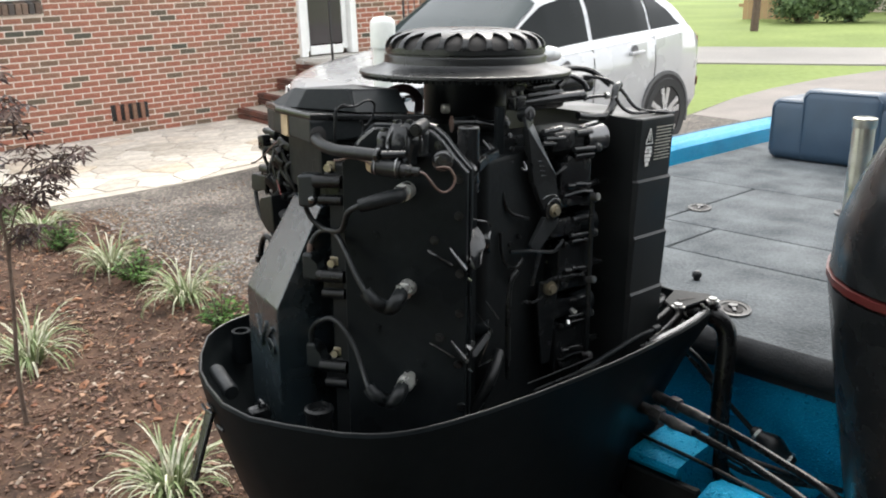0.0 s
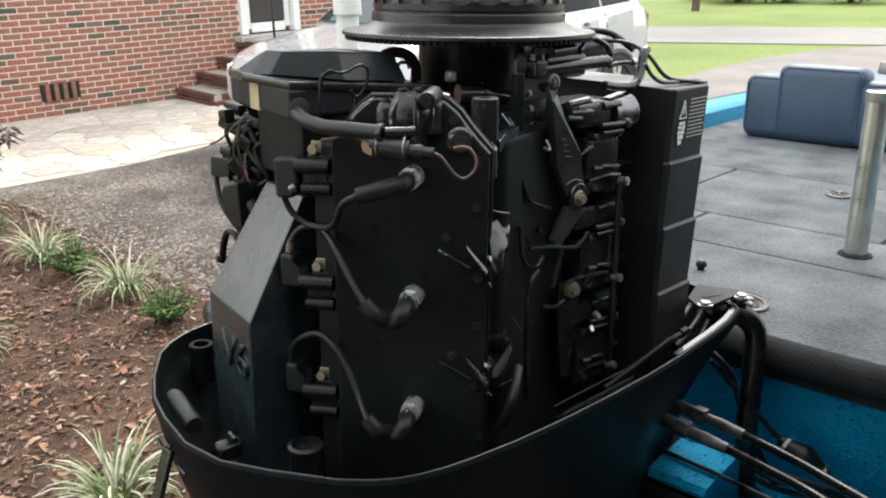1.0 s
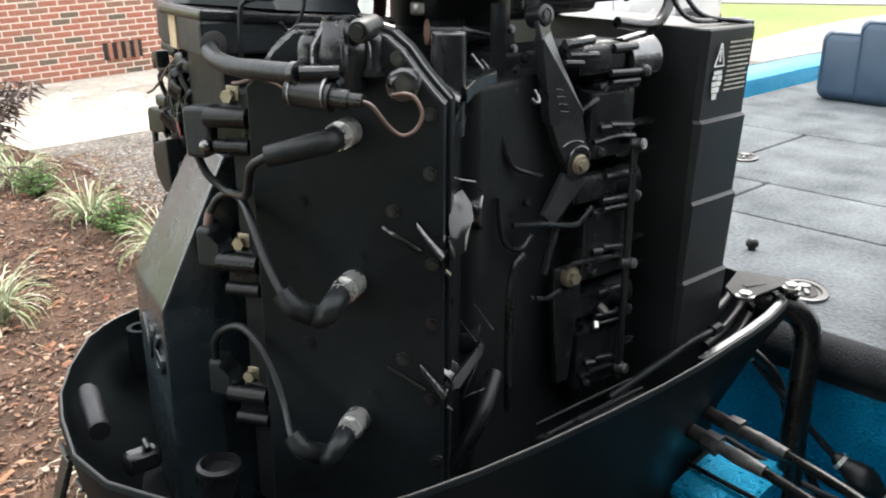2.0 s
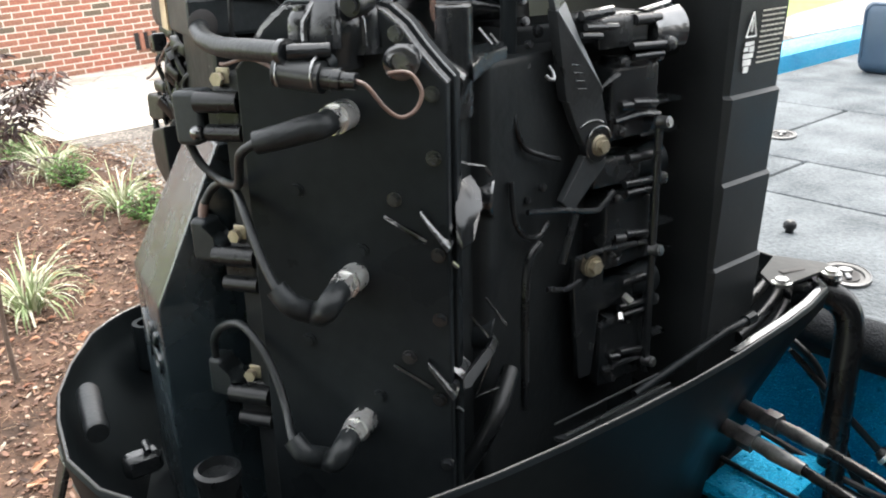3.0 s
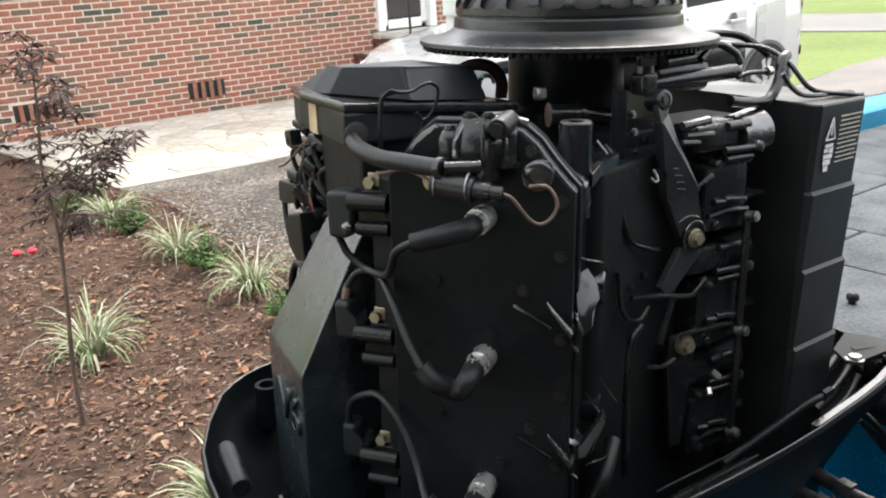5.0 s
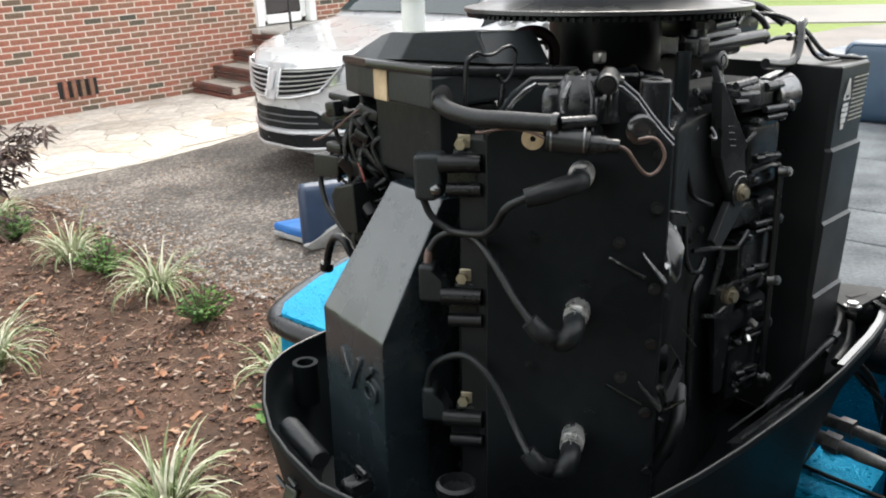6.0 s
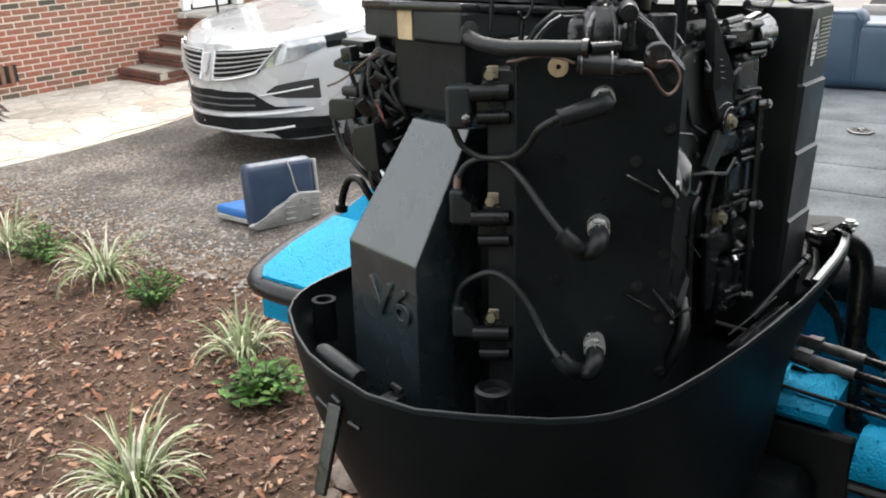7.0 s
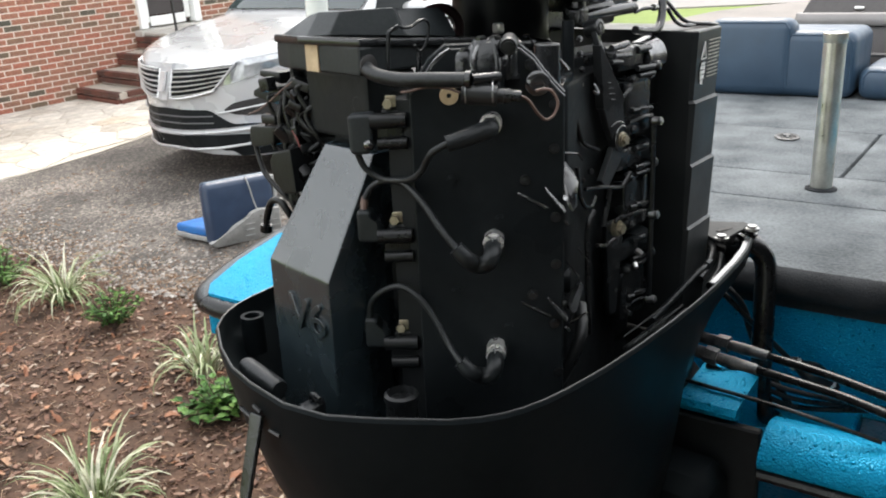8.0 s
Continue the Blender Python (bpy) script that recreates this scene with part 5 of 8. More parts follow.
HEADOUT = [(0.026, 1.14), (0.164, 1.14), (0.1652, 1.4722), (0.1575, 1.4803), (0.1475, 1.4920), (0.137, 1.5060), (0.126, 1.5152), (0.112, 1.518), (0.062, 1.518), (0.047, 1.506), (0.036, 1.490), (0.026, 1.480)]


def rounded(o0, o1, sign=1, grow=0.0, lim=0.026):
    """A slab of the head's outline between two depths, its rim softened."""
    bm = bmesh.new()
    rings = []
    for o, s in ((o0, 0.0018), (o0 + 0.0006, 0.0006), (o0 + 0.0018, 0.0), (o1 - 0.0018, 0.0), (o1 - 0.0006, 0.0006), (o1, 0.0018)):
        g = grow - s
        rings.append([hq(max(w, lim) + (g if w > 0.1 else -g if sign > 0 else 0), z + (g if z > 1.3 else 0), o, sign) for w, z in HEADOUT])
    loft(bm, rings)
    return bm


for sign, nm in ((1, "starboard_head"), (-1, "port_head")):
    lim = 0.026 if sign > 0 else 0.075
    head = ep(nm, rounded(-0.011, 0.0, sign, 0.0, lim), M_PAINT, label="black painted cylinder head cover", smooth=50)
    ep("cylinder_head", rounded(-0.0285, -0.0135, sign, 0.0028, lim), M_PAINT, head, smooth=50)
    ep("gasket_gap", rounded(-0.034, -0.004, sign, -0.004, lim), M_DEEP, head, smooth=50)
    bm = bmesh.new()
    loft(bm, [[hp(min(max(w, 0.045 if sign < 0 else -0.01), 0.140), min(z, 1.472 if w < 0.1 else 1.44), o, sign) for w, z in [(-0.01, 1.14), (0.163, 1.14), (0.164, 1.470), (0.147, 1.491), (0.117, 1.5115), (-0.01, 1.516)]] for o in (-0.09, -0.036)])
    ep("water_jacket", bm, M_DEEP, head, smooth=25)

# bright ledges that run down the head's shoulder: cover, head, then the wide exhaust cover behind
SHOULDER = [(0.106, 1.5186), (0.117, 1.5180), (0.126, 1.5152), (0.137, 1.5060), (0.1475, 1.4920), (0.1575, 1.4803), (0.1652, 1.4722)]
SLOPE = Vector((0.72, 0, 0.69))
for o0, o1, g in ((-0.0107, -0.0008, 0.0002), (-0.0282, -0.0138, 0.0029)):
    bm = bmesh.new()
    rings = []
    for k, (w, z) in enumerate(SHOULDER):
        n = Vector((0, 0, 1)) if k == 0 else SLOPE
        rings.append([hq(w + n.x * (g + h), z + n.z * (g + h), o) for o, h in ((o0, -0.003), (o0 + 0.0004, 0.0002), (o0 + 0.0016, 0.0011), (o1 - 0.0034, 0.0008), (o1 - 0.0012, 0.0013), (o1 - 0.0002, 0.0004), (o1, -0.003))])
    loft(bm, rings)
    ep("head_ledge", bm, M_LIP, smooth=35)
REAR = [(0.098, 1.5215, 1.5180), (0.1064, 1.5213, 1.5172), (0.1226, 1.5187, 1.5120), (0.1379, 1.5070, 1.4985), (0.1508, 1.4895, 1.4830), (0.1610, 1.4795, 1.4745), (0.1700, 1.4725, 1.4690)]
bm = bmesh.new()
rings = []
for w, z, z2 in REAR:
    rings.append([hq(w - 0.006, z - 0.030, -0.031), hq(w - 0.0008, z - 0.0055, -0.031), hq(w, z - 0.0022, -0.0325), hq(w, z, -0.037), hq(w, z * 0.6 + z2 * 0.4, -0.048), hq(w, z2, -0.060), hq(w - 0.002, z2 - 0.004, -0.064), hq(w - 0.006, z2 - 0.030, -0.064)])
loft(bm, rings)
ep("exhaust_shoulder", bm, M_LIP, smooth=50)
# left shoulder of the cover, beside the thermostat
bm = bmesh.new()
rings = []
for w, z in ((0.036, 1.491), (0.047, 1.5062), (0.055, 1.5135), (0.064, 1.5185)):
    rings.append([hq(w - 0.7 * h, z + 0.7 * h, o) for o, h in ((-0.011, -0.003), (-0.0104, 0.0008), (-0.002, 0.0011), (-0.0004, 0.0002), (0, -0.003))])
loft(bm, rings)
ep("head_ledge", bm, M_LIP, smooth=35)


def facet(pts, back, material=M_GLOSS, bev=0.0012, name="rib_gusset"):
    """A solid whose front is the polygon of (w, z, o) points on the head, running back by a vector."""
    a = [hq(*q) for q in pts]
    bm = bmesh.new()
    loft(bm, [[v + Vector(back) for v in a], a])
    bmesh.ops.bevel(bm, geom=list(bm.edges), offset=bev, segments=2, affect="EDGES", profile=0.5)
    return ep(name, bm, material, smooth=40)


INTO = -QN * 0.016
# two sets of cast ribs, ledges and ramps down the cover's outer edge
for dz, dw in ((0.0, 0.0), (-0.109, 0.002)):
    bm = bmesh.new()
    sweep(bm, [hq(0.1215 + dw, 1.3850 + dz, 0.0005), hq(0.1500 + dw, 1.3690 + dz, 0.0015)], [0.0014, 0.0019], 6)
    ep("head_rib", bm, M_GLOSS, smooth=20)
    facet([(0.1462 + dw, 1.3925 + dz, 0.004), (0.1478 + dw, 1.3868 + dz, 0.007), (0.1650 + dw, 1.3632 + dz, 0.007), (0.1672 + dw, 1.3668 + dz, 0.004)], INTO)
    facet([(0.1487 + dw, 1.3920 + dz, -0.013), (0.1515 + dw, 1.3885 + dz, -0.010), (0.1700 + dw, 1.3690 + dz, -0.010), (0.1715 + dw, 1.3745 + dz, -0.014), (0.1590 + dw, 1.3815 + dz, -0.018)], INTO)
    bm = bmesh.new()
    sweep(bm, [hq(0.166 + dw, 1.3555 + dz, 0.000), hq(0.1690 + dw, 1.3505 + dz, -0.004)], 0.0016, 6)
    ep("casting_ridge", bm, M_GLOSS)
bm = bmesh.new()
ramp = [[hq(0.1647, 1.3997, -0.025), hq(0.1680, 1.4030, -0.033), hq(0.1714, 1.4039, -0.040)], [hq(0.1660, 1.3945, -0.016), hq(0.1720, 1.3985, -0.024), hq(0.1790, 1.3946, -0.036)], [hq(0.1680, 1.3870, -0.006), hq(0.1750, 1.3880, -0.010), hq(0.1825, 1.3864, -0.024)], [hq(0.1694, 1.3800, -0.002), hq(0.1735, 1.3765, 0.0), hq(0.1790, 1.3790, -0.010)]]
loft(bm, ramp + [[v - Vector((0, 0, 0.012)) for v in ramp[-1]], [v + INTO * 1.5 for v in ramp[-1]], [v + INTO * 1.2 - Vector((0, 0, 0.01)) for v in ramp[0]], ramp[0]], closed=False)
ep("exhaust_elbow", bm, M_SATIN, smooth=60)
facet([(0.1722, 1.2600, 0.0), (0.1722, 1.2684, 0.0), (0.1866, 1.2830, -0.030), (0.1899, 1.2759, -0.030), (0.1780, 1.2630, 0.0)], INTO, M_SATIN, name="exhaust_elbow")
for a, b, r in (((0.1716, 1.3049), (0.1852, 1.2878), 0.0009), ((0.1831, 1.3186), (0.198, 1.2983), 0.0009), ((0.1752, 1.2379), (0.1925, 1.2482), 0.0014), ((0.1756, 1.239), (0.1867, 1.2729), 0.0012), ((0.1716, 1.4140), (0.183, 1.4128), 0.0012), ((0.183, 1.4128), (0.1875, 1.4065), 0.0013), ((0.1650, 1.4160), (0.1716, 1.4140), 0.0009)):
    bm = bmesh.new()
    sweep(bm, [hq(a[0], a[1], -0.03), hq(b[0], b[1], -0.03)], r, 6)
    ep("casting_ridge", bm, M_GLOSS)
for z in (1.3765, 1.2675):
    bm = bmesh.new()
    p = Vector((-0.0496, -0.1454, z))
    cyl(bm, p - QD * 0.02, p, 0.0150, seg=24)
    lathe(bm, [(0.0112, -0.001), (0.0122, 0.0012), (0.0138, 0.0014), (0.0150, 0.0)], p, 24, axes((0, 0, 0), (0, 0, 1), QD))
    ep("core_plug", bm, M_LIP if z > 1.3 else M_PAINT, smooth=30)
for w, z in ((0.1575, 1.3135), (0.1575, 1.3600), (0.1560, 1.4255), (0.1560, 1.4660), (0.1290, 1.3970), (0.1350, 1.2830), (0.1560, 1.2520), (0.1600, 1.1990), (0.1345, 1.5020)):
    bm = bmesh.new()
    p = hq(w, z, 0.0)
    hexbolt(bm, p, QN, 0.0036, 0.0044)
    ep("head_bolt", bm, M_CAST)
for w, z in ((0.062, 1.40), (0.062, 1.29), (0.105, 1.36), (0.112, 1.25)):
    bm = bmesh.new()
    hexbolt(bm, hq(w, z, 0.0), QN, 0.0034, 0.003)
    ep("head_bolt", bm, M_PAINT)
bm = bmesh.new()
sweep(bm, curve([hq(0.158, 1.165, -0.03), hq(0.1643, 1.1725, -0.03), hq(0.1803, 1.200, -0.034), hq(0.190, 1.222, -0.045), hq(0.194, 1.238, -0.075)], 6), 0.0070, 12)
ep("drain_hose", bm, M_RUBBER)
bm = bmesh.new()
p = hq(0.0617, 1.4775, 0.0)
lathe(bm, [(0.0022, 0.0), (0.0022, 0.0016), (0.0082, 0.0016), (0.0086, 0.0)], p, 24, axes((0, 0, 0), (0, 0, 1), QN))
ep("fibre_washer", bm, M_TAPE, label="tan fibre washer")
# bank side behind the head
bm = bmesh.new()
prism(bm, [(-0.084, -0.150), (-0.066, -0.142), (-0.046, -0.118), (0.0, -0.090), (0.0, -0.05), (-0.10, -0.08)], 1.10, 1.462, 0.004)
bank = ep("bank_side", bm, M_DEEP)
for x, y, z, sx, sy, sz in ((-0.030, -0.112, 1.430, 0.016, 0.014, 0.036), (-0.010, -0.106, 1.395, 0.020, 0.016, 0.014), (-0.036, -0.116, 1.345, 0.014, 0.016, 0.030), (-0.012, -0.108, 1.310, 0.018, 0.016, 0.022), (-0.030, -0.114, 1.262, 0.018, 0.014, 0.014), (-0.010, -0.108, 1.225, 0.016, 0.018, 0.030), (-0.040, -0.120, 1.190, 0.014, 0.012, 0.020)):
    bm = bmesh.new()
    box(bm, (x, y, z), (sx, sy, sz), 0.003, Matrix.Rotation(radians(-30), 4, "Z"), seg=2)
    ep("casting_boss", bm, M_CAST, bank, smooth=40)
    bm = bmesh.new()
    hexbolt(bm, (x - 0.002, y - sy * 0.62, z + sz * 0.2), (-0.4, -1, 0.1), 0.0030, 0.003)
    ep("small_bolt", bm, M_GLOSS, bank)
bm = bmesh.new()
sweep(bm, curve([(-0.022, -0.132, 1.452), (-0.026, -0.140, 1.430), (-0.018, -0.142, 1.408), (0.002, -0.142, 1.398), (0.020, -0.138, 1.392)], 6), 0.0020, 8)
ep("vent_line", bm, M_RUBBER, bank)
bm = bmesh.new()
a = [(-0.0755, -0.1560, 1.4745), (-0.0609, -0.1500, 1.4816), (-0.0319, -0.1394, 1.4820), (-0.0300, -0.1290, 1.4860), (-0.0700, -0.1350, 1.4850)]
a = [Vector(q) for q in a]
loft(bm, [[p - Vector((0, 0, 0.012)) for p in a], a])
bmesh.ops.bevel(bm, geom=list(bm.edges), offset=0.0015, segments=2, affect="EDGES", profile=0.5)
ep("bank_flange", bm, M_CAST, bank, smooth=40)
for p0, p1 in (((-0.060, -0.142, 1.497), (-0.052, -0.146, 1.486)), ((-0.047, -0.138, 1.492), (-0.043, -0.142, 1.485))):
    bm = bmesh.new()
    sweep(bm, [p0, p1], 0.0014, 6)
    ep("casting_ridge", bm, M_GLOSS)

# upright breather tube
bm = bmesh.new()
lathe(bm, [(0.0, 1.44), (0.0128, 1.44), (0.0128, 1.5120), (0.0120, 1.5132), (0.0060, 1.5132), (0.0055, 1.5085), (0, 1.5085)], (-0.0790, -0.1400, 0), 28)
tube = ep("breather_tube", bm, M_CAST)
bm = bmesh.new()
lathe(bm, [(0.0062, 1.5128), (0.0062, 1.5137), (0.0116, 1.5137), (0.0121, 1.5128)], (-0.0790, -0.1400, 0), 28)
ep("tube_lip", bm, M_FLANGE, tube, "bare metal lip")

# flywheel cover
FC = (0.0289, -0.0015, 0)
bm = bmesh.new()
lathe(bm, [(0.120, 1.5600), (0.1335, 1.5592), (0.1368, 1.5608), (0.1366, 1.5640), (0.1355, 1.5648), (0.128, 1.5658), (0.117, 1.5682), (0.1085, 1.5715), (0.1048, 1.5748), (0.1045, 1.5825), (0.1035, 1.5840), (0.1017, 1.5845), (0.1017, 1.5860), (0.1030, 1.5870), (0.1030, 1.592)], FC, 96)
cover = ep("flywheel_cover", bm, M_COVER, label="round black slotted flywheel cover", smooth=32)
bm = bmesh.new()
lathe(bm, [(0.0764, 1.6125), (0.063, 1.6150), (0.048, 1.6162), (0.0, 1.617)], FC, 96)
ep("cover_top", bm, M_COVER, cover)
NS = 22
bm = bmesh.new()
PR = [(0.108, 1.5845), (0.108, 1.586), (0.1078, 1.589), (0.1062, 1.594), (0.103, 1.599), (0.098, 1.603), (0.092, 1.606), (0.086, 1.6083), (0.080, 1.6095)]
WID = [1.0, 0.46, 0.30, 0.24, 0.24, 0.30, 0.46, 0.75, 1.0]
rows = []
for i, ((r, z), wd) in enumerate(zip(PR, WID)):
    r, z = r * 0.954, 1.592 + (z - 1.5845) * 0.82
    t = i / (len(PR) - 1)
    half = math.pi / NS * wd
    rows.append([(r * math.cos(s_ * half + 0.45 * t * math.pi / NS), r * math.sin(s_ * half + 0.45 * t * math.pi / NS), z) for s_ in (-1, -0.6, 0, 0.6, 1)])
inner = [[(p[0] * 0.965, p[1] * 0.965, p[2] - 0.003) for p in r] for r in rows]
V0, V1 = loft(bm, rows, closed=False), loft(bm, inner, closed=False)
for e_ in (0, -1):
    for a_, b_ in zip(range(len(rows)), range(1, len(rows))):
        bm.faces.new((V0[a_][e_], V0[b_][e_], V1[b_][e_], V1[a_][e_]))
rib = ep("cover_rib", bm, M_COVER, cover, smooth=50)
rib.matrix_basis = pose(FC[0] * K, FC[1] * K, 0)
for k in range(1, NS):
    o = rib.copy()
    scene.collection.objects.link(o)
    o.matrix_basis = pose(FC[0] * K, FC[1] * K, 0, 0, 0, 360 * k / NS)
bm = bmesh.new()
lathe(bm, [(0.099, 1.583), (0.099, 1.594), (0.093, 1.602), (0.081, 1.6075), (0, 1.609)], FC, 48)
ep("rotor", bm, M_VENT, cover, "dark rotor under the slots")
bm = bmesh.new()
lathe(bm, [(0.0, 1.44), (0.062, 1.44), (0.058, 1.50), (0.054, 1.505), (0.054, 1.557), (0.125, 1.5575), (0.125, 1.562), (0, 1.562)], FC, 64)
for k in range(120):
    a = 2 * math.pi * k / 120
    box(bm, (FC[0] + 0.1305 * math.cos(a), FC[1] + 0.1305 * math.sin(a), 1.5578), (0.007, 0.0034, 0.004), 0, Matrix.Rotation(a, 4, "Z"))
ep("flywheel", bm, M_PAINT, smooth=30)
bm = bmesh.new()
cyl(bm, (-0.040, -0.060, 1.505), (-0.015, -0.070, 1.504), 0.0105, seg=18)
cyl(bm, (-0.015, -0.070, 1.504), (-0.012, -0.071, 1.504), 0.0120, seg=18)
cyl(bm, (-0.012, -0.071, 1.504), (0.012, -0.078, 1.500), 0.0090, 0.0075, 18)
ep("stator_plug", bm, M_CAST)

# air silencer box over the aft end
bm = bmesh.new()
low = [(-0.219, -0.030), (-0.203, 0.090), (-0.196, 0.120), (-0.10, 0.125), (-0.086, -0.034)]
loft(bm, [[(x, y, 1.494) for x, y in low], [(x, y, 1.521) for x, y in low]])
bmesh.ops.bevel(bm, geom=list(bm.edges), offset=0.003, segments=2, affect="EDGES", profile=0.5)
box_ = ep("air_box", bm, M_GREYPLASTIC, label="faceted black plastic box", smooth=20)
bm = bmesh.new()
rim = [(-0.2185, -0.0300, 1.5285), (-0.2145, 0.062, 1.5285), (-0.197, 0.122, 1.527), (-0.075, 0.122, 1.520), (-0.060, -0.046, 1.5165)]
loft(bm, [[(x, y, z - 0.0085) for x, y, z in rim], rim])
bmesh.ops.bevel(bm, geom=list(bm.edges), offset=0.0025, segments=2, affect="EDGES", profile=0.5)
ep("lid_rim", bm, M_PLASTIC, box_, smooth=30)
bm = bmesh.new()
lid0 = [(-0.2020, 0.062, 1.527), (-0.2035, 0.027, 1.529), (-0.1620, -0.0345, 1.5265), (-0.1595, -0.0355, 1.526), (-0.084, -0.0330, 1.520), (-0.080, 0.116, 1.520), (-0.190, 0.116, 1.526)]
lid1 = [(-0.1880, 0.058, 1.5495), (-0.1930, 0.0210, 1.5505), (-0.1650, -0.0225, 1.5525), (-0.1530, -0.0160, 1.5500), (-0.0900, -0.0190, 1.5472), (-0.0880, 0.086, 1.5450), (-0.176, 0.086, 1.5450)]
loft(bm, [lid0, lid1])
es = [e for e in bm.edges if any(v.co.z > 1.54 for v in e.verts)]
bmesh.ops.bevel(bm, geom=es, offset=0.0016, segments=2, affect="EDGES", profile=0.5)
ep("lid", bm, M_GREYPLASTIC, box_, smooth=24)
bm = bmesh.new()
lathe(bm, [(0.0, 0.0), (0.010, 0.0), (0.0105, 0.002), (0.0085, 0.003), (0.0, 0.0035)], (0, 0, 0), 20, axes((-0.210, -0.030, 1.503), (1, 0, 0), (0, -1, 0)))
ep("grommet", bm, M_VENT, box_)
bm = bmesh.new()
box(bm, (-0.2082, 0.048, 1.508), (0.0034, 0.022, 0.028), 0, Matrix.Rotation(radians(-8), 4, "Z"))
ep("tape_patch", bm, M_TAPE, box_, "square of tan tape")

# dark electrical box under the silencer lid
bm = bmesh.new()
box(bm, (-0.160, 0.035, 1.459), (0.062, 0.110, 0.068), 0.006, Matrix.Rotation(radians(-8), 4, "Z"), seg=2)
ep("relay_box", bm, M_DEEP)
bm = bmesh.new()
box(bm, (-0.150, 0.015, 1.415), (0.060, 0.100, 0.046), 0.005, Matrix.Rotation(radians(-8), 4, "Z"), seg=2)
ep("relay_tray", bm, M_DEEP)
bm = bmesh.new()
lathe(bm, [(0.0, 0.0), (0.010, 0.0), (0.0105, 0.003), (0.0080, 0.0035), (0.0065, 0.001), (0, 0.001)], (-0.1925, 0.002, 1.462), 18, axes((0, 0, 0), (0, 0, 1), (-0.99, 0.14, 0)))
ep("relay_grommet", bm, M_RUBBER)

# aft cover with the raised V6
bm = bmesh.new()
b0 = [(-0.246, 0.104), (-0.262, -0.008), (-0.2190, -0.0140), (-0.14, -0.010), (-0.14, 0.104)]
b1 = [(-0.200, 0.052), (-0.210, -0.030), (-0.185, -0.033), (-0.14, -0.028), (-0.14, 0.052)]
R = loft(bm, [[(x, y, 1.10) for x, y in b0], [(x, y, 1.298) for x, y in b0], [(x, y, 1.42) for x, y in b1]])
es = [e for e in bm.edges if all(v.co.x < -0.18 for v in e.verts)]
bmesh.ops.bevel(bm, geom=es, offset=0.003, segments=2, affect="EDGES", profile=0.5)
aft = ep("aft_cover", bm, M_AFT, label="grey-black aft cover with raised lettering", smooth=34)
txt = bpy.data.curves.new("lettering", "FONT")
txt.body, txt.size, txt.extrude, txt.bevel_depth = "V6", 0.050 * K, 0.0025 * K, 0.0006
txt.align_x = "CENTER"
tmp = bpy.data.objects.new("lettering_curve", txt)
me = bpy.data.meshes.new_from_object(tmp)
bpy.data.objects.remove(tmp)
me.materials.append(M_AFT)
letters = new("raised_lettering", me)
letters.parent = aft
letters.matrix_basis = axes((-0.2567 * K, 0.0325 * K, 1.236 * K), (-0.141, -0.99, 0), (-0.99, 0.141, 0)) @ Matrix.Diagonal((1.22, 1.02, 1, 1))

# three coils with elbow boots, yellow-plated bolts and leads to the plugs
CZ = [1.452, 1.341, 1.229]
JOIN = (-0.216, -0.060, 1.399)
BOOT = [[(-0.0345, 1.4605), (-0.0100, 1.4620), (-0.0100, 1.4300), (-0.0160, 1.4230), (-0.0335, 1.4230)],
        [(-0.0325, 1.3690), (-0.0180, 1.3685), (-0.0165, 1.3530), (-0.0080, 1.3515), (-0.0080, 1.3360), (-0.0325, 1.3365)],
        [(-0.0325, 1.2575), (-0.0190, 1.2570), (-0.0170, 1.2415), (-0.0080, 1.2400), (-0.0080, 1.2250), (-0.0325, 1.2255)]]
LEAD = [[(-0.224, -0.136, 1.443), (-0.229, -0.122, 1.434), (-0.225, -0.106, 1.416), (-0.220, -0.088, 1.405), JOIN, (-0.2160, -0.0440, 1.399), (-0.2230, -0.0310, 1.409), (-0.2290, -0.0265, 1.427)],
        [(-0.222, -0.140, 1.349), (-0.223, -0.124, 1.364), (-0.221, -0.100, 1.386), (-0.217, -0.078, 1.397), JOIN, (-0.2150, -0.0420, 1.395), (-0.2180, -0.0310, 1.388), (-0.2225, -0.0262, 1.3775)],
        [(-0.220, -0.138, 1.236), (-0.214, -0.118, 1.248), (-0.2135, -0.1015, 1.270), (-0.2170, -0.0850, 1.288), (-0.2215, -0.0665, 1.296), (-0.2280, -0.0470, 1.288), (-0.2300, -0.0330, 1.273), (-0.2290, -0.0290, 1.254)]]
bm = bmesh.new()
prism(bm, [(-0.2100, -0.050), (-0.2020, -0.0785), (-0.180, -0.074), (-0.180, -0.046)], 1.13, 1.474, 0.002)
ep("coil_bracket", bm, M_DEEP)
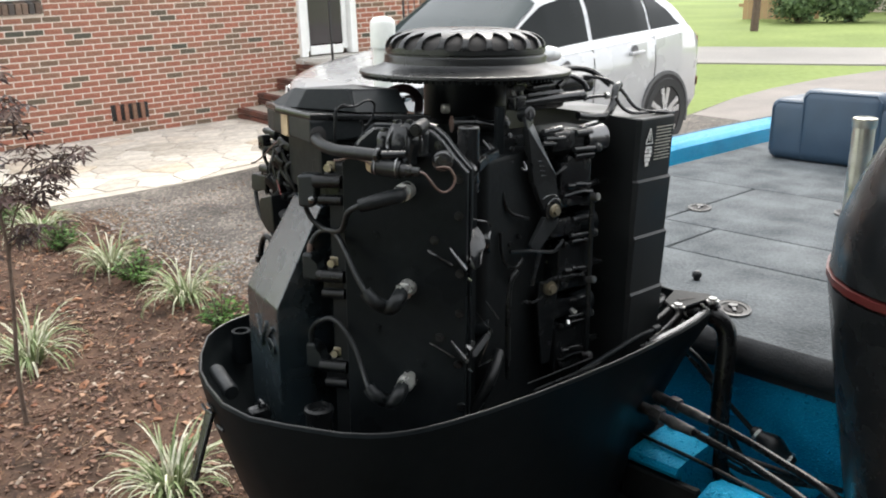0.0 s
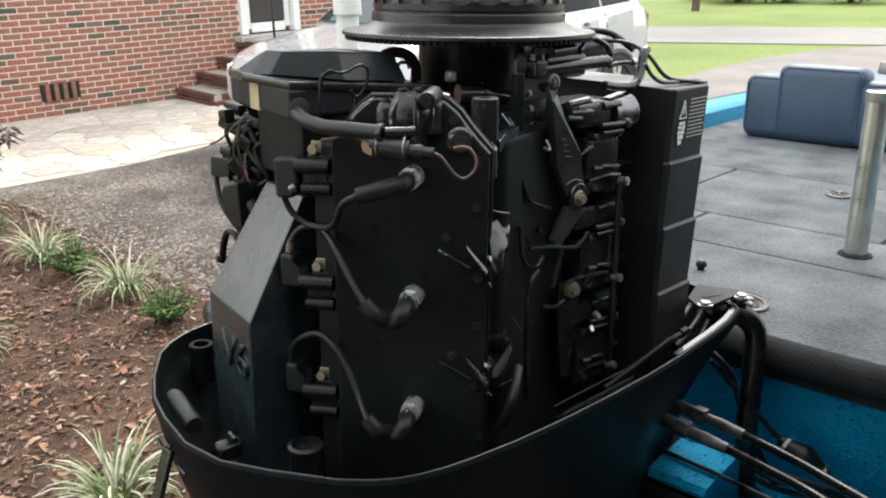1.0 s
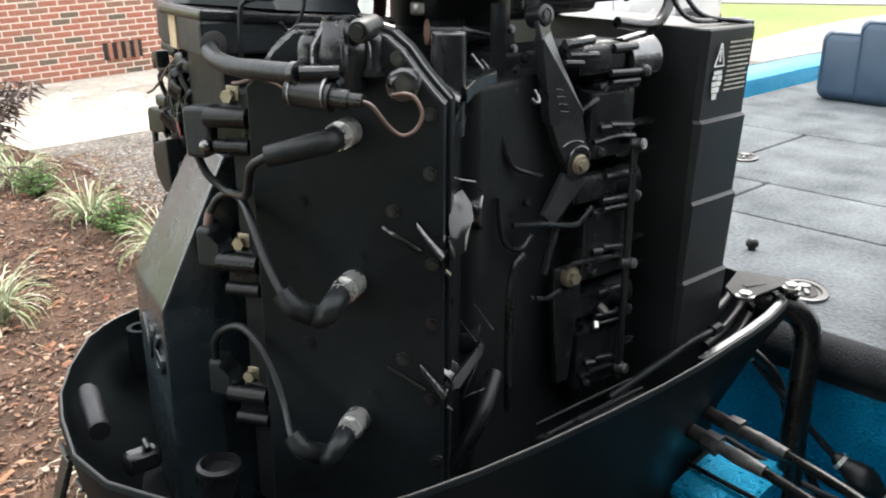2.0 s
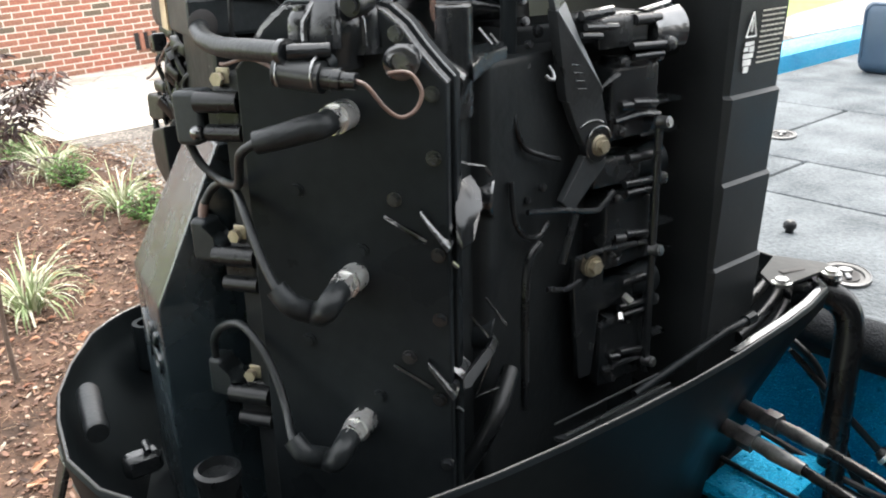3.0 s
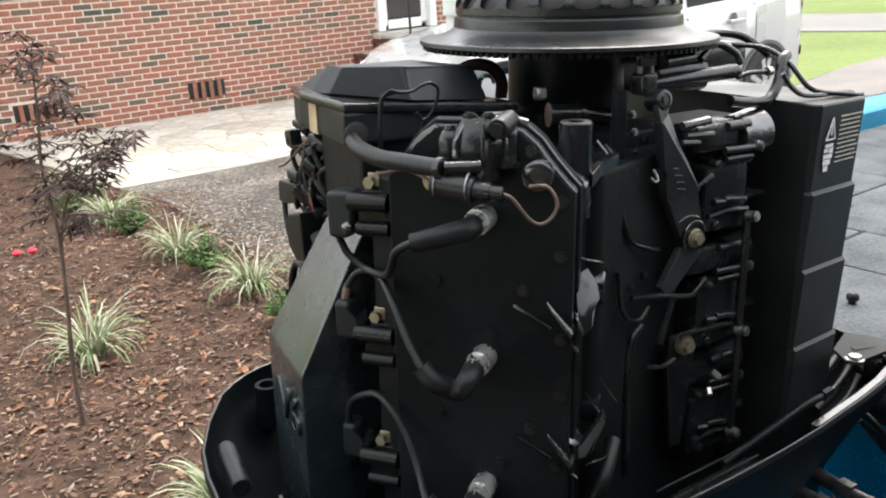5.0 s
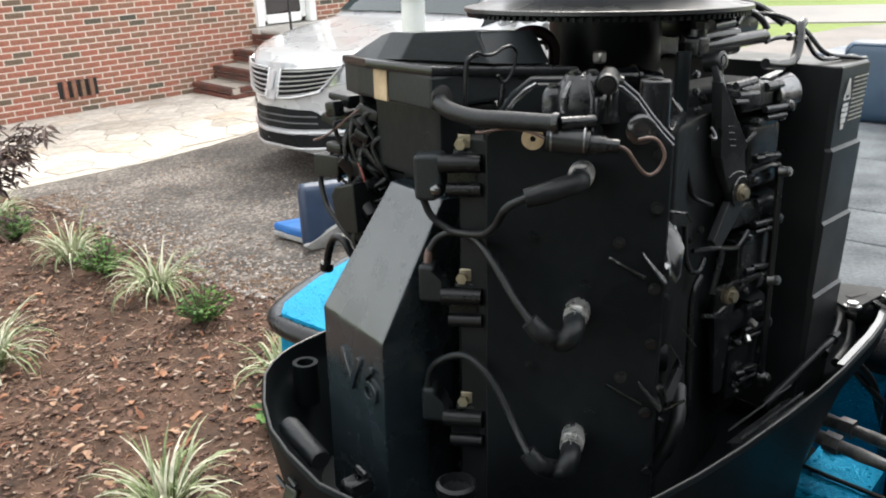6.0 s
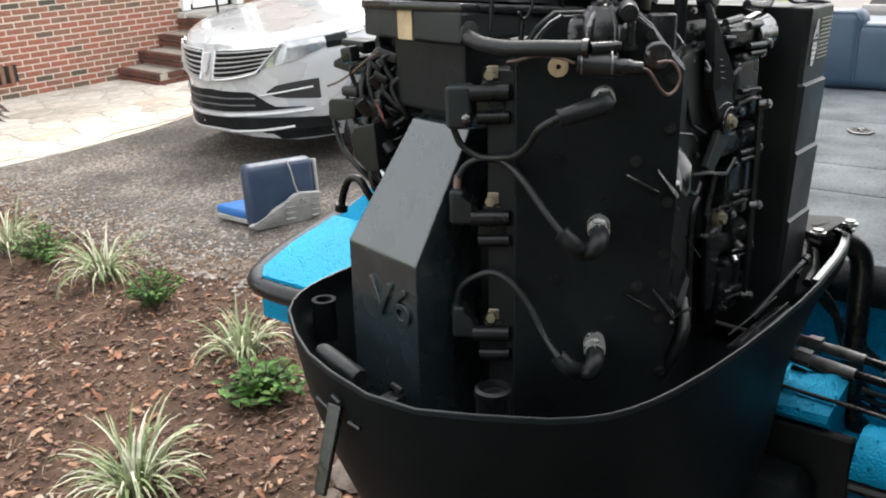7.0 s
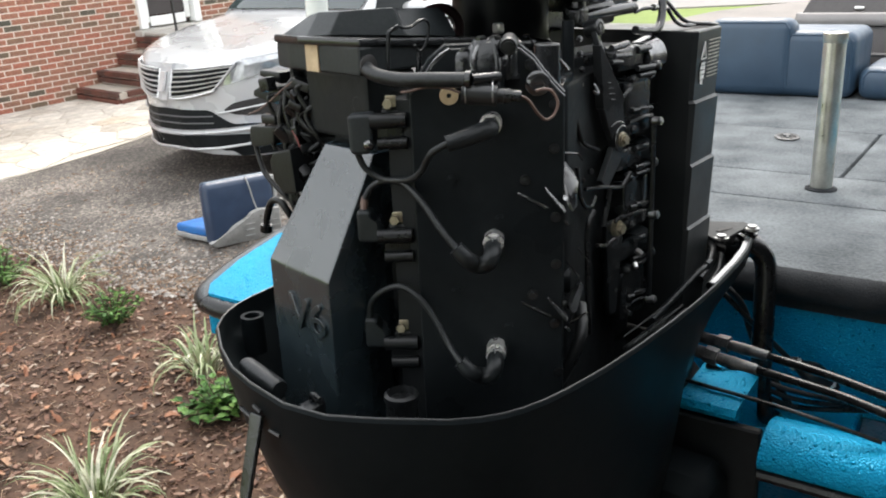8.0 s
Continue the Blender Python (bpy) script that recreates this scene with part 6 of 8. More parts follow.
for i, z in enumerate(CZ):
    coil = bmesh.new()
    box(coil, hp(0.012, z - 0.006, 0.000), (0.030, 0.024, 0.040), 0.004, Matrix.Rotation(radians(-55), 4, "Z"), seg=2)
    cyl(coil, hp(-0.012, z + 0.0025, 0.0155), hp(0.0215, z + 0.0035, 0.0155), 0.0074, seg=20)
    cyl(coil, hp(-0.006, z - 0.0185, 0.0150), hp(0.0215, z - 0.0175, 0.0150), 0.0058, seg=20)
    box(coil, hp(0.006, z - 0.008, 0.007), (0.026, 0.014, 0.026), 0.003, Matrix.Rotation(radians(-55), 4, "Z"), seg=2)
    c_ = ep("ignition_coil", coil, M_RUBBER, label="black ignition coil", smooth=45)
    bm = bmesh.new()
    ring = [hp(w, zz, 0.0160) for w, zz in BOOT[i]]
    loft(bm, [[q - HN * 0.020 for q in ring], ring])
    bmesh.ops.bevel(bm, geom=list(bm.edges), offset=0.0042, segments=3, affect="EDGES", profile=0.5)
    ep("coil_boot", bm, M_GREYPLASTIC, c_, "blocky dusty rubber boot", smooth=45)
    if i == 0:
        bm = bmesh.new()
        lathe(bm, [(0.0, 0.0), (0.0050, 0.0), (0.0058, 0.002), (0.0052, 0.005), (0.0030, 0.007), (0.0, 0.0072)], hp(-0.0150, z - 0.0190, 0.013), 14, axes((0, 0, 0), (0, 0, 1), HN))
        ep("boot_knob", bm, M_GLOSS, c_)
    if i == 1:
        bm = bmesh.new()
        sweep(bm, [(-0.2215, -0.0258, 1.3800), (-0.2235, -0.0264, 1.3740), (-0.2255, -0.0275, 1.3670)], [0.0030, 0.0038, 0.0034], 10)
        ep("lead_terminal", bm, M_BROWNWIRE, c_, "tan lead terminal")
    bm = bmesh.new()
    q = hp(0.0045, z + 0.018, 0.012)
    cyl(bm, q - HN * 0.012, q, 0.0038, seg=14)
    cyl(bm, q, q + HN * 0.004, 0.0048, seg=6)
    ep("coil_bolt", bm, M_BRASS, c_, "yellow-plated bolt")
    bm = bmesh.new()
    box(bm, q - HN * 0.002 + HD * 0.0025 + Vector((0, 0, 0.002)), (0.0100, 0.0022, 0.0105), 0.0006, Matrix.Rotation(math.atan2(HD.y, HD.x), 4, "Z"))
    ep("bolt_tab", bm, M_BRASS, c_, "plated bracket tab")
    # spark plug, cap and lead
    p = Vector((-0.170, -0.142, z))
    bm = bmesh.new()
    cyl(bm, p - HN * 0.01, p + HN * 0.006, 0.0098, seg=20)
    cyl(bm, p + HN * 0.006, p + HN * 0.016, 0.0092, seg=6)
    cyl(bm, p + HN * 0.016, p + HN * 0.020, 0.0078, 0.007, seg=20)
    plug = ep("spark_plug", bm, M_CERAMIC, label="spark plug with a bright shell", smooth=30)
    q = p + HN * 0.020
    end = Vector(LEAD[i][0])
    bm = bmesh.new()
    if i == 0:
        path = curve([q - HN * 0.006, q + HN * 0.006, q + HN * 0.012 + Vector((-0.004, 0.008, -0.002)), end.lerp(q, 0.35) + HN * 0.004, end], 6)
    else:
        path = curve([q - HN * 0.006, q + HN * 0.006 + Vector((0, 0, -0.003)), q + HN * 0.012 + Vector((-0.002, 0.004, -0.010)), q + HN * 0.010 + Vector((-0.006, 0.014, -0.013)), end.lerp(q, 0.3) + HN * 0.006 + Vector((0, 0, -0.008)), end], 6)
    n_ = len(path)
    sweep(bm, path, [0.0082 - 0.0022 * max(0, k / n_ - 0.5) for k in range(n_)], 14)
    ep("plug_cap", bm, M_DUSTY, plug, "rubber plug cap")
    bm = bmesh.new()
    sweep(bm, curve([path[-3]] + [Vector(v) for v in LEAD[i]], 8), 0.0031, 10)
    ep("plug_lead", bm, M_DUSTY, plug, "black ignition lead")

# thick hose, sensor with a wire bail, brown wire loop
bm = bmesh.new()
sweep(bm, curve([(-0.206, -0.022, 1.505), (-0.214, -0.034, 1.500), (-0.217, -0.052, 1.4955), (-0.2165, -0.080, 1.4935), (-0.2135, -0.112, 1.4950), (-0.2075, -0.1475, 1.4960)], 6), 0.0066, 14)
hose = ep("hose", bm, M_DUSTY, label="thick dusty rubber hose")
bm = bmesh.new()
cyl(bm, (-0.2075, -0.1475, 1.4960), (-0.206, -0.152, 1.4962), 0.0080, seg=18)
cyl(bm, (-0.206, -0.152, 1.4962), (-0.185, -0.165, 1.497), 0.0050, 0.0045, 14)
ep("hose_barb", bm, M_CAST, hose)
bm = bmesh.new()
cyl(bm, (-0.2085, -0.1420, 1.4850), (-0.1915, -0.1665, 1.4820), 0.0094, seg=20)
cyl(bm, (-0.1915, -0.1665, 1.4820), (-0.1845, -0.1755, 1.4810), 0.0066, seg=16)
cyl(bm, (-0.1845, -0.1755, 1.4810), (-0.1790, -0.1825, 1.4805), 0.0052, seg=16)
flt = ep("inline_filter", bm, M_PLASTIC, label="black inline filter with a wire bail")
bm = bmesh.new()
for a in ((-0.2065, -0.1450), (-0.1935, -0.1640)):
    sweep(bm, [(a[0] - 0.0100 * math.cos(t) * 0.82, a[1] - 0.0100 * math.cos(t) * 0.57, 1.4835 + 0.0104 * math.sin(t)) for t in np.linspace(-0.6, 2.0, 12)], 0.0008, 6)
sweep(bm, [(-0.2050, -0.1430, 1.4945), (-0.1915, -0.1620, 1.4925)], 0.0008, 6)
ep("bail", bm, M_FITTING, flt, "thin steel bail")
bm = bmesh.new()
sweep(bm, curve([(-0.1790, -0.1825, 1.4805), (-0.1740, -0.1865, 1.4770), (-0.1650, -0.1905, 1.4640), (-0.1560, -0.1925, 1.4580), (-0.1470, -0.1945, 1.4615), (-0.1430, -0.1955, 1.4710), (-0.1465, -0.1920, 1.4810), (-0.1520, -0.1880, 1.4835), (-0.1580, -0.1830, 1.4825)], 6), 0.0013, 8)
ep("wire_loop", bm, M_BROWNWIRE, flt, "looped brown wire")
bm = bmesh.new()
sweep(bm, curve([(-0.2085, -0.1400, 1.4850), (-0.2105, -0.128, 1.4880), (-0.2135, -0.108, 1.4890), (-0.2177, -0.0877, 1.4840), (-0.2190, -0.080, 1.4830)], 6), 0.0013, 8)
ep("wire", bm, M_BROWNWIRE, flt, "brown wire")
bm = bmesh.new()
p = hq(0.1400, 1.4865, 0.0)
lathe(bm, [(0.0106, 0.0), (0.0106, 0.006), (0.0090, 0.007), (0.0090, 0.009), (0.0112, 0.010), (0.0112, 0.0125), (0.0098, 0.0140), (0.0062, 0.0145), (0.0058, 0.0115), (0.0, 0.0115)], p, 24, axes((0, 0, 0), (0, 0, 1), QN))
ep("temperature_sender", bm, M_LIP)
# thermostat housing: a lumpy casting with three bolted ears
TC = Vector((-0.1670, -0.1370, 0))
bm = bmesh.new()
lathe(bm, [(0, 1.480), (0.0165, 1.482), (0.0178, 1.492), (0.0195, 1.503), (0.0190, 1.511), (0.0150, 1.519), (0.0118, 1.5235), (0, 1.5245)], TC, 20)
for v in bm.verts:
    q = v.co - TC
    f_ = 1 + 0.16 * noise.noise(Vector((q.x * 70, q.y * 70, v.co.z * 60)))
    v.co.x, v.co.y = TC.x + q.x * f_, TC.y + q.y * f_
thermo = ep("thermostat_housing", bm, M_CAST, label="lumpy black cast housing")
RT = Vector((0.66, -0.68, 0)).normalized()
for d, back, h, r in ((-0.0200, 0.0, 1.5165, 0.0090), (0.0190, 0.004, 1.5205, 0.0090), (-0.0055, -0.004, 1.5265, 0.0078), (0.0075, -0.002, 1.5262, 0.0072), (0.002, 0.018, 1.5190, 0.0080)):
    q = TC + RT * d + Vector((0.7, 0.7, 0)) * back + Vector((0, 0, h))
    bm = bmesh.new()
    lathe(bm, [(0, -0.030), (r * 1.15, -0.030), (r * 1.05, -0.009), (r * 0.95, -0.0045), (r * 0.72, -0.0012), (r * 0.5, 0.0), (0, 0.0)], q, 16)
    ep("ear", bm, M_CAST, thermo)
    bm = bmesh.new()
    hexbolt(bm, q, (0, 0, 1), 0.0036, 0.0028)
    ep("housing_bolt", bm, M_CAST, thermo)
for a, h in ((0.4, 1.5255), (1.9, 1.5245), (3.2, 1.523), (4.3, 1.526), (5.3, 1.5265)):
    bm = bmesh.new()
    c_, s_ = math.cos(a), math.sin(a)
    sweep(bm, [(TC.x + 0.0205 * c_, TC.y + 0.0205 * s_, 1.496), (TC.x + 0.0200 * c_, TC.y + 0.0200 * s_, 1.5105), (TC.x + 0.0105 * c_, TC.y + 0.0105 * s_, h)], [0.0030, 0.0026, 0.0020], 8)
    ep("web", bm, M_GLOSS if a in (3.2, 5.3) else M_CAST, thermo)
bm = bmesh.new()
a, b = Vector((-0.1480, -0.1480, 1.5225)), Vector((-0.1690, -0.1625, 1.5205))
sweep(bm, [a, b - (b - a) * 0.10, b], [0.0076, 0.0078, 0.0066], 20)
cyl(bm, b, b + (b - a) * 0.10, 0.0046, seg=16)
ep("outlet_stub", bm, M_RUBBER, thermo, smooth=30)
for dy, dz in ((-0.014, -0.016), (0.006, -0.010)):
    bm = bmesh.new()
    cyl(bm, (-0.180, -0.141 + dy, 1.505 + dz), (-0.196, -0.149 + dy, 1.502 + dz), 0.0050, 0.0040, 12)
    cyl(bm, (-0.186, -0.1445 + dy, 1.504 + dz), (-0.189, -0.146 + dy, 1.5035 + dz), 0.0062, seg=12)
    ep("nipple", bm, M_PAINT, thermo)
bm = bmesh.new()
sweep(bm, curve([(-0.150, -0.128, 1.512), (-0.140, -0.138, 1.520), (-0.130, -0.146, 1.518)], 5), 0.0035, 8)
ep("steam_pipe", bm, M_CAST, thermo)
bm = bmesh.new()
sweep(bm, curve([(-0.191, -0.042, 1.531), (-0.187, -0.048, 1.537), (-0.179, -0.048, 1.535), (-0.168, -0.048, 1.535), (-0.159, -0.049, 1.539), (-0.151, -0.050, 1.540), (-0.145, -0.050, 1.535), (-0.147, -0.050, 1.524), (-0.153, -0.049, 1.514), (-0.159, -0.048, 1.512), (-0.164, -0.048, 1.518)], 6), 0.0014, 8)
sweep(bm, curve([(-0.180, -0.041, 1.5345), (-0.185, -0.041, 1.534), (-0.191, -0.041, 1.530), (-0.193, -0.041, 1.512), (-0.194, -0.041, 1.485)], 5), 0.0020, 8)
sweep(bm, curve([(-0.157, -0.047, 1.511), (-0.159, -0.047, 1.498), (-0.161, -0.047, 1.478)], 4), 0.0028, 8)
ep("vent_tube", bm, M_RUBBER)

# carburettors, linkage arms and rods on the starboard side
bm = bmesh.new()
prism(bm, [(0.0, -0.100), (0.165, -0.100), (0.165, -0.05), (0.0, -0.05)], 1.12, 1.49, 0.006)
ep("intake_body", bm, M_DEEP)
for z in (1.460, 1.349, 1.238):
    bm = bmesh.new()
    box(bm, (0.098, -0.120, z - 0.033), (0.056, 0.044, 0.060), 0.005, seg=2)
    cb = ep("carburettor", bm, M_CAST, label="black cast carburettor")
    bm = bmesh.new()
    box(bm, (0.086, -0.124, z + 0.022), (0.058, 0.030, 0.026), 0.006, seg=2)
    ep("float_bowl", bm, M_CAST, cb)
    bm = bmesh.new()
    box(bm, (0.100, -0.130, z - 0.002), (0.042, 0.024, 0.010), 0.003, seg=2)
    ep("gasket_flange", bm, M_CAST, cb)
    bm = bmesh.new()
    sweep(bm, curve([(0.074, -0.143, z - 0.046), (0.10, -0.146, z - 0.043), (0.124, -0.144, z - 0.046)], 6), 0.0026, 8)
    ep("lower_ledge", bm, M_SATIN, cb)
    bm = bmesh.new()
    # lower throats smaller and in darker paint, for the shade they sit in
    r_ = 0.0225 if z > 1.4 else 0.0165
    cyl(bm, (0.116, -0.126 + (0.0225 - r_), z + 0.018), (0.150, -0.124 + (0.0225 - r_), z + 0.018), r_ - 0.004, r_, seg=28)
    ep("throat", bm, M_GLOSS if z > 1.4 else M_PAINT, cb)
    for p0, p1, r in (((0.088, -0.144, z + 0.011), (0.126, -0.146, z + 0.010), 0.0032), ((0.090, -0.145, z + 0.003), (0.121, -0.147, z + 0.003), 0.0026), ((0.081, -0.143, z - 0.035), (0.090, -0.146, z - 0.035), 0.0036), ((0.094, -0.143, z - 0.034), (0.118, -0.146, z - 0.036), 0.0032), ((0.096, -0.138, z + 0.030), (0.124, -0.138, z + 0.030), 0.0045)):
        bm = bmesh.new()
        cyl(bm, p0, p1, r, seg=10)
        ep("fuel_pipe", bm, M_SATIN, cb)
    bm = bmesh.new()
    lathe(bm, [(0.0, 0.0), (0.0062, 0.0), (0.0066, 0.006), (0.005, 0.010), (0.0, 0.0115)], (0, 0, 0), 16, axes((0.129, -0.140, z + 0.009), (1, 0, 0), (0, -1, 0.15)))
    ep("mixture_cap", bm, M_CAST, cb)
    for x, dz in ((0.080, 0.0), (0.119, 0.001), (0.083, -0.055)):
        bm = bmesh.new()
        hexbolt(bm, (x, -0.144, z + dz), (0, -1, 0), 0.0030, 0.004)
        ep("screw", bm, M_GLOSS, cb)
for z in (1.418, 1.392, 1.307, 1.281, 1.196):
    bm = bmesh.new()
    box(bm, (0.148, -0.112, z), (0.050, 0.030, 0.004), 0.0012)
    ep("intake_rib", bm, M_CAST)
bm = bmesh.new()
cyl(bm, (0.121, -0.150, 1.18), (0.121, -0.148, 1.405), 0.0036, seg=12)
rod = ep("linkage_rod", bm, M_CAST)
for z in (1.408, 1.297, 1.19):
    bm = bmesh.new()
    cyl(bm, (0.121, -0.148, z), (0.122, -0.156, z + 0.001), 0.0058, 0.0045, 12)
    hexbolt(bm, (0.122, -0.156, z + 0.001), (0.1, -1, 0.2), 0.0034, 0.003)
    ep("linkage_joint", bm, M_FITTING, rod, "dull ball joint")
bm = bmesh.new()
cyl(bm, (-0.019, -0.124, 1.15), (-0.019, -0.124, 1.53), 0.0062, seg=14)
ep("linkage_post", bm, M_PAINT)
for p, d, r in (((0.002, -0.132, 1.489), (0.3, -1, 0.3), 0.0042), ((-0.008, -0.134, 1.481), (0.3, -1, 0.3), 0.003), ((-0.011, -0.134, 1.466), (0, -1, 0.2), 0.0036), ((-0.017, -0.136, 1.512), (0, -1, 0.4), 0.003), ((-0.012, -0.134, 1.497), (0, -1, 0.4), 0.003), ((0.004, -0.138, 1.372), (0, -1, 0.2), 0.003), ((-0.012, -0.138, 1.365), (0, -1, 0.2), 0.0026)):
    bm = bmesh.new()
    hexbolt(bm, p, d, r * 0.75, 0.003)
    ep("small_nut", bm, M_SATIN)
bm = bmesh.new()
sweep(bm, curve([(0.0015, -0.142, 1.4585), (0.0035, -0.144, 1.4555), (0.0075, -0.144, 1.4555), (0.0080, -0.142, 1.4600), (0.0072, -0.139, 1.4645)], 5), 0.0014, 8)
ep("spring_clip", bm, M_FITTING)


def slab(poly, depth, bev=0.0015):
    """A solid under a polygon of points given in space."""
    bm = bmesh.new()
    a = [Vector(p) for p in poly]
    loft(bm, [[p + Vector((0, depth, 0)) for p in a], a])
    if bev:
        bmesh.ops.bevel(bm, geom=list(bm.edges), offset=bev, segments=2, affect="EDGES", profile=0.5)
    return bm


def ridged(top, tip, left, right, back):
    """A bar with a raised ridge from top to tip that splits it into two slopes."""
    bm = bmesh.new()
    a = [Vector(p) for p in (top, right[0], right[1], tip, left[0], left[1])]
    v = [bm.verts.new(p) for p in a]
    w = [bm.verts.new(p + Vector((0, back, 0))) for p in a]
    bm.faces.new((v[0], v[1], v[2], v[3]))
    bm.faces.new((v[0], v[3], v[4], v[5]))
    bm.faces.new(w[::-1])
    for k in range(6):
        bm.faces.new((v[k], w[k], w[(k + 1) % 6], v[(k + 1) % 6]))
    return bm


arm = ep("throttle_arm", ridged((0.0064, -0.1470, 1.5036), (0.0551, -0.1480, 1.4415), ((0.0470, -0.1425, 1.4240), (0.0240, -0.1410, 1.4360)), ((0.0250, -0.1350, 1.5085), (0.0408, -0.1345, 1.4814)), 0.010), M_ARMBODY, label="black throttle arm with a flat facet", smooth=20)
ep("arm_facet", slab([(0.0070, -0.1476, 1.5040), (0.0249, -0.1358, 1.5085), (0.0402, -0.1353, 1.4818), (0.0549, -0.1486, 1.4420)], 0.003, 0.0003), M_ARM, arm, "flat facet painted lighter as if lit", smooth=30)
for k in range(4):
    bm = bmesh.new()
    x, z = 0.0245 + 0.0022 * k, 1.4640 - 0.0062 * k
    sweep(bm, [(x, -0.1446, z), (x + 0.0085, -0.1456, z - 0.0012)], 0.0006, 6)
    ep("arm_rib", bm, M_SATIN, arm)
ep("arm_foot", slab([(0.024, -0.1405, 1.4375), (0.0545, -0.1465, 1.4425), (0.0610, -0.1440, 1.4260), (0.0690, -0.1430, 1.4060), (0.0600, -0.1420, 1.3950), (0.0425, -0.1420, 1.3990), (0.0350, -0.1410, 1.4150)], 0.008), M_ARMBODY, arm, smooth=40)
bm = bmesh.new()
lathe(bm, [(0.0, -0.004), (0.0088, -0.004), (0.0088, 0.009), (0.0078, 0.0115), (0.0050, 0.0120), (0.0045, 0.0090), (0.0, 0.0090)], (0, 0, 0), 24, axes((0.0145, -0.130, 1.5195), (1, 0, 0), (0, -1, 0.2)))
ep("arm_boss", bm, M_SATIN, arm)
bm = bmesh.new()
hexbolt(bm, (0.0145, -0.139, 1.5213), (0, -1, 0.2), 0.0034, 0.003)
ep("boss_nut", bm, M_SATIN, arm)
ep("arm_neck", slab([(0.0066, -0.1400, 1.5200), (0.0222, -0.1390, 1.5210), (0.0249, -0.1360, 1.5085), (0.0070, -0.1460, 1.5030)], 0.007, 0.001), M_ARMBODY, arm, smooth=30)
bm = bmesh.new()
sweep(bm, [(0.0565, -0.142, 1.4418), (0.0760, -0.143, 1.4509)], [0.0012, 0.0026], 8)
ep("arm_finger", bm, M_CAST, arm)
bm = bmesh.new()
cyl(bm, (0.0555, -0.136, 1.3980), (0.0555, -0.145, 1.3980), 0.0128, seg=24)
ep("cam_boss", bm, M_SATIN, arm)
bm = bmesh.new()
sweep(bm, [(0.0553 + 0.0132 * math.cos(t), -0.1458, 1.3985 + 0.0152 * math.sin(t)) for t in np.linspace(0.3, 3.7, 22)], 0.0010, 8)
sweep(bm, [(0.050 + 0.018 * math.cos(t), -0.143, 1.4055 + 0.013 * math.sin(t)) for t in np.linspace(0.9, 2.4, 12)], 0.0010, 8)
ep("cam_rim", bm, M_GLOSS, arm)
bm = bmesh.new()
lathe(bm, [(0.0, 0.0), (0.0084, 0.0), (0.0086, 0.001), (0.0070, 0.0022), (0.0, 0.0022)], (0, 0, 0), 20, axes((0.0562, -0.145, 1.3982), (1, 0, 0), (0, -1, 0)))
hexbolt(bm, (0.0562, -0.147, 1.3982), (0, -1, 0), 0.0052, 0.005)
ep("pivot_bolt", bm, M_BRASS, arm, "yellow-plated pivot bolt")
ep("lower_arm", slab([(0.043, -0.143, 1.391), (0.068, -0.143, 1.386), (0.0655, -0.143, 1.379), (0.0348, -0.143, 1.3500), (0.0270, -0.143, 1.3510), (0.0203, -0.143, 1.3575)], 0.008), M_ARMBODY, arm, smooth=40)
for pts, r in (([(0.032, -0.146, 1.347), (0.026, -0.146, 1.330), (0.019, -0.146, 1.308)], 0.0030), ([(-0.017, -0.145, 1.358), (0.017, -0.146, 1.353), (0.050, -0.147, 1.346), (0.060, -0.147, 1.348), (0.073, -0.147, 1.358)], 0.0024), ([(0.046, -0.145, 1.306), (0.056, -0.146, 1.309), (0.103, -0.147, 1.307)], 0.0020), ([(0.033, -0.144, 1.498), (0.064, -0.145, 1.500)], 0.0038), ([(0.036, -0.146, 1.490), (0.069, -0.146, 1.488)], 0.0026), ([(0.034, -0.144, 1.484), (0.055, -0.144, 1.482)], 0.0022),
               ([(0.00, -0.15, 1.292), (0.02, -0.15, 1.287), (0.036, -0.15, 1.290)], 0.0022)):
    bm = bmesh.new()
    sweep(bm, curve(pts, 5) if len(pts) > 2 else pts, r, 8)
    ep("link_rod", bm, M_SATIN, arm)
low_arm = ep("shift_arm", slab([(0.040, -0.139, 1.304), (0.068, -0.139, 1.304), (0.074, -0.140, 1.285), (0.064, -0.140, 1.19), (0.048, -0.140, 1.19), (0.038, -0.140, 1.28)], 0.008, 0.003), M_CAST, smooth=40)
bm = bmesh.new()
cyl(bm, (0.056, -0.138, 1.296), (0.056, -0.144, 1.296), 0.0095, seg=20)
hexbolt(bm, (0.056, -0.144, 1.296), (0, -1, 0), 0.0060, 0.006)
ep("pivot_bolt", bm, M_BRASS, low_arm, "dull yellow-plated pivot bolt")
bm = bmesh.new()
sweep(bm, [(0.09, -0.147, 1.262), (0.094, -0.153, 1.256)], 0.0038, 6)
sweep(bm, [(0.084, -0.150, 1.247), (0.081, -0.154, 1.243)], 0.003, 6)
ep("split_pin", bm, M_STEEL)
SMALL = [([(-0.034, -0.146, 1.385), (-0.032, -0.148, 1.357), (-0.023, -0.148, 1.342), (-0.008, -0.147, 1.337), (0.006, -0.143, 1.345)], 0.0024),
         ([(-0.008, -0.150, 1.333), (-0.021, -0.152, 1.322), (-0.027, -0.155, 1.29), (-0.03, -0.16, 1.2)], 0.0034)]
for pts, r in SMALL:
    bm = bmesh.new()
    sweep(bm, curve(pts, 6), r, 8)
    ep("small_hose", bm, M_RUBBER)
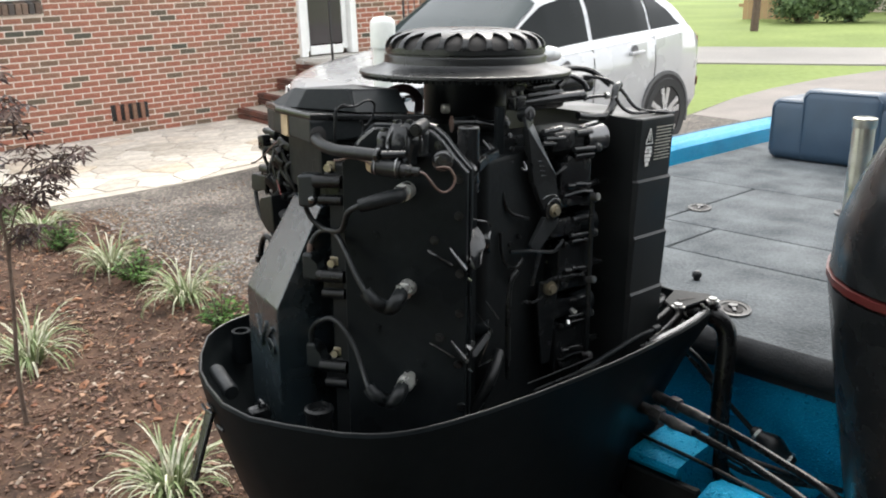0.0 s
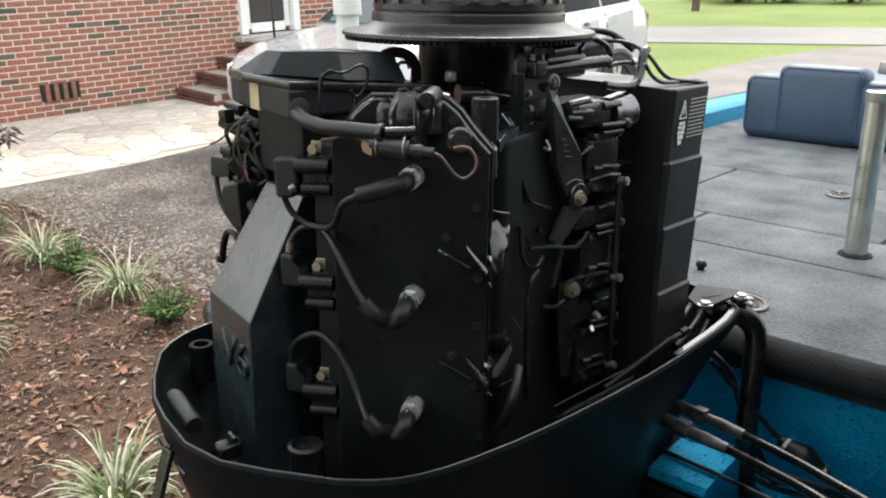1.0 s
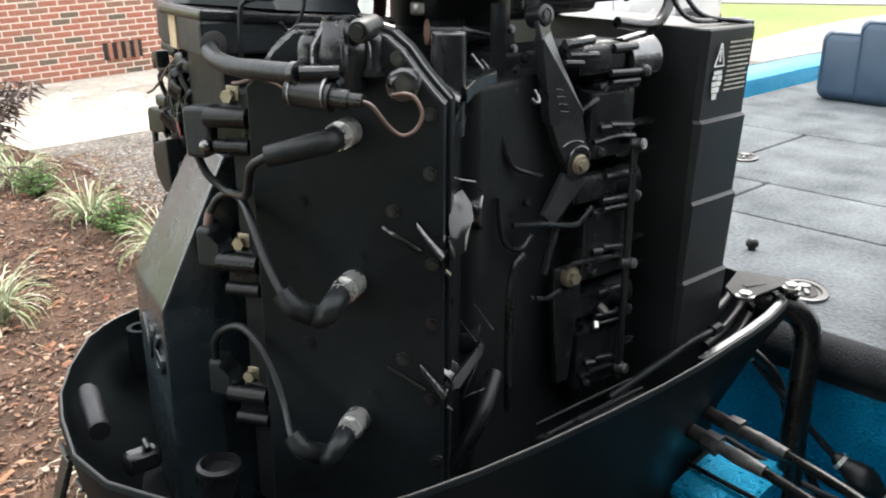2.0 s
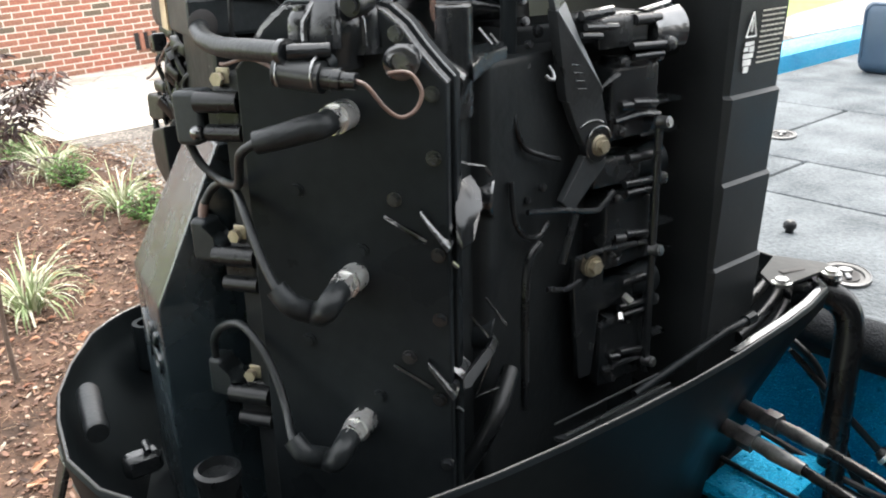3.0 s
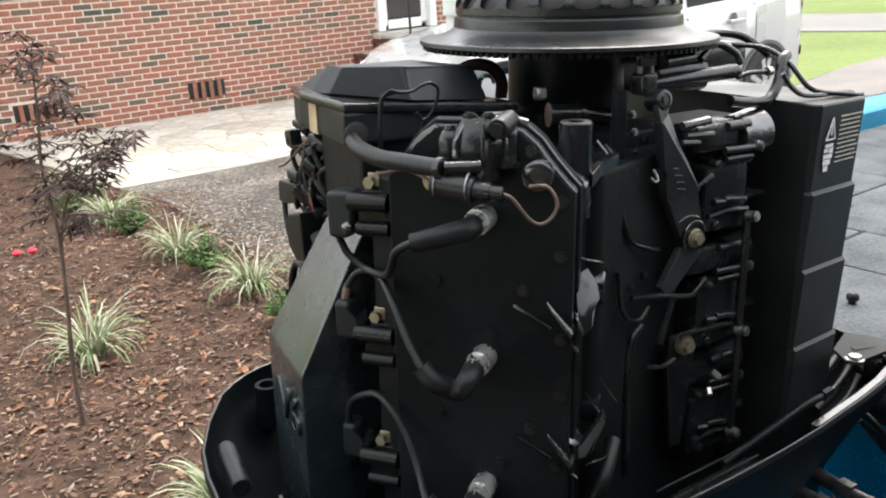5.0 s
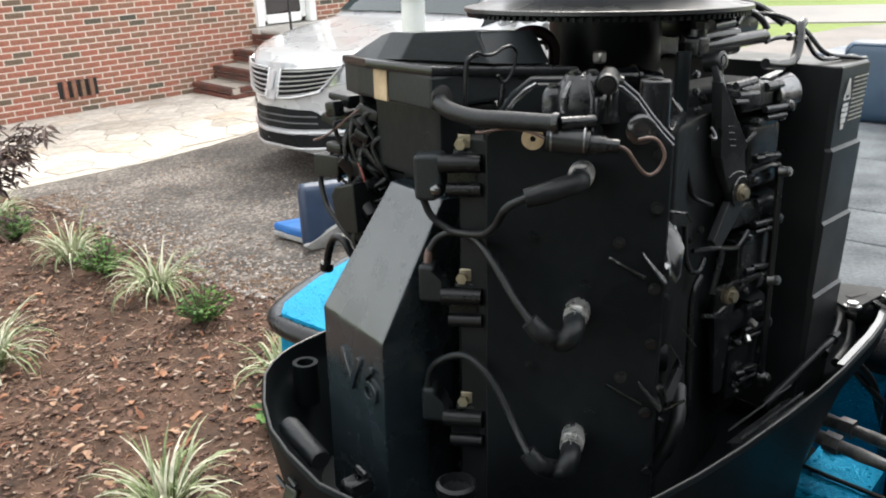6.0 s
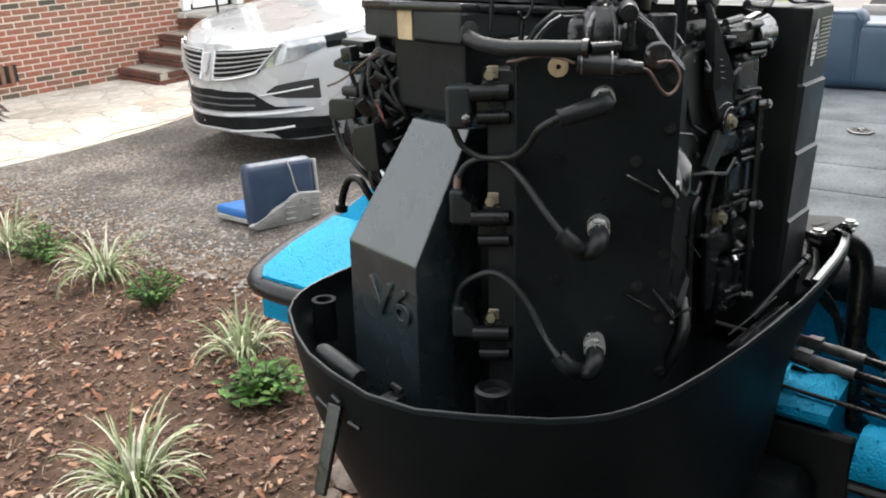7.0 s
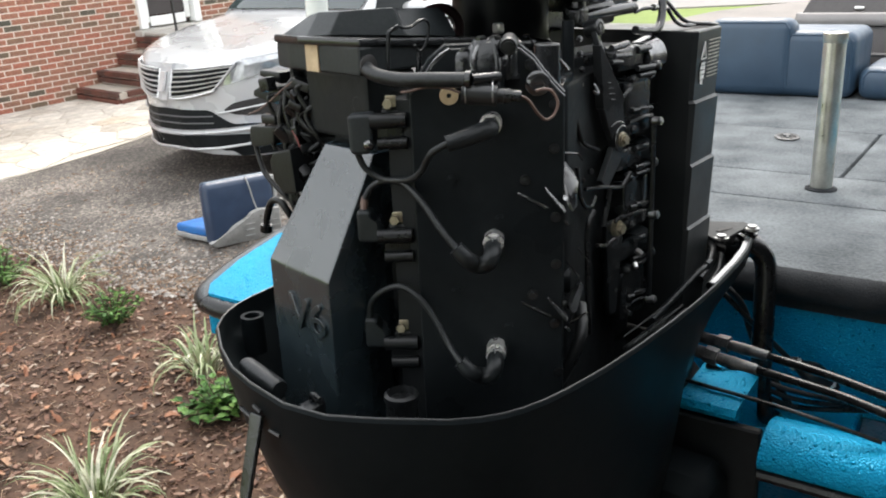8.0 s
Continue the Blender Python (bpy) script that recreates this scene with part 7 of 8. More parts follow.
# fuel rail along the top, with the bent bracket beside the box
bm = bmesh.new()
sweep(bm, [(0.026, -0.111, 1.5305), (0.05, -0.111, 1.531), (0.134, -0.110, 1.533), (0.140, -0.110, 1.532)], [0.0045, 0.0062, 0.0066, 0.0045], 14)
rail = ep("fuel_rail", bm, M_CAST)
bm = bmesh.new()
box(bm, (0.020, -0.111, 1.531), (0.018, 0.016, 0.018), 0.003, seg=2)
cyl(bm, (0.020, -0.111, 1.540), (0.020, -0.111, 1.546), 0.008, 0.0075, 14)
ep("rail_elbow", bm, M_CAST, rail)
bm = bmesh.new()
cyl(bm, (0.022, -0.112, 1.546), (0.022, -0.112, 1.552), 0.0075, seg=6)
ep("rail_cap", bm, M_GREYPLASTIC, rail)
bm = bmesh.new()
box(bm, (0.078, -0.088, 1.530), (0.070, 0.030, 0.026), 0.007, seg=2)
ep("pump_body", bm, M_CAST)
bm = bmesh.new()
cyl(bm, (0.045, -0.108, 1.547), (0.085, -0.104, 1.548), 0.0058, 0.005, 14)
ep("top_solenoid", bm, M_PLASTIC)
for pts, r in (([(0.136, -0.112, 1.527), (0.150, -0.114, 1.530), (0.172, -0.116, 1.530)], 0.0022), ([(0.11, -0.128, 1.510), (0.14, -0.128, 1.506), (0.165, -0.126, 1.507), (0.182, -0.122, 1.520), (0.190, -0.118, 1.538), (0.20, -0.115, 1.543)], 0.0050), ([(0.19, -0.06, 1.55), (0.20, -0.09, 1.548), (0.205, -0.115, 1.535), (0.215, -0.135, 1.512), (0.25, -0.15, 1.506), (0.272, -0.15, 1.504)], 0.0024), ([(0.10, -0.08, 1.545), (0.13, -0.065, 1.560), (0.17, -0.055, 1.562), (0.20, -0.065, 1.557), (0.21, -0.09, 1.54)], 0.0040), ([(0.10, -0.10, 1.545), (0.125, -0.095, 1.556), (0.145, -0.10, 1.548), (0.15, -0.105, 1.538)], 0.0034)):
    bm = bmesh.new()
    sweep(bm, curve(pts, 6), r, 10)
    ep("top_pipe", bm, M_CAST)
bm = bmesh.new()
cyl(bm, (0.172, -0.116, 1.530), (0.178, -0.116, 1.530), 0.0042, seg=10)
ep("pipe_nut", bm, M_STEEL)
bm = bmesh.new()
box(bm, (0.165, -0.03, 1.540), (0.09, 0.07, 0.025), 0.008, seg=2)
ep("starter_mount", bm, M_CAST)
bm = bmesh.new()
box(bm, (0.15, 0.05, 1.525), (0.09, 0.06, 0.05), 0.008, seg=2)
ep("starter_body", bm, M_CAST)

# stepped silencer with the warning label
bm = bmesh.new()
SZ = [(1.5035, 0.0), (1.4220, 0.0034), (1.4190, 0.0), (1.345, 0.0034), (1.3420, 0.0003), (1.265, 0.0038), (1.2620, 0.0007), (1.12, 0.007)]
rings = []
for z, ins in SZ[::-1]:
    rings.append([(0.1845, -0.1600 + ins * 0.3, z), (0.1895, -0.1660 + ins, z), (0.262 - ins * 0.3, -0.1605 + ins, z), (0.268 - ins * 0.3, -0.156 + ins, z), (0.270, -0.10, z), (0.272, 0.16, z), (0.185, 0.16, z), (0.185, -0.10, z)])
loft(bm, rings)
es = [e for e in bm.edges if all(v.co.z > 1.495 for v in e.verts)]
bmesh.ops.bevel(bm, geom=es, offset=0.004, segments=3, affect="EDGES", profile=0.5)
sil = ep("intake_silencer", bm, M_SILENCER, label="stepped black plastic box with a white warning label", smooth=28)
LAB = axes((0.199, -0.1640, 1.440), (0.083, 0.007, 0), (0, -0.05, 1))
bm = bmesh.new()
tri_ = [(0.0, 0.030), (0.015, 0.030), (0.0075, 0.050)]
for a, b in zip(tri_, tri_[1:] + tri_[:1]):
    sweep(bm, [LAB @ Vector((a[0], -0.0006, a[1])), LAB @ Vector((b[0], -0.0006, b[1]))], 0.0007, 6)
sweep(bm, [LAB @ Vector((0.0075, -0.0006, 0.034)), LAB @ Vector((0.0075, -0.0006, 0.044))], 0.0008, 6)
ep("warning_triangle", bm, M_LABEL, sil, "white warning triangle")
bm = bmesh.new()
for k, (x0, x1, y0, y1) in enumerate(((0.001, 0.0140, 0.0225, 0.0258), (0.000, 0.0060, 0.0180, 0.0215), (0.008, 0.0150, 0.0170, 0.0215), (0.000, 0.0145, 0.0120, 0.0160), (0.001, 0.0125, 0.0060, 0.0110), (0.003, 0.0100, 0.0, 0.0050))):
    plate(bm, [(x0, y0), (x1, y0), (x1, y1), (x0, y1)], LAB @ Matrix.Rotation(radians(90), 4, "X"), 0.0006)
ep("warning_symbol", bm, M_LABEL, sil, "white warning symbol")
rng = random.Random(8)
bm = bmesh.new()
for r in range(11):
    x = 0.0
    while x < 0.033:
        w = min(rng.uniform(0.003, 0.008), 0.036 - x)
        box(bm, LAB @ Vector((0.0215 + x + w / 2, -0.0004, 0.050 - r * 0.0043)), (w, 0.0006, 0.0012), 0, LAB.to_3x3().to_4x4())
        x += w + 0.0014
tagged(ep("label_text", bm, M_LABELTEXT, sil, "illegible white label print"), kind="stuff")
bm = bmesh.new()
sweep(bm, curve([(0.170, -0.135, 1.530), (0.180, -0.138, 1.517), (0.195, -0.14, 1.509), (0.215, -0.142, 1.507), (0.268, -0.140, 1.5055), (0.274, -0.138, 1.50)], 6), 0.0024, 8)
ep("top_rib", bm, M_PLASTIC, sil)

# fittings in the pan
bm = bmesh.new()
sweep(bm, [(-0.3040, 0.0850, 1.2010), (-0.3050, 0.0800, 1.2010), (-0.3140, 0.0200, 1.1985), (-0.3145, 0.0160, 1.1983)], [0.0080, 0.0098, 0.0098, 0.0085], 20)
ep("rubber_roller", bm, M_DUSTY, pan, "grey rubber roller")
bm = bmesh.new()
lathe(bm, [(0.0, 1.16), (0.014, 1.16), (0.0135, 1.206), (0.009, 1.206), (0.009, 1.19), (0, 1.19)], (-0.224, 0.180, 0), 24)
ep("stud_boss", bm, M_COWL, pan)
bm = bmesh.new()
lathe(bm, [(0.0, 1.12), (0.0155, 1.12), (0.0150, 1.200), (0.0165, 1.202), (0.0165, 1.208), (0.0135, 1.210), (0.012, 1.203), (0, 1.202)], (-0.262, -0.100, 0), 24)
ep("drain_stub", bm, M_RUBBER, pan)
bm = bmesh.new()
plate(bm, [(0, 0), (0.117, 0), (0.117, 0.018), (0, 0.018)], axes((-0.043, -0.2265, 1.207), (0.115, 0.0035, 0.002), (0, 0.35, 0.94)), 0.003)
strip = ep("edge_strip", bm, M_GLOSS, pan)
for y, z in ((-0.2265, 1.2085), (-0.222, 1.2125), (-0.2095, 1.2155)):
    bm = bmesh.new()
    sweep(bm, [(-0.043, y, z), (0.072, y + 0.0035, z + 0.002)], 0.0009, 6)
    ep("strip_edge", bm, M_TRIM, pan)
bm = bmesh.new()
plate(bm, [(0.0, 0.0), (0.012, -0.012), (0.075, -0.03), (0.082, -0.02), (0.07, 0.03), (0.02, 0.022)], axes((0.296, -0.155, 1.216), (1, 0.2, 0.05), (0, 0, 1)), 0.004, 0.001)
brk = ep("latch_plate", bm, M_DEEP, pan, "dull black latch plate")
bm = bmesh.new()
box(bm, (0.338, -0.148, 1.2215), (0.028, 0.009, 0.003), 0.001, Matrix.Rotation(radians(-18), 4, "Z"))
ep("slot", bm, M_VENT, brk)
for p in ((0.308, -0.157, 1.219), (0.364, -0.176, 1.221)):
    bm = bmesh.new()
    hexbolt(bm, p, (0, 0, 1), 0.0068, 0.005)
    ep("plate_bolt", bm, M_STEEL, brk)
for dy, dz, x1 in ((-0.10, 0.0, 0.36), (-0.12, -0.008, 0.35), (-0.14, -0.014, 0.345), (-0.155, -0.02, 0.34)):
    bm = bmesh.new()
    sweep(bm, curve([(0.24, dy - 0.02, 1.195 + dz), (0.29, dy - 0.01, 1.198 + dz), (x1, dy + 0.01, 1.200 + dz), (0.376, dy + 0.03, 1.198 + dz)], 6), 0.0055, 10)
    ep("control_cable", bm, M_RUBBER, pan)
bm = bmesh.new()
sweep(bm, [(0.075, -0.18, 1.185), (0.20, -0.175, 1.205), (0.235, -0.17, 1.203)], 0.004, 10)
cyl(bm, (0.235, -0.17, 1.203), (0.25, -0.168, 1.203), 0.006, seg=8)
ep("shift_rod", bm, M_PAINT, pan)
bm = bmesh.new()
sweep(bm, curve([(-0.275, 0.02, 1.165), (-0.283, 0.008, 1.182), (-0.285, -0.008, 1.182)], 5), 0.003, 8)
box(bm, (-0.288, 0.003, 1.168), (0.03, 0.016, 0.02), 0.004)
ep("latch_hook", bm, M_CAST, pan)
for p0, p1 in (((-0.338, 0.052, 1.177), (-0.339, 0.030, 1.171)), ((-0.3415, 0.024, 1.190), (-0.3415, 0.014, 1.186)), ((-0.339, 0.006, 1.168), (-0.338, -0.008, 1.166))):
    bm = bmesh.new()
    sweep(bm, [p0, p1], 0.0022, 6)
    ep("pan_rib", bm, M_TRIM, pan)
# latch strap hanging outside the pan
bm = bmesh.new()
plate(bm, [(0, -0.009), (0.085, -0.007), (0.085, 0.007), (0, 0.009)], axes((-0.337, 0.022, 1.18), (-0.03, -0.005, -0.08), (-0.95, 0, 0.3)), 0.006, 0.002)
ep("latch_lever", bm, M_CAST, pan)

# port-side wiring that shows past the aft end
for c, sz, a in (((-0.148, 0.105, 1.442), (0.040, 0.066, 0.100), 8), ((-0.150, 0.085, 1.375), (0.040, 0.074, 0.090), -6)):
    bm = bmesh.new()
    box(bm, c, sz, 0.006, Matrix.Rotation(radians(a), 4, "Z"), seg=2)
    ep("wiring_block", bm, M_DEEP, smooth=40)
for poly, thick, x in (([(0.149, 1.4270), (0.1895, 1.4240), (0.1930, 1.4200), (0.1940, 1.4005), (0.1800, 1.4000), (0.1660, 1.4035), (0.1500, 1.4060)], 0.020, -0.189),
                    ([(0.1020, 1.4100), (0.1330, 1.4020), (0.1400, 1.3920), (0.1350, 1.3700), (0.1180, 1.3580), (0.0980, 1.3620)], 0.034, -0.206),
                    ([(0.1500, 1.4680), (0.1860, 1.4670), (0.2010, 1.4610), (0.2020, 1.4540), (0.1650, 1.4480), (0.1500, 1.4520)], 0.026, -0.172),
                    ([(0.1500, 1.4840), (0.1850, 1.4850), (0.1870, 1.4780), (0.1500, 1.4700)], 0.026, -0.172)):
    bm = bmesh.new()
    ring = [Vector((x, y, z)) for y, z in poly]
    loft(bm, [[q + Vector((thick, 0, 0)) for q in ring], ring])
    bmesh.ops.bevel(bm, geom=list(bm.edges), offset=0.0025, segments=2, affect="EDGES", profile=0.5)
    ep("connector", bm, M_RUBBER, smooth=40)
for pts, r in (([(-0.184, 0.1895, 1.404), (-0.186, 0.1850, 1.390), (-0.188, 0.1740, 1.3720), (-0.188, 0.1560, 1.3580), (-0.186, 0.1420, 1.3480), (-0.178, 0.128, 1.332)], 0.0030),
               ([(-0.176, 0.140, 1.312), (-0.184, 0.1440, 1.3290), (-0.185, 0.1545, 1.3400), (-0.185, 0.1700, 1.3370), (-0.185, 0.1810, 1.3200), (-0.185, 0.1860, 1.3040)], 0.0042),
               ([(-0.180, 0.132, 1.365), (-0.184, 0.134, 1.350), (-0.184, 0.130, 1.335), (-0.178, 0.118, 1.315)], 0.0036),
               ([(-0.150, 0.120, 1.470), (-0.172, 0.140, 1.462), (-0.182, 0.144, 1.440), (-0.184, 0.136, 1.418), (-0.176, 0.122, 1.400)], 0.0030),
               ([(-0.150, 0.100, 1.480), (-0.176, 0.120, 1.478), (-0.186, 0.126, 1.455), (-0.186, 0.120, 1.425), (-0.176, 0.108, 1.395)], 0.0036),
               ([(-0.150, 0.105, 1.45), (-0.180, 0.112, 1.445), (-0.189, 0.110, 1.420), (-0.186, 0.104, 1.385), (-0.170, 0.096, 1.355)], 0.0026),
               ([(-0.180, 0.142, 1.428), (-0.186, 0.150, 1.420), (-0.187, 0.154, 1.408), (-0.186, 0.152, 1.400)], 0.0020)):
    bm = bmesh.new()
    sweep(bm, curve(pts, 7), r, 10)
    ep("battery_cable", bm, M_RUBBER)
bm = bmesh.new()
cyl(bm, (-0.185, 0.1855, 1.307), (-0.185, 0.1872, 1.2985), 0.0072, seg=14)
ep("cable_end", bm, M_RUBBER)
rng = random.Random(21)
for k in range(30):
    bm = bmesh.new()
    z = rng.uniform(1.365, 1.480)
    y = rng.uniform(0.095, 0.168 if z > 1.43 else 0.150)
    a = rng.uniform(-60, 60)
    box(bm, (rng.uniform(-0.190, -0.168), y, z), (rng.uniform(0.010, 0.016), rng.uniform(0.014, 0.028), rng.uniform(0.010, 0.016)), 0.003, Matrix.Rotation(radians(a), 4, "X") @ Matrix.Rotation(radians(a * 0.5), 4, "Z"), seg=2)
    ep("plug_connector", bm, M_RUBBER, smooth=40)
    bm = bmesh.new()
    sweep(bm, curve([(-0.150, 0.110, z + rng.uniform(-0.02, 0.02)), (-0.176, y - 0.012, z + rng.uniform(-0.01, 0.014)), (-0.186, y + rng.uniform(-0.006, 0.010), z - rng.uniform(0.004, 0.02)), (-0.178, y - 0.014, z - rng.uniform(0.025, 0.04)), (-0.155, 0.105, z - 0.05)], 6), rng.uniform(0.0016, 0.0030), 8)
    ep("loom_wire", bm, M_RUBBER)
for pts, r, m_ in (([(-0.186, 0.110, 1.478), (-0.187, 0.130, 1.467), (-0.186, 0.158, 1.4510), (-0.185, 0.180, 1.441), (-0.185, 0.196, 1.436)], 0.0012, M_BROWNWIRE), ([(-0.187, 0.122, 1.428), (-0.190, 0.112, 1.424), (-0.191, 0.103, 1.410), (-0.188, 0.103, 1.396)], 0.0012, M_REDWIRE)):
    bm = bmesh.new()
    sweep(bm, curve(pts, 6), r, 8)
    ep("loom_wire", bm, m_)
bm = bmesh.new()
sweep(bm, curve([(-0.082, 0.030, 1.518), (-0.080, 0.026, 1.533), (-0.070, 0.012, 1.5435), (-0.058, 0.000, 1.5425), (-0.050, -0.006, 1.530), (-0.050, -0.006, 1.515)], 6), 0.0056, 12)
ep("top_hose", bm, M_REDHOSE, label="dark reddish hose")
bm = bmesh.new()
sweep(bm, curve([(-0.066, 0.006, 1.524), (-0.064, 0.004, 1.533), (-0.058, -0.002, 1.534), (-0.056, -0.004, 1.528)], 6), 0.0020, 8)
ep("hose_band", bm, M_STEEL)
bm = bmesh.new()
box(bm, (-0.048, -0.058, 1.524), (0.010, 0.010, 0.011), 0.002)
ep("pale_terminal", bm, M_ALU)
# steering and trim lines beside the transom
bm = bmesh.new()
cyl(bm, (0.292, -0.140, 1.075), (0.292, -0.168, 1.074), 0.0085, seg=16)
cyl(bm, (0.292, -0.168, 1.074), (0.292, -0.185, 1.074), 0.0118, seg=6)
cyl(bm, (0.292, -0.185, 1.074), (0.292, -0.203, 1.073), 0.0070, 0.0078, 16)
cyl(bm, (0.292, -0.203, 1.073), (0.290, -0.240, 1.073), 0.0084, 0.0068, 16)
f1 = ep("hose_fitting", bm, M_FLANGE, label="grimy crimped steel hose fitting")
bm = bmesh.new()
sweep(bm, curve([(0.290, -0.236, 1.073), (0.278, -0.296, 1.076), (0.258, -0.36, 1.080), (0.235, -0.46, 1.075), (0.23, -0.56, 1.03)], 8), 0.0055, 12)
ep("hydraulic_hose", bm, M_HOSE, f1)
bm = bmesh.new()
cyl(bm, (0.242, -0.145, 1.078), (0.244, -0.172, 1.076), 0.0085, seg=16)
cyl(bm, (0.244, -0.172, 1.076), (0.246, -0.189, 1.074), 0.0118, seg=6)
cyl(bm, (0.246, -0.189, 1.074), (0.247, -0.207, 1.072), 0.0070, 0.0078, 16)
cyl(bm, (0.247, -0.207, 1.072), (0.247, -0.243, 1.071), 0.0084, 0.0068, 16)
f2 = ep("hose_fitting", bm, M_FLANGE, label="grimy crimped steel hose fitting")
bm = bmesh.new()
sweep(bm, curve([(0.247, -0.240, 1.071), (0.226, -0.314, 1.079), (0.204, -0.376, 1.086), (0.18, -0.47, 1.08), (0.17, -0.56, 1.03)], 8), 0.0055, 12)
ep("hydraulic_hose", bm, M_HOSE, f2)
bm = bmesh.new()
sweep(bm, curve([(0.352, -0.14, 1.192), (0.376, -0.165, 1.192), (0.388, -0.188, 1.170), (0.380, -0.196, 1.10), (0.374, -0.200, 1.02), (0.378, -0.205, 0.95), (0.40, -0.22, 0.915)], 8), 0.0150, 14)
loomtube = ep("rigging_tube", bm, M_HOSE, label="thick black rigging hose")
bm = bmesh.new()
cyl(bm, (0.350, -0.138, 1.197), (0.374, -0.160, 1.196), 0.019, seg=18)
hexbolt(bm, (0.380, -0.168, 1.208), (0, 0, 1), 0.007, 0.006)
ep("hose_clamp", bm, M_CAST, loomtube)
for k in range(3):
    bm = bmesh.new()
    sweep(bm, curve([(0.345, -0.13, 1.02 - 0.012 * k), (0.372, -0.19, 0.995 - 0.01 * k), (0.40, -0.25, 0.975 - 0.012 * k), (0.46, -0.36, 0.955)], 6), 0.004, 8)
    ep("thin_cable", bm, M_RUBBER, loomtube)
bm = bmesh.new()
sweep(bm, curve([(0.36, -0.13, 1.14), (0.40, -0.155, 1.09), (0.41, -0.18, 1.02), (0.42, -0.23, 0.94)], 6), 0.0055, 10)
ep("trim_line", bm, M_RUBBER, loomtube)
bm = bmesh.new()
sweep(bm, curve([(0.385, -0.130, 1.11), (0.41, -0.184, 1.05), (0.430, -0.222, 1.008)], 6), 0.0042, 10)
ep("fuel_line", bm, M_RUBBER, loomtube)
bm = bmesh.new()
a, b = Vector((0.430, -0.222, 1.008)), Vector((0.448, -0.288, 0.972))
d = b - a
prof = [0.006, 0.010, 0.010, 0.0135, 0.017, 0.0185, 0.017, 0.0135, 0.010, 0.010, 0.006]
sweep(bm, [a + d * (k / 10) for k in range(11)], prof, 16)
bulb = ep("primer_bulb", bm, M_RUBBER, label="black rubber fuel primer bulb")
for t in (0.12, 0.88):
    bm = bmesh.new()
    cyl(bm, a + d * (t - 0.03), a + d * (t + 0.03), 0.0112, seg=16)
    ep("hose_clip", bm, M_CERAMIC, bulb, "pale clip band")

# ---- plants and mulch ----


def grass_clump(x, y, h, n, seed, spread=0.33):
    rng = random.Random(seed)
    t = empty("ornamental_grass", pose(x, y, bed_z(x, y) - 0.01), "clump of cream-striped ornamental grass in the mulch", "grass clump", "ornamental grasses")
    bm = bmesh.new()
    for _ in range(n):
        a = rng.uniform(0, 2 * math.pi)
        lean = abs(rng.gauss(0.5, 0.33))
        L = h * rng.uniform(0.7, 1.25)
        w = rng.uniform(0.0032, 0.0068)
        d = Vector((math.cos(a), math.sin(a), 0))
        sd = Vector((-d.y, d.x, 0))
        p = d * rng.uniform(0, 0.06) + sd * rng.uniform(-0.03, 0.03)
        ang = 1.45 - 0.5 * lean
        prev = None
        for k in range(7):
            ww = w * (1 - (k / 6) ** 2.5) + 0.0005
            q = [bm.verts.new(p - sd * ww), bm.verts.new(p + d * 0.0 + Vector((0, 0, -ww * 0.5))), bm.verts.new(p + sd * ww)]
            if prev:
                bm.faces.new((prev[0], prev[1], q[1], q[0]))
                bm.faces.new((prev[1], prev[2], q[2], q[1]))
            prev = q
            p = p + (d * math.cos(ang) + Vector((0, 0, math.sin(ang)))) * (L / 6)
            ang -= (0.16 + 0.36 * lean) * (0.6 + 0.25 * k)
    part("blades", bm, M_BLADE, t)
    return t


for k, (x, y, h, n) in enumerate([(-1.03, 2.71, 0.27, 105), (-1.52, 4.60, 0.32, 95), (-2.08, 3.87, 0.34, 95), (-2.17, 5.2, 0.32, 90), (-0.75, 3.58, 0.26, 70), (-2.95, 5.95, 0.34, 110), (-3.5, 6.5, 0.36, 100), (-2.55, 4.2, 0.3, 60)][:7]):
    grass_clump(x, y, h, n, 60 + k)


def leafy_shrub(x, y, r, h, n, seed, size=0.035):
    rng = random.Random(seed)
    t = empty("leafy_plant", pose(x, y, bed_z(x, y) - 0.01), "low bright green leafy plant in the mulch", "plant", "leafy plants")
    stems, leaves = bmesh.new(), bmesh.new()
    for _ in range(n // 9):
        a = rng.uniform(0, 6.28)
        q = r * math.sqrt(rng.random())
        tip = Vector((math.cos(a) * q, math.sin(a) * q, h * rng.uniform(0.55, 1.05) * (1.1 - 0.5 * q / r)))
        sweep(stems, [(0, 0, 0), tip * 0.5 + Vector((0, 0, 0.02)), tip], [0.004, 0.003, 0.002], 5)
        for k in range(9):
            p = tip * rng.uniform(0.35, 1.0)
            b = rng.uniform(0, 6.28)
            d = Vector((math.cos(b), math.sin(b), rng.uniform(-0.3, 0.5))).normalized()
            sd = d.cross(Vector((0, 0, 1))).normalized()
            L = size * rng.uniform(0.7, 1.3)
            up = Vector((0, 0, L * 0.15))
            mid = leaves.verts.new(p + d * L * 0.55 - up * 0.4)
            v = [leaves.verts.new(u) for u in (p, p + d * L * 0.45 + sd * L * 0.3 + up, p + d * L, p + d * L * 0.45 - sd * L * 0.3 + up)]
            for i in range(4):
                leaves.faces.new((v[i], v[(i + 1) % 4], mid))
    part("stem", stems, M_BARK, t)
    part("leaves", leaves, M_SHRUB, t)


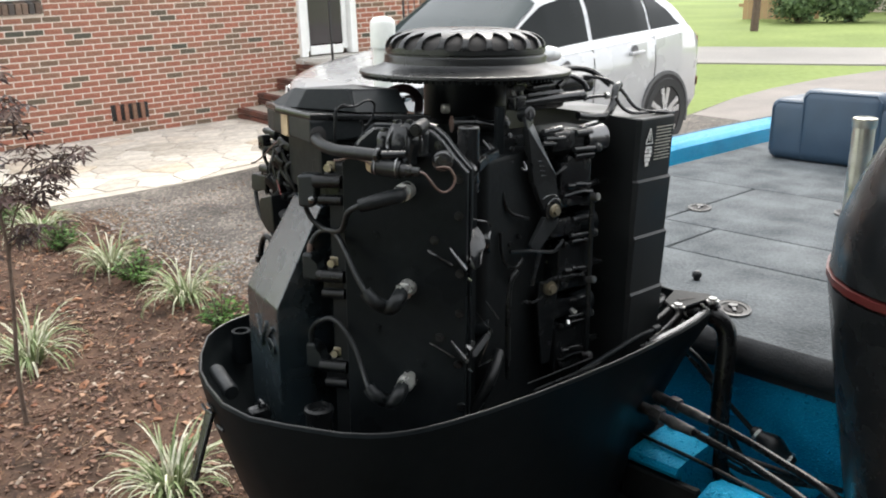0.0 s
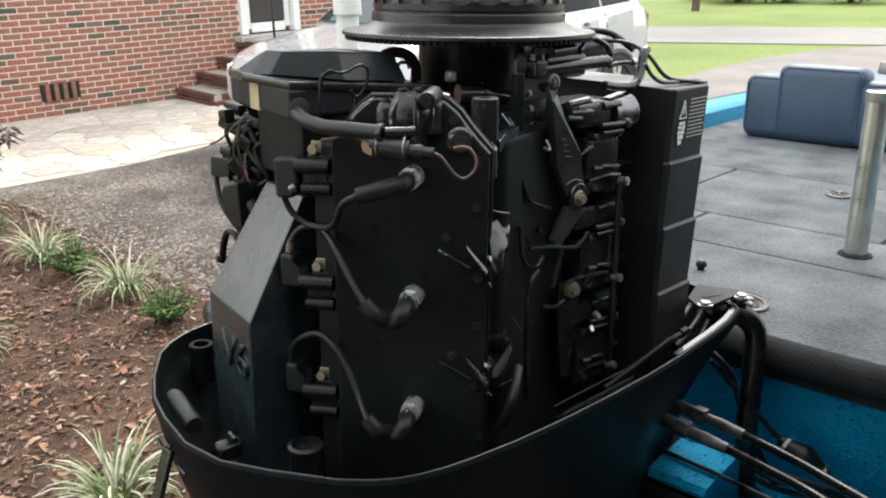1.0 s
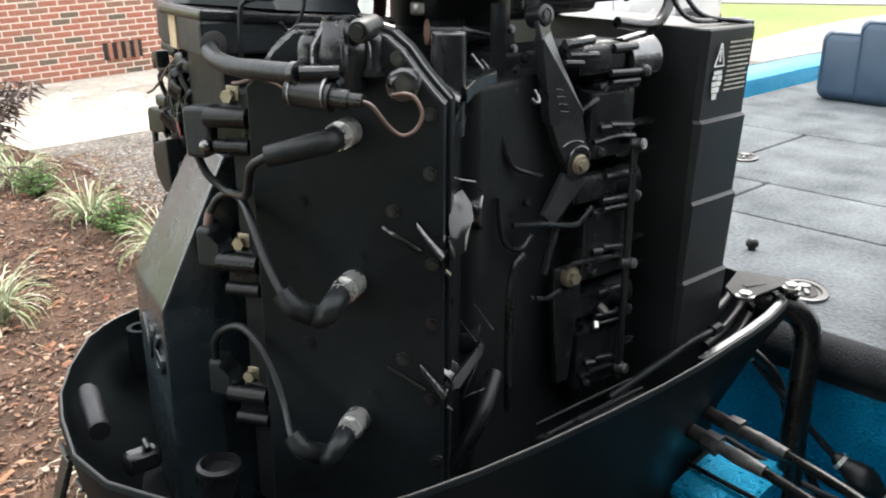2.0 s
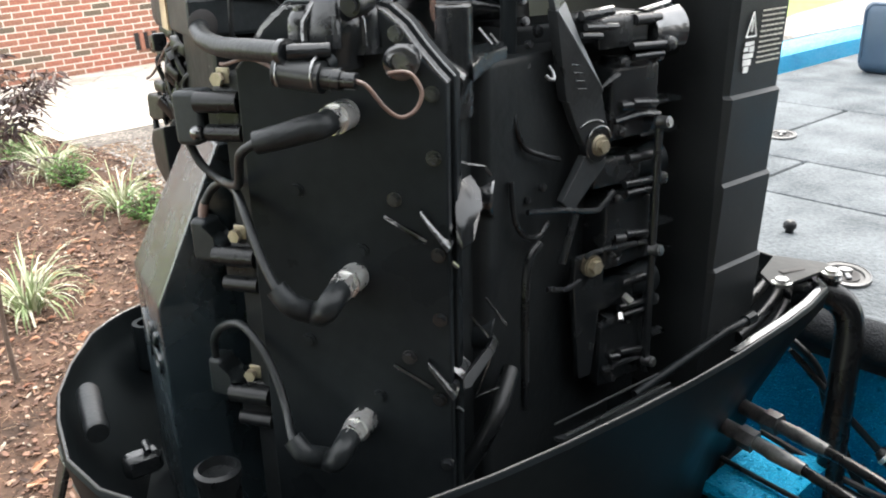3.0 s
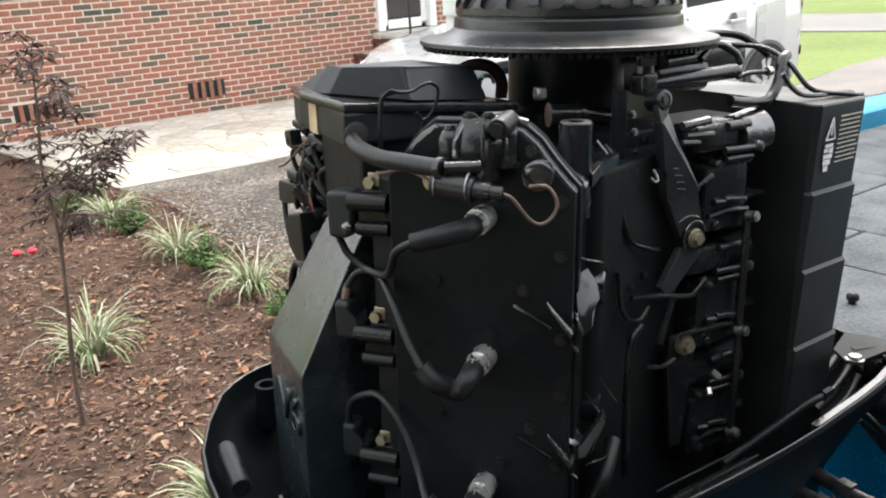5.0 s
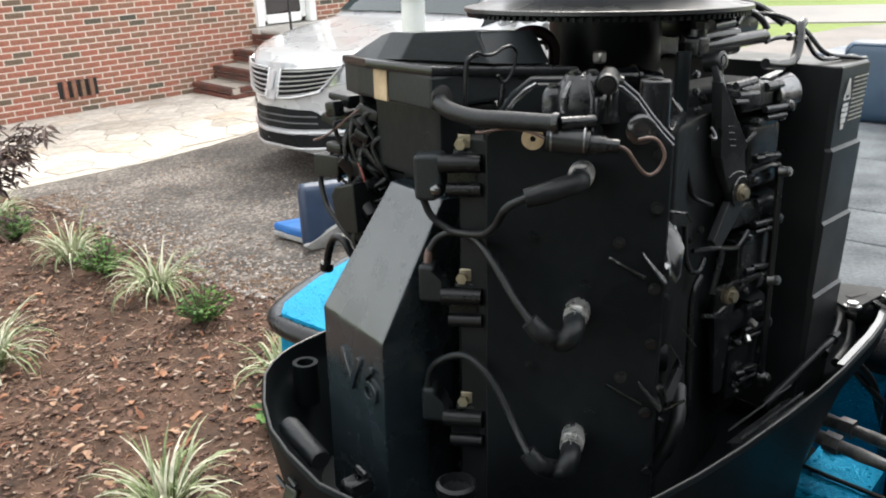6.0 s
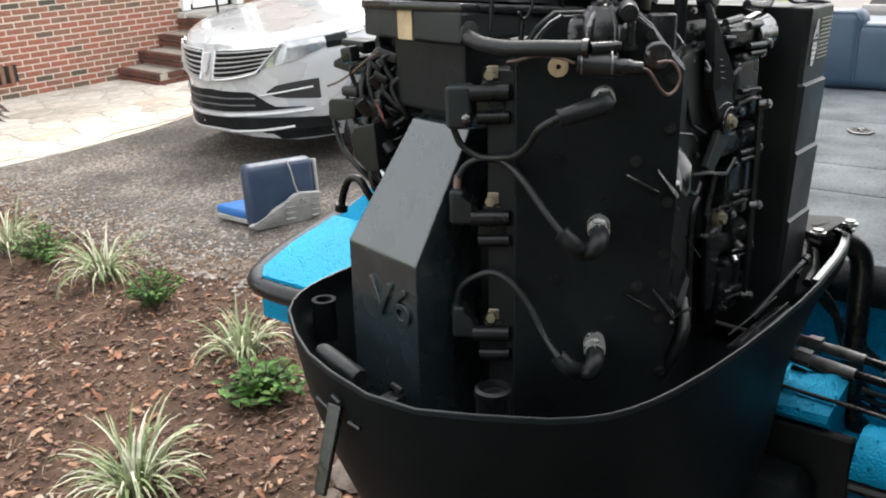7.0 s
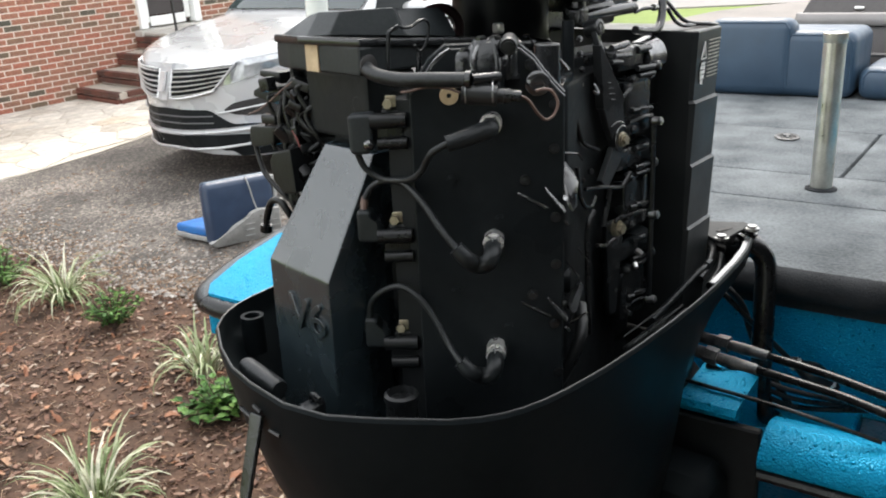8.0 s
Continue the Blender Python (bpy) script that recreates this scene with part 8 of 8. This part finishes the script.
for k, (x, y, r, h, n) in enumerate([(-2.70, 5.70, 0.17, 0.24, 500), (-1.90, 4.95, 0.17, 0.24, 500), (-1.2, 4.15, 0.15, 0.24, 420), (-0.65, 3.19, 0.17, 0.2, 300), (-3.35, 6.2, 0.2, 0.24, 400), (-2.62, 5.45, 0.12, 0.18, 240)][:5]):
    leafy_shrub(x, y, r, h, n, 80 + k, 0.05 if k == 3 else 0.032)

# young red maple
rng = random.Random(12)
maple = empty("maple_sapling", pose(-1.82, 3.25, bed_z(-1.82, 3.25)), "young dark red maple sapling with a thin forked stem", "sapling")
stem, crown = bmesh.new(), bmesh.new()
MAIN = curve([(0.0, 0, -0.02), (0.01, 0.0, 0.25), (0.05, 0.0, 0.57), (0.07, 0.0, 0.82), (0.06, 0.0, 1.05), (0.09, 0.0, 1.25), (0.11, 0.0, 1.46)], 5)
sweep(stem, MAIN, [0.0108 - 0.007 * k / (len(MAIN) - 1) for k in range(len(MAIN))], 8)
SIDE2 = curve([(0.064, 0.0, 0.70), (0.09, 0.005, 0.84), (0.16, 0.0, 0.98), (0.28, -0.02, 1.08), (0.40, -0.03, 1.16)], 5)
fork = bmesh.new()
sweep(fork, SIDE2, [0.0052 - 0.003 * k / (len(SIDE2) - 1) for k in range(len(SIDE2))], 6)


def maple_leaf(p, d, L):
    """A palmate leaf of five pointed lobes, cupped a little."""
    d = Vector(d).normalized()
    sd = d.cross(Vector((0, 0, 1)))
    sd = sd.normalized() if sd.length > 0.01 else Vector((1, 0, 0))
    up = sd.cross(d)
    c = crown.verts.new(p)
    for a, l in ((-1.9, 0.45), (-1.0, 0.75), (-0.35, 0.0), (0.0, 1.0), (1.0, 0.75), (1.9, 0.45)):
        if not l:
            continue
        e = d * math.cos(a) + sd * math.sin(a)
        f_ = e.cross(up)
        m = p + e * L * l * 0.5 - up * L * 0.04
        crown.faces.new((c, crown.verts.new(m + f_ * L * 0.11), crown.verts.new(p + e * L * l - up * L * 0.22), crown.verts.new(m - f_ * L * 0.11)))


for path, lo in ((MAIN, 13), (SIDE2, 7)):
    for k in range(lo, len(path)):
        for _ in range(1 + (k % 3 == 0)):
            a = rng.uniform(0, 6.28)
            L = rng.uniform(0.08, 0.26) * (1.1 - 0.6 * k / len(path))
            b = path[k]
            e = b + Vector((math.cos(a) * L, math.sin(a) * L, L * rng.uniform(0.05, 0.6)))
            mid = (b + e) / 2 + Vector((0, 0, 0.03))
            twig = bmesh.new()
            sweep(twig, [b, mid, e], [0.003, 0.0022, 0.0012], 5)
            part("twig", twig, M_BARK, maple, smooth=60)
            for j in range(6):
                t = rng.uniform(0.3, 1.05)
                p = b.lerp(e, t) + Vector((rng.gauss(0, 0.02), rng.gauss(0, 0.02), rng.gauss(0, 0.02)))
                aa = a + rng.gauss(0, 0.9)
                maple_leaf(p, (math.cos(aa), math.sin(aa), rng.uniform(-0.6, 0.1)), rng.uniform(0.045, 0.085))
part("stem", stem, M_BARK, maple, smooth=60)
part("side_stem", fork, M_BARK, maple, smooth=60)
part("leaves", crown, M_MAPLE, maple)

# bark chips and fallen leaves
rng = random.Random(33)


def scatter(n, y0, y1, lo, hi, thin, material, name, label, curl=0.0, w0=0.25, w1=0.6):
    verts, faces = [], []
    k = 0
    while k < n:
        y = y0 + (y1 - y0) * rng.random() ** 1.3
        x = rng.uniform(-4.6, 0.5)
        if x < -0.62 * max(y, 2.0) - 1.2 or not inside((x, y), BED):
            continue
        drift = noise.noise(Vector((x * 1.9, y * 1.9, 3.0 + 40 * lo))) + 0.5 * noise.noise(Vector((x * 5.1, y * 5.1, 9.0)))
        if drift < rng.uniform(-0.75, 0.25):
            continue
        k += 1
        L, w = lo + (hi - lo) * rng.random() ** 1.6, rng.uniform(w0, w1)
        a, tilt = rng.uniform(0, 6.28), rng.gauss(0, 0.25)
        z = bed_z(x, y) + rng.uniform(0, 0.012)
        ca, sa = math.cos(a), math.sin(a)
        i0 = len(verts)
        for u, v, h_ in ((-1, -1, 0), (0.2, -1.2, curl), (1, -0.6, 0), (1.1, 0.7, 0), (0, 1.1, curl), (-1, 0.8, 0)):
            px, py = u * L / 2, v * L * w / 2
            verts.append((x + px * ca - py * sa, y + px * sa + py * ca, z + px * math.sin(tilt) + thin + h_ * L))
        for i in range(6):
            q = verts[i0 + i]
            verts.append((x + (q[0] - x) * 0.95, y + (q[1] - y) * 0.95, q[2] - thin))
        faces.append(tuple(range(i0, i0 + 6)))
        for i in range(6):
            j = (i + 1) % 6
            faces.append((i0 + i, i0 + 6 + i, i0 + 6 + j, i0 + j))
    me = bpy.data.meshes.new(name)
    me.from_pydata(verts, [], faces)
    me.materials.append(material)
    return tagged(new(name, me), label, "mulch", kind="stuff")


scatter(34000, -1.5, 7.4, 0.005, 0.034, 0.004, M_CHIP, "bark_mulch", "reddish brown shredded bark mulch")
scatter(1900, -1.5, 7.0, 0.02, 0.06, 0.0015, M_LEAFDRY, "fallen_leaves", "dry curled tan fallen leaves on the mulch", 0.18)
scatter(22000, -1.5, 7.6, 0.012, 0.06, 0.001, M_NEEDLE, "pine_straw", "fine brown needles and straw among the mulch", 0.02, 0.025, 0.07)
bm = bmesh.new()
for x, y in ((-3.28, 5.29), (-3.2, 5.33)):
    lathe(bm, [(0, 0), (0.02, 0.01), (0.03, 0.03), (0.015, 0.045), (0, 0.05)], (x, y, bed_z(x, y)), 10)
tagged(part("fallen_flower", bm, M_PETAL), "small red flower on the mulch", "flower")

# low lumps of grey-brown soil at the corner of the bed
M_SOILLUMP = surf("grey_soil", (0.085, 0.068, 0.056), (0.17, 0.14, 0.118), 14, 0.95, fine=90, bump=0.6, spec=0.1)
for k, (x, y, sx, sy, sz) in enumerate(((-0.33, 2.64, 0.085, 0.105, 0.028), (-0.22, 2.55, 0.05, 0.045, 0.022), (-0.42, 2.52, 0.04, 0.035, 0.025))):
    bm = bmesh.new()
    bmesh.ops.create_icosphere(bm, subdivisions=3, radius=1.0)
    for v in bm.verts:
        n_ = 1 + 0.22 * noise.noise(v.co * 1.7 + Vector((k * 7, 0, 0))) + 0.06 * noise.noise(v.co * 6)
        v.co = Vector((v.co.x * sx * n_, v.co.y * sy * n_, max(-0.4, min(0.75, v.co.z)) * sz * n_))
    st = part("soil_lump", bm, M_SOILLUMP, m=pose(x, y, bed_z(x, y) + 0.3 * sz, 0, 0, 35 * k), smooth=50)
    tagged(st, "low grey-brown lump of bare soil", "stone", "loose stones")

# pale straw and grit along the edge of the driveway
verts, faces = [], []
EDGE = [(-3.05, 6.75), (-2.62, 6.38), (-2.0, 5.63), (-1.6, 5.14), (-1.22, 4.73), (-0.87, 4.48), (-0.47, 3.98), (-0.22, 3.28)]
for k in range(5200):
    i = rng.randrange(len(EDGE) - 1)
    t = rng.random()
    (x0, y0), (x1, y1) = EDGE[i], EDGE[i + 1]
    q = abs(rng.gauss(0, 0.22)) if k % 4 else rng.uniform(0, 1.6)
    x, y = x0 + (x1 - x0) * t + q * 0.75, y0 + (y1 - y0) * t + q * 0.65
    L = rng.uniform(0.005, 0.014) if k % 3 else rng.uniform(0.02, 0.07)
    w = L * (rng.uniform(0.5, 0.9) if k % 3 else 0.07)
    a = rng.uniform(0, 6.28)
    ca, sa = math.cos(a), math.sin(a)
    i0 = len(verts)
    for u, v in ((-1, -0.6), (0.7, -1), (1, 0.5), (-0.6, 1)):
        px, py = u * L / 2, v * w / 2
        verts.append((x + px * ca - py * sa, y + px * sa + py * ca, 0.004 + 0.25 * w))
    verts += [(x, y, 0.008 + 0.5 * w)]
    for j in range(4):
        faces.append((i0 + j, i0 + (j + 1) % 4, i0 + 4))
me = bpy.data.meshes.new("driveway_litter")
me.from_pydata(verts, [], faces)
me.materials.append(M_NEEDLE)
tagged(new("driveway_litter", me), "pale straw and grit strewn along the driveway edge", "litter", kind="stuff")

# ---- pieces: flagstones, bricks ----
rng = random.Random(5)
PATIO = [(-6.9, 8.0), (-5.6, 8.75), (-4.4, 7.80), (-3.38, 6.98), (-2.98, 7.27), (-2.41, 7.71), (-1.95, 8.2), (-1.6, 8.7), (-1.2, 9.4), (-0.7, 10.6), (0.2, 13.4), (-1.5, 12.2), (-4.98, 9.46), (-6.9, 7.96)]
sheet("pavement", PATIO, 0.012, 0.06, M_MORTARFLOOR, "pale mortar bed of the flagstone walk", "walkway")
paving = tagged(new("pavement_flagstones"), "pale tan irregular flagstone walk along the house", "flagstone walk", kind="structure")


def clip(poly, nx, ny, c):
    out = []
    for (x0, y0), (x1, y1) in zip(poly, poly[1:] + poly[:1]):
        d0, d1 = nx * x0 + ny * y0 - c, nx * x1 + ny * y1 - c
        if d0 <= 0:
            out.append((x0, y0))
        if (d0 < 0) != (d1 < 0) and d0 != d1:
            t = d0 / (d0 - d1)
            out.append((x0 + (x1 - x0) * t, y0 + (y1 - y0) * t))
    return out


seeds = []
SP = 0.36
for i in range(34):
    for j in range(22):
        a = -7.5 + SP * i + (SP / 2 if j % 2 else 0) + rng.uniform(-0.12, 0.12)
        b = 6.6 + SP * j + rng.uniform(-0.12, 0.12)
        seeds.append((a, b))
made = 0
for i, (x, y) in enumerate(seeds):
    if not inside((x, y), PATIO) or edge_dist((x, y), PATIO) < 0.05 or made > 290:
        continue
    near = [q for q in seeds if q != (x, y) and abs(q[0] - x) < 1.1 and abs(q[1] - y) < 1.1]
    poly = [(x - 0.5, y - 0.5), (x + 0.5, y - 0.5), (x + 0.5, y + 0.5), (x - 0.5, y + 0.5)]
    for qx, qy in near:
        dx, dy = qx - x, qy - y
        ln = math.hypot(dx, dy)
        poly = clip(poly, dx / ln, dy / ln, (dx * (qx + x) + dy * (qy + y)) / 2 / ln - 0.008)
    poly = [p for p in poly if inside(p, PATIO)]
    if len(poly) < 3:
        continue
    bm = bmesh.new()
    zt = 0.022 + rng.uniform(-0.003, 0.004)
    pl = [(px - x, py - y) for px, py in poly]
    loft(bm, [[(u, v, -0.01) for u, v in pl], [(u, v, zt - 0.005) for u, v in pl], [(u * 0.965, v * 0.965, zt) for u, v in pl]])
    part("flagstone", bm, M_STONE, paving, m=pose(x, y, 0))
    made += 1

# gravel apron where the drive frays into the bed
verts, faces = [], []
for _ in range(2600):
    t = rng.random()
    k = rng.randrange(6)
    line = [(-2.9, 6.85), (-2.6, 6.4), (-1.98, 5.65), (-1.58, 5.16), (-1.2, 4.75), (-0.85, 4.5), (-0.45, 4.0)]
    (x0, y0), (x1, y1) = line[k], line[k + 1]
    off = rng.gauss(0.16, 0.16)
    ln = math.hypot(x1 - x0, y1 - y0)
    x, y = x0 + (x1 - x0) * t - (y1 - y0) / ln * off, y0 + (y1 - y0) * t + (x1 - x0) / ln * off
    r = rng.uniform(0.006, 0.018)
    i0 = len(verts)
    for u, v, w in ((r, 0, 0), (0, r * 0.8, 0), (-r, 0, 0), (0, -r * 0.8, 0), (0, 0, r * 0.6)):
        verts.append((x + u, y + v, 0.002 + w + (0.03 if inside((x, y), BED) else 0)))
    faces += [(i0, i0 + 1, i0 + 4), (i0 + 1, i0 + 2, i0 + 4), (i0 + 2, i0 + 3, i0 + 4), (i0 + 3, i0, i0 + 4)]
me = bpy.data.meshes.new("gravel")
me.from_pydata(verts, [], faces)
M_GRAVEL = ramped("gravel", [(0, (0.16, 0.14, 0.12)), (0.6, (0.32, 0.29, 0.26)), (1, (0.5, 0.46, 0.42))], 0.9, 0.2, 30, island=True)
me.materials.append(M_GRAVEL)
tagged(new("gravel", me), "loose grey gravel along the driveway edge", "gravel", kind="stuff")

# bricks of the house wall
rng = random.Random(9)


def brick_mesh(L, name="brick", h=0.057, d=0.10, proud=0.0):
    bm = bmesh.new()
    box(bm, (0, 0, 0), (L, d, h), 0.0025)
    me = bpy.data.meshes.new(name)
    bm.to_mesh(me)
    bm.free()
    return me


full, half = brick_mesh(0.190, h=0.055), brick_mesh(0.090, h=0.055)
for m_ in (full, half):
    m_.materials.append(M_BRICK)
rest_v, rest_f = [], []
VENTS = [(1.27, 1.71, 0.18, 0.37), (-0.62, -0.18, 0.20, 0.38)]
NEAR = (-0.6, 2.15, 0.06, 1.75)
count = 0


for c in range(int(TOP / COURSE)):
    z = COURSE * (c + 0.5)
    s_ = S0 + (BLEN / 2 if c % 2 else 0)
    while s_ < S1:
        a, b = s_ + 0.006, s_ + BLEN - 0.0072
        s_ += BLEN
        pieces = [(a, b)]
        for lim0, lim1, zz0, zz1 in [(DOOR_L, DOOR_R, DOOR_B - 0.09, DOOR_T), (WIN_L, WIN_R, WIN_B - 0.145, WIN_T)] + [(v0, v1, z0 - 0.01, z1) for v0, v1, z0, z1 in VENTS]:
            if zz0 < z < zz1:
                nxt = []
                for p0, p1 in pieces:
                    if p1 <= lim0 or p0 >= lim1:
                        nxt.append((p0, p1))
                    else:
                        if p0 < lim0 - 0.03:
                            nxt.append((p0, lim0 - 0.004))
                        if p1 > lim1 + 0.03:
                            nxt.append((lim1 + 0.004, p1))
                pieces = nxt
        for p0, p1 in pieces:
            L = p1 - p0
            yy = -0.002 + rng.uniform(-0.0015, 0.0015) + 0.048
            if NEAR[0] < p0 < NEAR[1] and NEAR[2] < z < NEAR[3] and L > 0.18 and count < 300:
                o = new("brick", full)
                o.parent = house_wall
                o.matrix_basis = pose((p0 + p1) / 2, yy, z + rng.uniform(-0.001, 0.001), 0, rng.uniform(-0.25, 0.25), 0)
                count += 1
            else:
                i0 = len(rest_v)
                for dy, g_ in ((0.1, 0.0), (-0.0475, 0.0), (-0.05, 0.0025)):
                    for u, v in ((p0 + g_, z - 0.0275 + g_), (p1 - g_, z - 0.0275 + g_), (p1 - g_, z + 0.0275 - g_), (p0 + g_, z + 0.0275 - g_)):
                        rest_v.append((u, yy + dy, v))
                for q in (0, 4):
                    for k in range(4):
                        rest_f.append((i0 + q + k, i0 + q + (k + 1) % 4, i0 + q + 4 + (k + 1) % 4, i0 + q + 4 + k))
                rest_f.append((i0 + 8, i0 + 9, i0 + 10, i0 + 11))
me = bpy.data.meshes.new("bricks")
me.from_pydata(rest_v, [], rest_f)
me.materials.append(M_BRICKS)
ob = new("bricks", me)
ob.parent = house_wall
ob["kind"] = "stuff"

# crawl-space vents: upright bricks with dark gaps between
for v0, v1, z0, z1 in VENTS:
    vent = tagged(new("wall_vent"), "brick crawl-space vent with dark upright slots", "vent", kind="structure")
    vent.matrix_basis = WALL
    bm = bmesh.new()
    box(bm, ((v0 + v1) / 2, 0.004, (z0 + z1) / 2), (v1 - v0, 0.03, z1 - z0))
    part("slot_backing", bm, M_VENT, vent)
    w = (v1 - v0) / 4.5
    for k in range(4):
        bm = bmesh.new()
        box(bm, (v0 + w * (k + 0.75), -0.004, (z0 + z1) / 2), (w * 0.44, 0.09, z1 - z0 - 0.004), 0.003)
        part("vent_brick", bm, M_BRICK, vent)
# rowlock sill
sill = tagged(new("window_sill"), "sloping row of grey-brown sill bricks under the window", "sill", kind="structure")
sill.matrix_basis = WALL
sm = brick_mesh(0.058, "sill_brick", 0.115, 0.16)
sm.materials.append(M_SILLBRICK)
for k in range(18):
    o = new("sill_brick", sm)
    o.parent = sill
    o.matrix_basis = pose(WIN_L + 0.035 + 0.0685 * k, 0.03, WIN_B - 0.075, 10, 0, 0)
# brick faces of the steps
stm = brick_mesh(0.192, "step_brick", 0.057, 0.09)
stm.materials.append(M_BRICKDARK)
for k in range(4):
    for r in range(2):
        z = RISE * k + 0.04 + 0.075 * r
        n = 5
        for j in range(n):
            o = new("step_brick", stm)
            o.parent = steps
            o.matrix_basis = pose(STEP_S[k] + 0.03, -0.10 - 0.185 * j, z, 0, 0, 90)
        s_end = STEP_S[k + 1] if k < 3 else 5.6
    for r in range(2):
        z = RISE * k + 0.04 + 0.075 * r
        s_ = STEP_S[k] + 0.12
        while s_ < 5.5:
            o = new("step_brick", stm)
            o.parent = steps
            o.matrix_basis = pose(s_ + (0.1 if r else 0), -DEPTH + 0.03, z, 0, 0, 0)
            s_ += 0.2032
